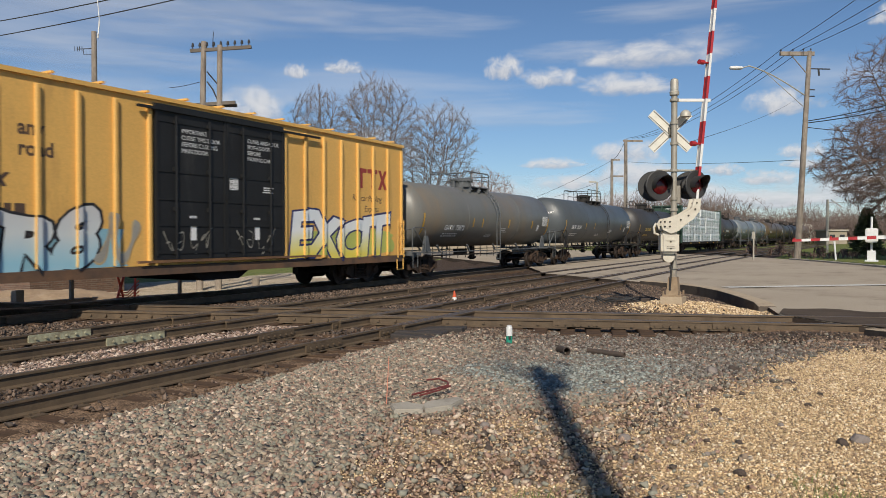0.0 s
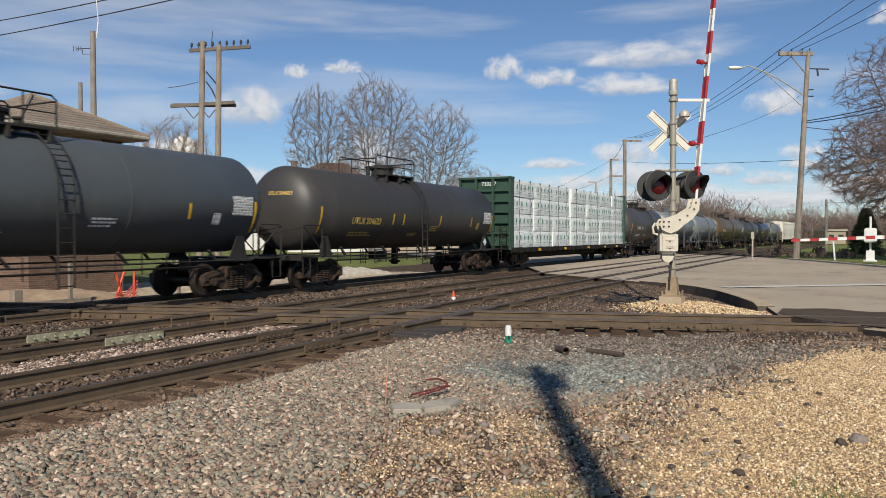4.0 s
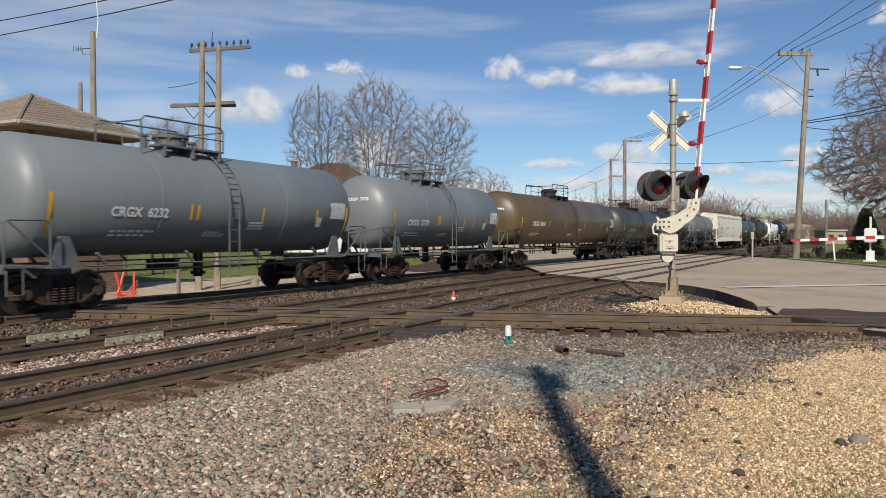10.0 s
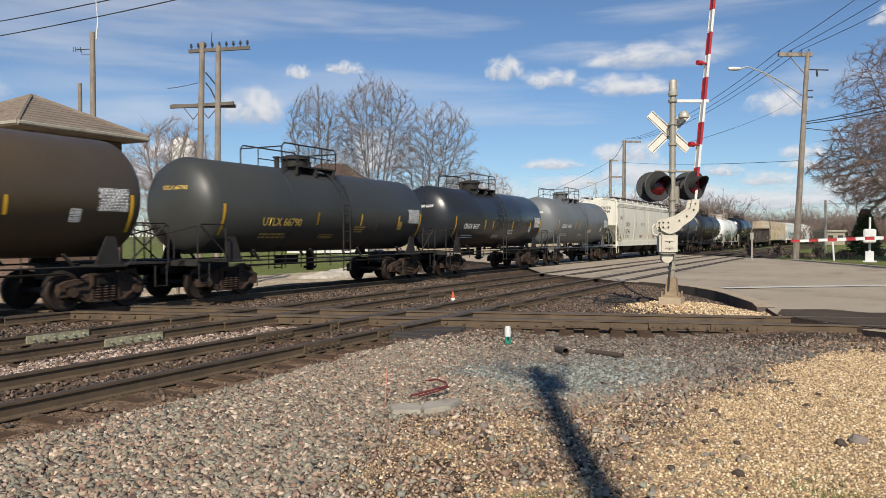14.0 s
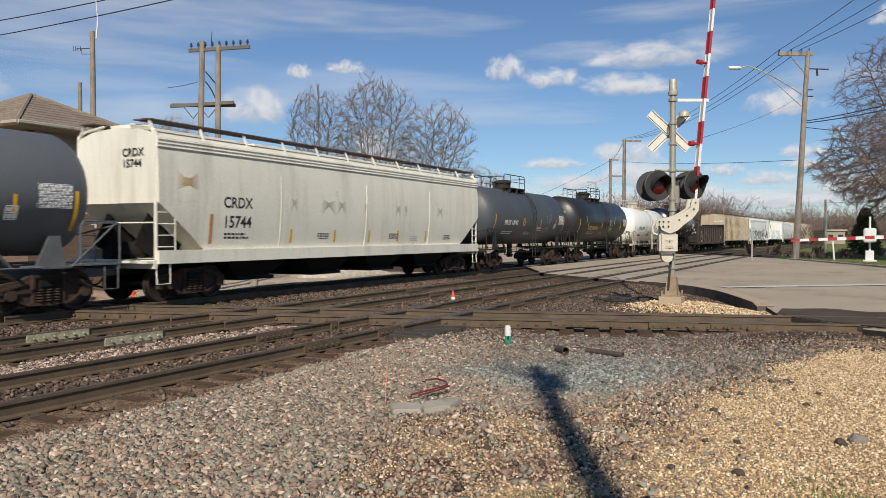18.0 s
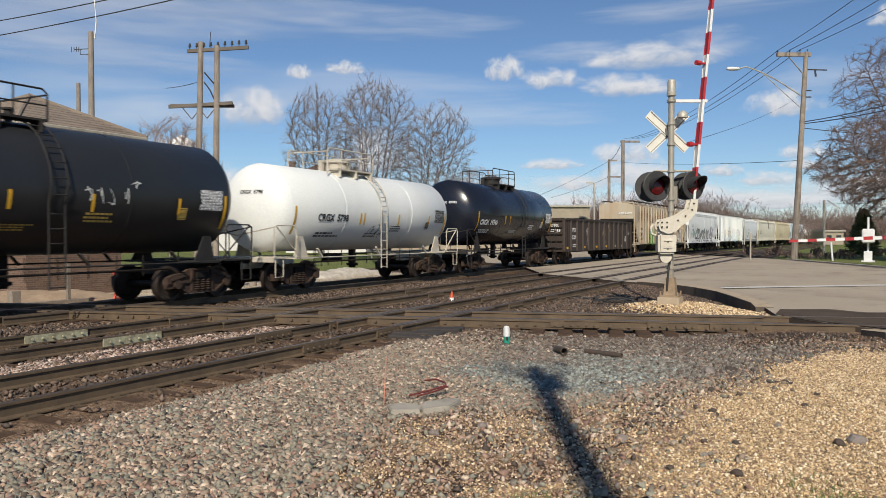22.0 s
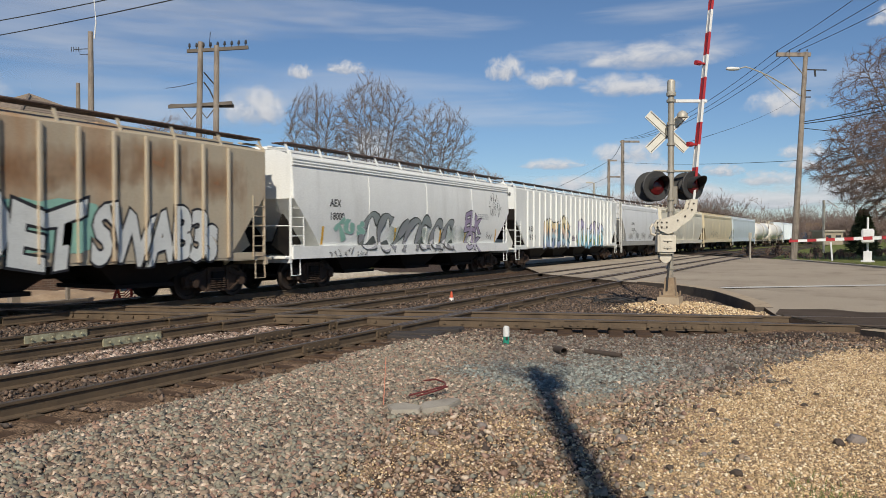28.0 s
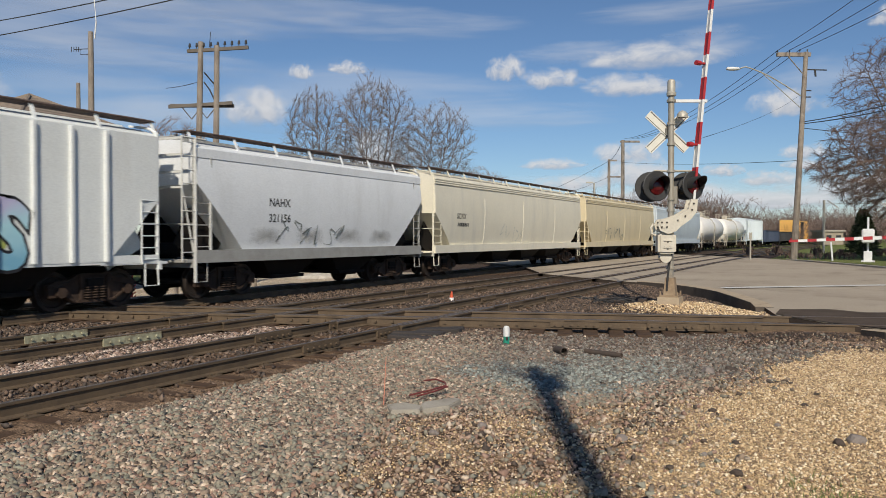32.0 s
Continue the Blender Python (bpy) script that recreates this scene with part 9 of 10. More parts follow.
# boards beside the nearest track, loose tangle of wire and a switch stand by the signal
M_BLACKTIMBER = surface("black_timber", (0.03, 0.026, 0.024), (0.055, 0.044, 0.037), 0.85, 0, 3, 30, 0.5)
for k in range(5):
    bm = BM()
    add_box(bm, 0, 0, 0, 0.25, 0.8 + 0.15 * math.sin(k * 2.3), 0.16)
    bmesh.ops.bevel(bm, geom=bm.edges[:], offset=0.02, segments=1, affect="EDGES")
    single("timber_end", bm, M_BLACKTIMBER, "rough black timber end beside the diamond", "timber", "timber ends beside the diamond",
           m=Matrix.Translation((12.45 + k * 0.36, 7.2 + 0.06 * math.sin(k * 1.7), -0.2 + 0.02 * (k % 2))) @ Matrix.Rotation(0.25 + 0.12 * math.sin(k * 2.0), 4, "Z") @ Matrix.Rotation(0.05 * math.cos(k), 4, "X"))
rnd = random.Random(9)
for k in range(9):
    p = Vector((20.6 + rnd.uniform(-0.3, 1.0), 5.6 + rnd.uniform(-1.0, 1.2), 0.0))
    pts = []
    for j in range(9):
        a = j * 0.7 + k
        pts.append(p + Vector((0.35 * math.cos(a) * rnd.uniform(0.6, 1.2), 0.55 * math.sin(a) * rnd.uniform(0.6, 1.2), rnd.uniform(-0.1, 0.06))))
    bm = BM()
    add_pipe(bm, pts, 0.014, 5)
    single("cable", bm, M_HOOD, "loose loop of black signal cable on the gravel", "cable", "tangled signal cables")
jb = thing("junction_box", "rusty junction box with bent pipes by the signal", "junction box")
bm = BM()
add_box(bm, 19.6, 4.55, 0.08, 0.22, 0.2, 0.14)
bmesh.ops.bevel(bm, geom=bm.edges[:], offset=0.012, segments=1, affect="EDGES")
part("box", bm, M_OLDIRON, jb)
for pts in (((19.6, 4.5, -0.2), (19.6, 4.5, 0.05)), ((19.3, 4.9, -0.15), (19.2, 4.95, 0.1), (19.2, 5.15, 0.1), (19.3, 5.2, -0.15)), ((19.45, 4.6, -0.15), (19.6, 4.65, 0.02), (19.5, 4.3, -0.1))):
    bm = BM()
    add_pipe(bm, pts, 0.022)
    part("conduit", bm, M_OLDIRON, jb)


# ---- far side of the tracks ----
def bank(name, x, y, w, d, h, seed, material, label):
    bm = BM()
    n = 22
    grid = []
    for j in range(n + 1):
        row = []
        for i in range(n + 1):
            u, v = -1 + 2 * i / n, -1 + 2 * j / n
            e = max(0.0, 1 - u * u) * max(0.0, 1 - v * v)
            z = h * e ** 0.7 * (0.75 + 0.5 * noise.noise(Vector((u * 3 + seed, v * 3, seed)))) + 0.05 * h * noise.noise(Vector((u * 12, v * 12, seed)))
            row.append(bm.verts.new((x + u * w / 2, y + v * d / 2, -0.5 + (z + 0.1) * (1 if e > 0 else 0))))
        grid.append(row)
    for A, B in zip(grid[:-1], grid[1:]):
        for i in range(n):
            bm.faces.new((A[i], A[i + 1], B[i + 1], B[i]))
    return single(name, bm, material, label, "earth bank", smooth=False)


M_DIRTBANK = surface("excavated_earth", (0.40, 0.30, 0.205), (0.27, 0.19, 0.125), 0.95, 0, 2, 12, 0.8)
M_RUBBLE = surface("pale_rubble", (0.62, 0.57, 0.48), (0.34, 0.30, 0.245), 0.95, 0, 3, 10, 1.0)
bank("earth_bank", 15.5, 22.8, 7.0, 2.6, 0.45, 2, M_DIRTBANK, "brown heap of excavated earth before the tower")
bank("dirt_mound", 35.5, 24.6, 6.5, 2.0, 0.42, 5, M_RUBBLE, "pale pile of broken rubble beside the grass")
M_SAFETY = surface("safety_orange", (0.72, 0.09, 0.05), (0.6, 0.07, 0.04), 0.6, 0, 5, 30, 0.1)


def barrier(x, y):
    t = thing("safety_fence", "bright orange plastic fence sagging between two stakes", "fence")
    for dx, lean in ((0.0, 0.45), (0.75, 0.08), (0.4, -0.3)):
        bm = BM()
        add_rod(bm, (x + dx, y, -0.5), (x + dx + lean, y + 0.05, 0.62), 0.04, seg=6)
        part("stake", bm, M_SAFETY, t)
    bm = BM()
    for k in range(5):
        add_pipe(bm, [(x + 0.1, y, -0.35 + k * 0.07), (x + 0.5, y + 0.02, -0.4 + k * 0.08), (x + 0.95, y + 0.03, -0.2 + k * 0.12)], 0.02, 4)
    part("netting", bm, M_SAFETY, t)


barrier(16.6, 20.3)
for x in (15.6, 19.9):
    bm = BM()
    add_box(bm, x, 21.0, 0.15, 0.1, 0.1, 1.5)
    single("wooden_stake", bm, M_POLE, "square wooden stake beside the far track", "stake", "wooden stakes")
bm = BM()
add_box(bm, 14.0, 21.2, -0.2, 0.25, 0.25, 0.7)
add_box(bm, 15.0, 21.0, -0.35, 2.4, 0.3, 0.3)
single("timber_baulk", bm, M_POLE, "pale timber baulk lying before the earth bank", "timber")
bm = BM()
add_rod(bm, (25.0, 22.0, -0.6), (25.0, 22.0, -0.05), 0.16, seg=12)
single("stump", bm, M_POLE, "short wooden stump on the dirt", "stump")


# ---- gravel: real stones ----
def stones(name, spots, sizes, material, label, seed, flat=0.85):
    """Many small angular stones in one mesh: jittered blocks, each its own island."""
    rs = np.random.RandomState(seed)
    n = len(spots)
    base = np.array([[a, b, c] for a in (-1, 1) for b in (-1, 1) for c in (-1, 1)], float)
    co = base[None] * (1 + rs.uniform(-0.8, 0.35, (n, 8, 3)))
    co *= sizes[:, None, None] * rs.uniform(0.7, 1.35, (n, 1, 3)) * 0.5
    q = rs.normal(size=(n, 4))
    q /= np.linalg.norm(q, axis=1)[:, None]
    w, x, y, z = q.T
    R = np.stack([np.stack([1 - 2 * (y * y + z * z), 2 * (x * y - z * w), 2 * (x * z + y * w)], -1),
                  np.stack([2 * (x * y + z * w), 1 - 2 * (x * x + z * z), 2 * (y * z - x * w)], -1),
                  np.stack([2 * (x * z - y * w), 2 * (y * z + x * w), 1 - 2 * (x * x + y * y)], -1)], 1)
    co = np.einsum("nij,nkj->nki", R, co)
    co[:, :, 2] *= flat
    co += spots[:, None, :]
    quads = np.array([[0, 1, 3, 2], [4, 6, 7, 5], [0, 4, 5, 1], [2, 3, 7, 6], [0, 2, 6, 4], [1, 5, 7, 3]])
    idx = (quads[None] + (np.arange(n) * 8)[:, None, None]).reshape(-1, 4)
    me = bpy.data.meshes.new(name)
    me.vertices.add(n * 8)
    me.vertices.foreach_set("co", co.reshape(-1))
    me.loops.add(idx.size)
    me.loops.foreach_set("vertex_index", idx.reshape(-1).astype(np.int32))
    me.polygons.add(len(idx))
    me.polygons.foreach_set("loop_start", np.arange(0, idx.size, 4, dtype=np.int32))
    me.update(calc_edges=True)
    me.materials.append(material)
    return tagged(put(name, me), label, "gravel", kind="stuff")


def stone_material(name, tones, rough=0.9):
    m = bpy.data.materials.new(name)
    m.use_nodes = True
    nt = m.node_tree
    bsdf = nt.nodes["Principled BSDF"]
    geo = nd(nt, "ShaderNodeNewGeometry")
    ramp = nd(nt, "ShaderNodeValToRGB")
    el = ramp.color_ramp.elements
    ramp.color_ramp.interpolation = "CONSTANT"
    for k, c in enumerate(tones):
        e = el[k] if k < 2 else el.new(k / len(tones))
        e.position = k / len(tones)
        e.color = rgb(c)
    nt.links.new(geo.outputs["Random Per Island"], ramp.inputs[0])
    tc = nd(nt, "ShaderNodeTexCoord")
    n = nd(nt, "ShaderNodeTexNoise", Scale=45.0, Detail=4.0)
    nt.links.new(tc.outputs["Object"], n.inputs["Vector"])
    r = nd(nt, "ShaderNodeMapRange")
    r.inputs["To Min"].default_value, r.inputs["To Max"].default_value = 0.6, 1.4
    nt.links.new(n.outputs["Fac"], r.inputs["Value"])
    mul = nd(nt, "ShaderNodeMix")
    mul.data_type, mul.blend_type = "RGBA", "MULTIPLY"
    mul.inputs["Factor"].default_value = 1.0
    nt.links.new(ramp.outputs[0], mul.inputs["A"])
    nt.links.new(r.outputs[0], mul.inputs["B"])
    nt.links.new(mul.outputs["Result"], bsdf.inputs["Base Color"])
    bsdf.inputs["Roughness"].default_value = rough
    return m


M_BALLAST = stone_material("ballast_stone", ((0.262, 0.211, 0.153), (0.171, 0.131, 0.097), (0.337, 0.276, 0.206), (0.337, 0.221, 0.161), (0.235, 0.216, 0.163), (0.385, 0.270, 0.198), (0.091, 0.068, 0.053), (0.268, 0.243, 0.184), (0.428, 0.345, 0.259), (0.257, 0.160, 0.119), (0.257, 0.250, 0.195), (0.599, 0.479, 0.366), (0.289, 0.216, 0.153), (0.193, 0.170, 0.134), (0.219, 0.206, 0.158)))
M_SMALLBALLAST = stone_material("small_brown_stone", ((0.338, 0.237, 0.163), (0.263, 0.175, 0.119), (0.413, 0.294, 0.203), (0.375, 0.237, 0.159), (0.300, 0.225, 0.163), (0.237, 0.160, 0.109), (0.525, 0.400, 0.290), (0.300, 0.190, 0.128)))
M_BLUEBALLAST = stone_material("blue_grey_stone", ((0.22, 0.235, 0.21), (0.14, 0.15, 0.135), (0.28, 0.305, 0.275), (0.17, 0.155, 0.13), (0.34, 0.36, 0.32), (0.22, 0.20, 0.165)))
M_GREYBALLAST = stone_material("dark_grey_stone", ((0.17, 0.15, 0.125), (0.10, 0.085, 0.07), (0.24, 0.215, 0.18), (0.13, 0.095, 0.075), (0.30, 0.27, 0.23), (0.20, 0.14, 0.11), (0.17, 0.165, 0.14)))
M_TANSTONE = stone_material("limestone_chip", ((0.636, 0.467, 0.271), (0.501, 0.353, 0.197), (0.732, 0.563, 0.347), (0.347, 0.239, 0.141), (0.559, 0.411, 0.234), (0.251, 0.172, 0.108), (0.809, 0.678, 0.479)))
M_TRACKBALLAST = stone_material("oiled_ballast", ((0.105, 0.072, 0.05), (0.06, 0.043, 0.033), (0.15, 0.10, 0.07), (0.08, 0.062, 0.05), (0.21, 0.15, 0.11)))


def in_view(x, y):
    """The part of the gravel that lies before the camera's stand."""
    d = x * math.cos(radians(27.5)) + y * math.sin(radians(27.5))
    r = x * math.sin(radians(27.5)) - y * math.cos(radians(27.5))
    return d > 4.6 and abs(r) < 0.62 * d + 0.5


def scatter(count, xr, yr, keep, seed, size, lift=0.25):
    rnd = random.Random(seed)
    pts, sz = [], []
    while len(pts) < count:
        x, y = rnd.uniform(*xr), rnd.uniform(*yr)
        if in_view(x, y) and keep(x, y, rnd):
            s = size[0] + (size[1] - size[0]) * rnd.random() ** 1.4
            pts.append((x, y, ground_z(x, y) + s * lift))
            sz.append(s)
    return np.array(pts), np.array(sz)


def near_cross(x, y):
    return abs(x - cross_x(y)) < 1.55 and y > -4


def oily_at(x, y):
    """Darker ballast and dirt along the crossing track."""
    return smooth(4.9, 2.2, cross_x(y) - x + 0.9 * noise.noise(Vector((x * 0.9, y * 0.9, 7.0)))) * 0.9


def blue_at(x, y):
    n = 0.35 * noise.noise(Vector((x * 1.1, y * 1.1, 2.0)))
    return 0.95 * smooth(1.35, 0.6, math.hypot((x - 10.3) / 1.15, (y - 3.7) / 1.3) + n) + 0.75 * smooth(1.4, 0.5, math.hypot((x - 11.6) / 1.0, (y - 2.9) / 1.0) + n)


def grey_at(x, y):
    """Dark grey ballast before the diamond."""
    return smooth(9.6, 11.4, x + 0.35 * y - 1.2 + 0.6 * noise.noise(Vector((x * 0.9, y * 0.9, 6.0)))) * smooth(6.2, 4.6, y)


p, s = scatter(58000, (2.6, 17.4), (-1.5, 7.55), lambda x, y, r: y < 6.75 + 0.25 * noise.noise(Vector((x * 1.2, 0, 3.0))) + 0.06 * (x - 5) and r.random() < (1 - min(1, tan_at(x, y))) * (1 - 0.9 * mixed_at(x, y)) and not near_cross(x, y) and r.random() > blue_at(x, y) and r.random() > oily_at(x, y) and r.random() > grey_at(x, y) * 0.9, 1, (0.016, 0.056), 0.35)
stones("ballast", p, s, M_BALLAST, "loose grey, pink and brown ballast stones", 2)
p, s = scatter(20000, (4.0, 15), (-0.5, 7.0), lambda x, y, r: r.random() < 0.12 + mixed_at(x, y) * (1 - tan_at(x, y)) and not near_cross(x, y) and r.random() > tan_at(x, y), 31, (0.007, 0.028))
stones("small_ballast", p, s, M_SMALLBALLAST, "small brown stones trodden into bare earth", 32)
p, s = scatter(16000, (9.5, 17.5), (-1.5, 6.2), lambda x, y, r: r.random() < grey_at(x, y) and x < cross_x(y) - 1.2 and r.random() > tan_at(x, y) * 1.3 and r.random() > blue_at(x, y) * 0.8 and r.random() > oily_at(x, y) * 0.7 and r.random() > soil_at(x, y) and not on_road(x, y), 33, (0.018, 0.05), 0.4)
stones("grey_ballast", p, s, M_GREYBALLAST, "dark grey crushed stone before the crossing track", 34)
p, s = scatter(12000, (10.5, 18.5), (-3.0, 7.4), lambda x, y, r: r.random() < oily_at(x, y) and x < cross_x(y) - 1.3 and r.random() > tan_at(x, y) and r.random() > 0.85 * soil_at(x, y) and not on_road(x, y), 21, (0.02, 0.05))
stones("oily_ballast", p, s, M_TRACKBALLAST, "dark brown ballast along the crossing track", 22)
p, s = scatter(7000, (8.0, 15), (1.4, 6.0), lambda x, y, r: r.random() < blue_at(x, y), 3, (0.022, 0.055), 0.35)
stones("blue_ballast", p, s, M_BLUEBALLAST, "patch of fresh blue-grey crushed stone", 4)
p, s = scatter(50000, (4.0, 17), (-3.0, 4.6), lambda x, y, r: r.random() < tan_at(x, y) ** 1.3 and not on_road(x, y), 5, (0.006, 0.026))
stones("limestone_gravel", p, s, M_TANSTONE, "fine tan limestone gravel", 6)
p, s = scatter(7500, (18.3, 28.5), (1.4, 6.3), lambda x, y, r: (r.random() < tan_at(x, y) or math.hypot(x - 19.8, y - 3.3) < 1.5) and not on_road(x, y) and x > cross_x(y) + 1.0, 8, (0.018, 0.05))
stones("signal_gravel", p, s, M_TANSTONE, "tan gravel heaped round the signal's foot", 9)
p, s = scatter(9000, (16.0, 30), (2.4, 7.3), lambda x, y, r: not on_road(x, y) and x > cross_x(y) + 0.9 and r.random() > tan_at(x, y), 18, (0.03, 0.065))
stones("bed_ballast", p, s, M_TRACKBALLAST, "brown and grey ballast behind the diamond", 19)
p, s = scatter(22000, (3.0, 30), (6.9, 15.6), lambda x, y, r: (y > 7.75 or x > 12 or r.random() < 0.12) and not near_cross(x, y) and min(abs(y - TRACK_B - 0.75), abs(y - TRACK_B + 0.75), abs(y - TRACK_C - 0.75), abs(y - TRACK_C + 0.75)) > 0.16 and not on_road(x, y), 10, (0.03, 0.065), 0.45)
stones("track_ballast", p, s, M_TRACKBALLAST, "oily brown ballast between the rails", 11)
p, s = scatter(7000, (4, 14.4), (9.6, 10.9), lambda x, y, r: not near_cross(x, y), 12, (0.025, 0.055), 0.4)
stones("pink_ballast", p, s, stone_material("pink_stone", ((0.38, 0.26, 0.20), (0.28, 0.195, 0.155), (0.46, 0.34, 0.27), (0.23, 0.18, 0.15), (0.55, 0.45, 0.37))), "pinkish ballast between the two near tracks", 13)


# grass tufts at the foot of the picture and on the verges
def tufts(spots, seed, h):
    rnd = random.Random(seed)
    segs = []
    for x, y, n in spots:
        for k in range(n):
            p = Vector((x + rnd.gauss(0, 0.12), y + rnd.gauss(0, 0.12), 0))
            p.z = ground_z(p.x, p.y)
            q = p + Vector((rnd.gauss(0, 0.3), rnd.gauss(0, 0.3), 1)).normalized() * h * rnd.uniform(0.5, 1.2)
            segs.append((tuple(p), tuple(q), 0.004, 0.001))
    return segs


rnd = random.Random(12)
sp = [(5.2 + rnd.uniform(0, 1.6), 0.1 - rnd.uniform(-0.2, 1.9), 26) for k in range(40)] + [(5.15 + rnd.uniform(0, 0.3), 1.7 + rnd.uniform(-0.3, 0.3), 20) for k in range(6)]
tagged(put("grass_tufts", tubes("grass_tufts", tufts(sp, 4, 0.07), surface("spring_grass", (0.10, 0.17, 0.035), (0.16, 0.2, 0.06), 0.8, 0, 3, 30, 0), 3)), "short green grass at the gravel's edge", "grass", kind="stuff")

# ---- clouds: a far backdrop ----
def cloud_material(name, soft, veil):
    m = bpy.data.materials.new(name)
    m.use_nodes = True
    nt = m.node_tree
    nt.nodes.clear()
    link = nt.links.new

    def math_(op, a, b=None):
        n = nd(nt, "ShaderNodeMath")
        n.operation = op
        for k, v in enumerate((a, b)):
            if v is None:
                continue
            if isinstance(v, (int, float)):
                n.inputs[k].default_value = v
            else:
                link(v, n.inputs[k])
        return n.outputs[0]
    tc = nd(nt, "ShaderNodeTexCoord")
    info = nd(nt, "ShaderNodeObjectInfo")
    sp = nd(nt, "ShaderNodeSeparateXYZ")
    link(tc.outputs["Object"], sp.inputs[0])
    u, v = sp.outputs[0], sp.outputs[1]
    down = math_("MULTIPLY", math_("MINIMUM", v, 0.0), 0.75)
    v2 = math_("ADD", v, down)
    r2 = math_("ADD", math_("MULTIPLY", u, u), math_("MULTIPLY", v2, v2))
    off = math_("MULTIPLY", info.outputs["Random"], 91.0)
    cb = nd(nt, "ShaderNodeCombineXYZ")
    link(math_("MULTIPLY", u, 1.9 if not veil else 1.0), cb.inputs[0])
    link(math_("MULTIPLY", v, 1.0 if not veil else 1.6), cb.inputs[1])
    link(off, cb.inputs[2])
    n1 = nd(nt, "ShaderNodeTexNoise", Scale=1.5, Detail=8.0, Roughness=0.52, Distortion=0.3)
    link(cb.outputs[0], n1.inputs["Vector"])
    dens = math_("ADD", math_("SUBTRACT", 0.78, r2), math_("MULTIPLY", math_("SUBTRACT", n1.outputs["Fac"], 0.5), 1.7))
    mr = nd(nt, "ShaderNodeMapRange")
    mr.interpolation_type = "SMOOTHSTEP"
    mr.inputs["From Min"].default_value, mr.inputs["From Max"].default_value = 0.0, soft
    mr.inputs["To Max"].default_value = 0.34 if veil else 0.96
    link(dens, mr.inputs["Value"])
    edge = nd(nt, "ShaderNodeMapRange")
    edge.interpolation_type = "SMOOTHSTEP"
    edge.inputs["From Min"].default_value, edge.inputs["From Max"].default_value = 1.0, 0.72
    link(r2, edge.inputs["Value"])
    alpha = math_("MULTIPLY", mr.outputs[0], edge.outputs[0])
    # sunlit top and shaded underside are painted into the cloud's own glow
    shade = nd(nt, "ShaderNodeMapRange")
    shade.inputs["From Min"].default_value, shade.inputs["From Max"].default_value = -0.55, 0.25
    link(math_("ADD", v, math_("MULTIPLY", math_("SUBTRACT", n1.outputs["Fac"], 0.5), 1.2)), shade.inputs["Value"])
    mix = nd(nt, "ShaderNodeMix")
    mix.data_type = "RGBA"
    mix.inputs["A"].default_value, mix.inputs["B"].default_value = (0.47, 0.52, 0.62, 1), (0.86, 0.87, 0.90, 1)
    link(shade.outputs[0], mix.inputs["Factor"])
    em = nd(nt, "ShaderNodeEmission", Strength=0.88)
    link(mix.outputs["Result"], em.inputs[0])
    tr = nd(nt, "ShaderNodeBsdfTransparent")
    ms = nd(nt, "ShaderNodeMixShader")
    link(alpha, ms.inputs[0])
    link(tr.outputs[0], ms.inputs[1])
    link(em.outputs[0], ms.inputs[2])
    out = nd(nt, "ShaderNodeOutputMaterial")
    link(ms.outputs[0], out.inputs[0])
    return m


M_CLOUD, M_VEIL = cloud_material("fair_weather_cloud", 0.95, False), cloud_material("thin_cloud_and_haze", 1.2, True)
FORWARD = radians(27.55)
CLOUDS = []
_cm = bpy.data.meshes.new("cloud")
_cm.from_pydata([(-1, -1, 0), (1, -1, 0), (1, 1, 0), (-1, 1, 0)], [], [(0, 1, 2, 3)])
_cm.materials.append(M_CLOUD)
_vm = bpy.data.meshes.new("cloud")
_vm.from_pydata([(-1, -1, 0), (1, -1, 0), (1, 1, 0), (-1, 1, 0)], [], [(0, 1, 2, 3)])
_vm.materials.append(M_VEIL)


def cloud(right, up, w, h, drift=0.4, veil=False, far=2600.0):
    """A far cloud: thousandths of the distance to the right and up, its width, height and drift in 32 s."""
    ob = new("cloud", _vm if veil else _cm)
    tagged(ob, "thin white veil of high cloud and painted haze" if veil else "small white fair-weather cloud with a grey base", "cloud", "drifting clouds", "structure")
    far = far - 12 * len(CLOUDS)

    def at(dx):
        x, y = (right + dx) / 1000, up / 1000
        c, s = math.cos(FORWARD), math.sin(FORWARD)
        p = Vector((c + x * s, s - x * c, y)) * far
        return facing(p + Vector((0, 0, 1.72)), -Vector((p.x, p.y, p.z)))
    ob.matrix_basis = at(0) @ Matrix.Diagonal((w / 1320 * far, h / 1320 * far, 1, 1))
    CLOUDS.append((ob, at, drift))


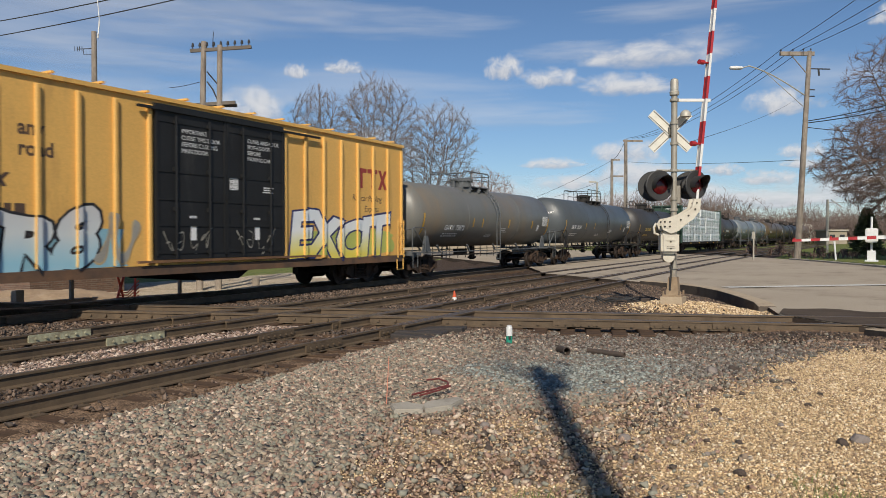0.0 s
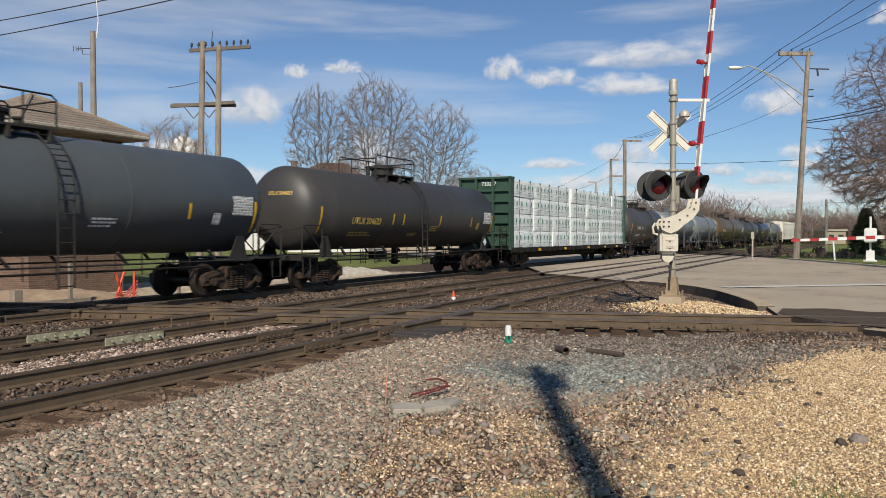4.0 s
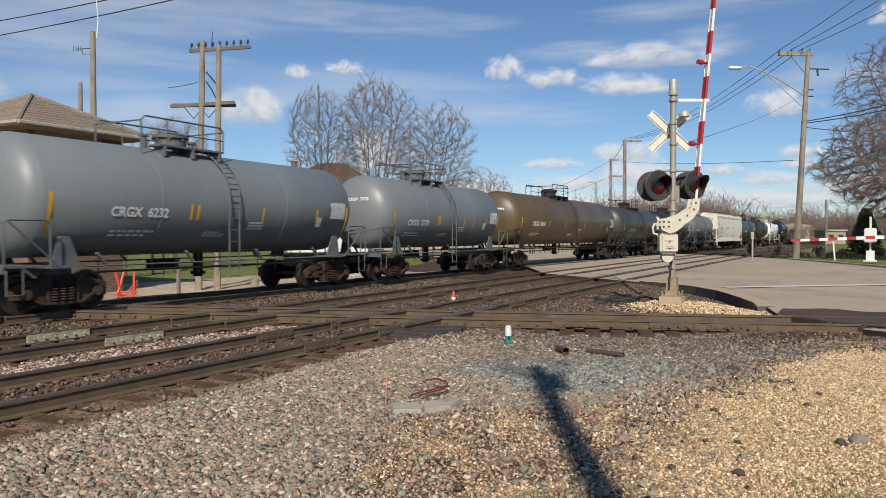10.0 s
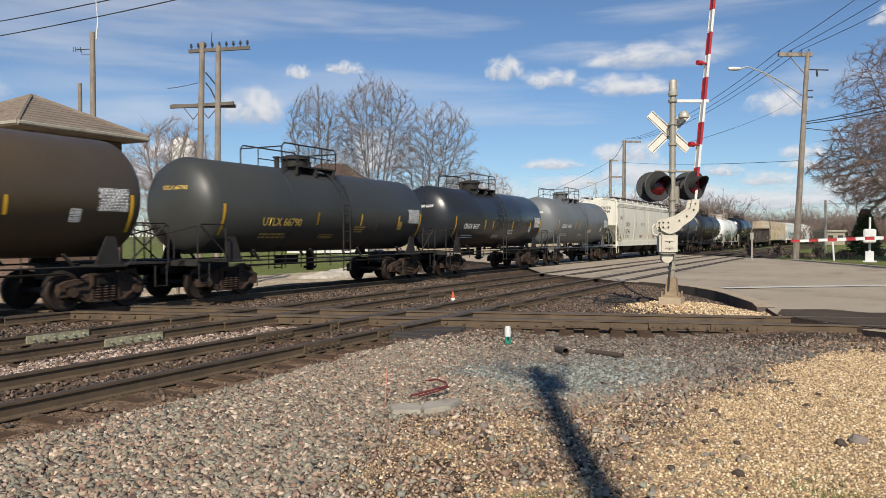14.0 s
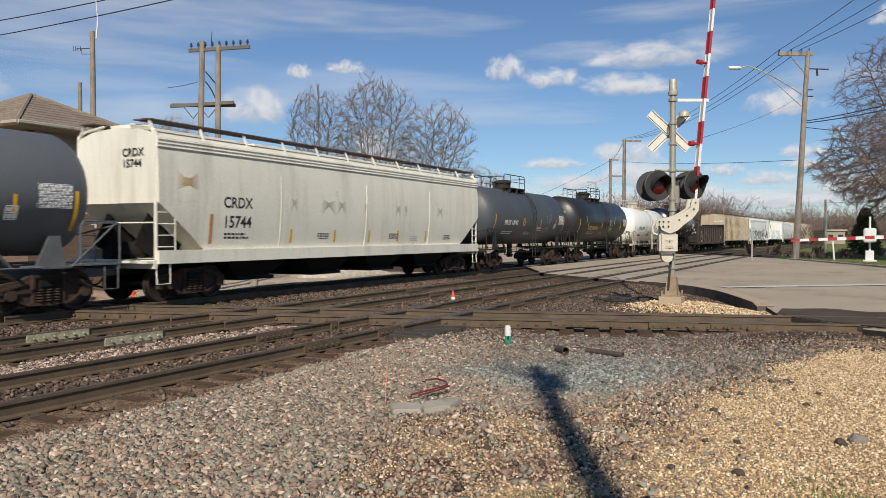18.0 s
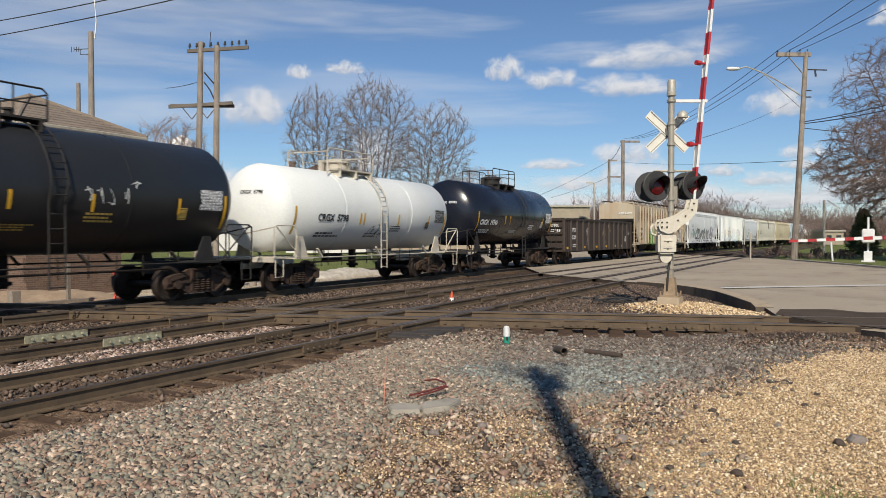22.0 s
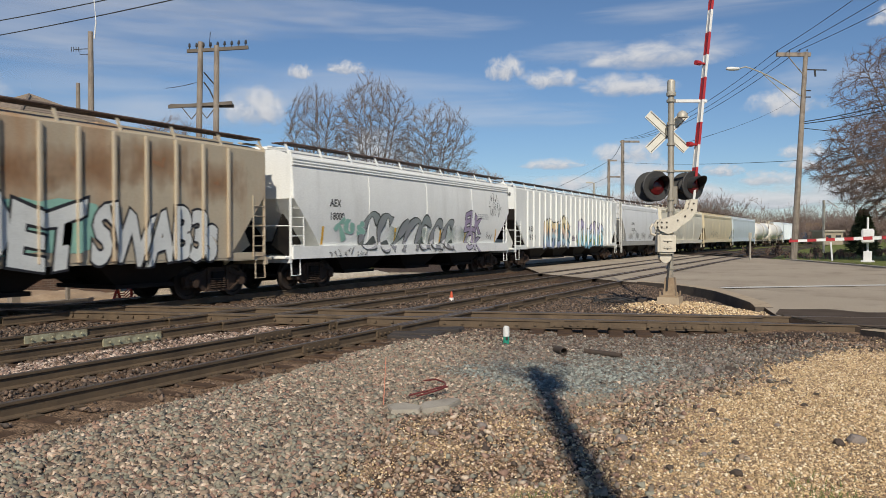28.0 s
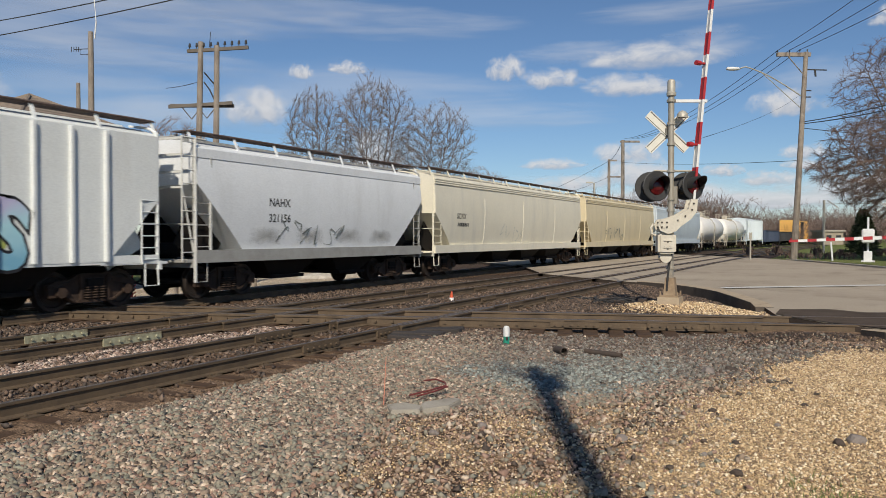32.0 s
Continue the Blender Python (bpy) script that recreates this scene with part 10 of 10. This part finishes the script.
for right, up, w, h, drift in ((-186, 210, 28, 21, 10), (-126, 215, 42, 18, 9), (-240, 161, 92, 50, 10), (80, 212, 46, 34, 6), (139, 199, 72, 28, 5), (266, 228, 150, 38, 8), (238, 190, 108, 34, 7), (440, 169, 80, 40, 9),
                               (141, 91, 74, 17, 4), (236, 105, 74, 32, 6), (358, 83, 46, 18, 5), (418, 72, 62, 22, 5), (466, 107, 50, 22, 6), (464, 92, 52, 15, 5), (168, 66, 84, 24, 4), (574, 281, 44, 28, 5),
                               (-268, 66, 90, 44, 6), (-86, 100, 90, 62, 5), (-355, 106, 60, 34, 6), (250, 76, 110, 40, 4), (300, 50, 170, 30, 3), (430, 44, 200, 28, 3), (-150, 50, 110, 40, 4), (40, 52, 120, 36, 3), (180, 40, 140, 24, 2),
                               (-60, 44, 260, 26, 2), (560, 60, 200, 40, 3), (-500, 80, 220, 70, 4), (700, 120, 160, 60, 4), (-700, 200, 200, 70, 6)):
    cloud(right, up, w, h, drift)
# wisps of cloud, also brightening the left sky; the widest paints horizon haze
for right, up, w, h, drift in ((-430, 228, 330, 46, 16), (-520, 270, 420, 90, 14), (-470, 170, 340, 90, 10), (-300, 300, 380, 60, 12), (-120, 180, 420, 70, 8), (-420, 300, 420, 60, 12), (-60, 268, 260, 46, 10), (170, 232, 130, 34, 8), (340, 240, 120, 50, 8), (500, 200, 160, 60, 8), (-330, 150, 240, 50, 10), (60, 150, 260, 46, 6), (-280, 262, 200, 34, 12), (320, 290, 260, 40, 8), (0, 40, 1500, 60, 0)):
    cloud(right, up, w, h, drift, True)



def motions():
    """The train rolls past to the left, each car on its two trucks along the track."""
    times = [i * 2.0 for i in range(17)]
    for car, mid, base in CARS:
        rows = []
        for t in times:
            s = mid - SPEED * t - GAIN * t * t
            p, _ = on_track(s - base / 2, TRACK_A)
            q, _ = on_track(s + base / 2, TRACK_A)
            m = (p + q) / 2
            rows.append((t, pose(m.x, m.y, 0, 0, 0, math.degrees(math.atan2(q.y - p.y, q.x - p.x)))))
        walk(car, rows)
    # wheels roll while their car is near the crossing
    mids = {car.name: mid for car, mid, _ in CARS}
    for ob, car, x in WHEELS:
        mid = mids[car.name]
        t0, t1 = max(0.0, (mid - 62) / (SPEED + 0.03)), min(32.0, (mid + 26) / (SPEED + 0.03))
        if t1 - t0 < 0.5:
            continue
        n = int((t1 - t0) * SPEED / 0.457 / radians(84)) + 1
        turn = (t1 - t0) * SPEED / 0.457 / n
        rows = [(t0 + (t1 - t0) * k / n, pose(x, 0, 0.457, 0, -math.degrees(turn) * k, 0)) for k in range(n + 1)]
        if t0 > 0.2:
            rows.insert(0, (0.0, rows[0][1]))
        if t1 < 31.8:
            rows.append((32.0, rows[-1][1]))
        walk(ob, rows)
    for ob, at, drift in CLOUDS:
        size = ob.scale.copy()
        walk(ob, [(0, at(-drift * 0.7)), (16, at(-drift * 0.2)), (32, at(drift * 0.3))])
        ob.scale = size


motions()
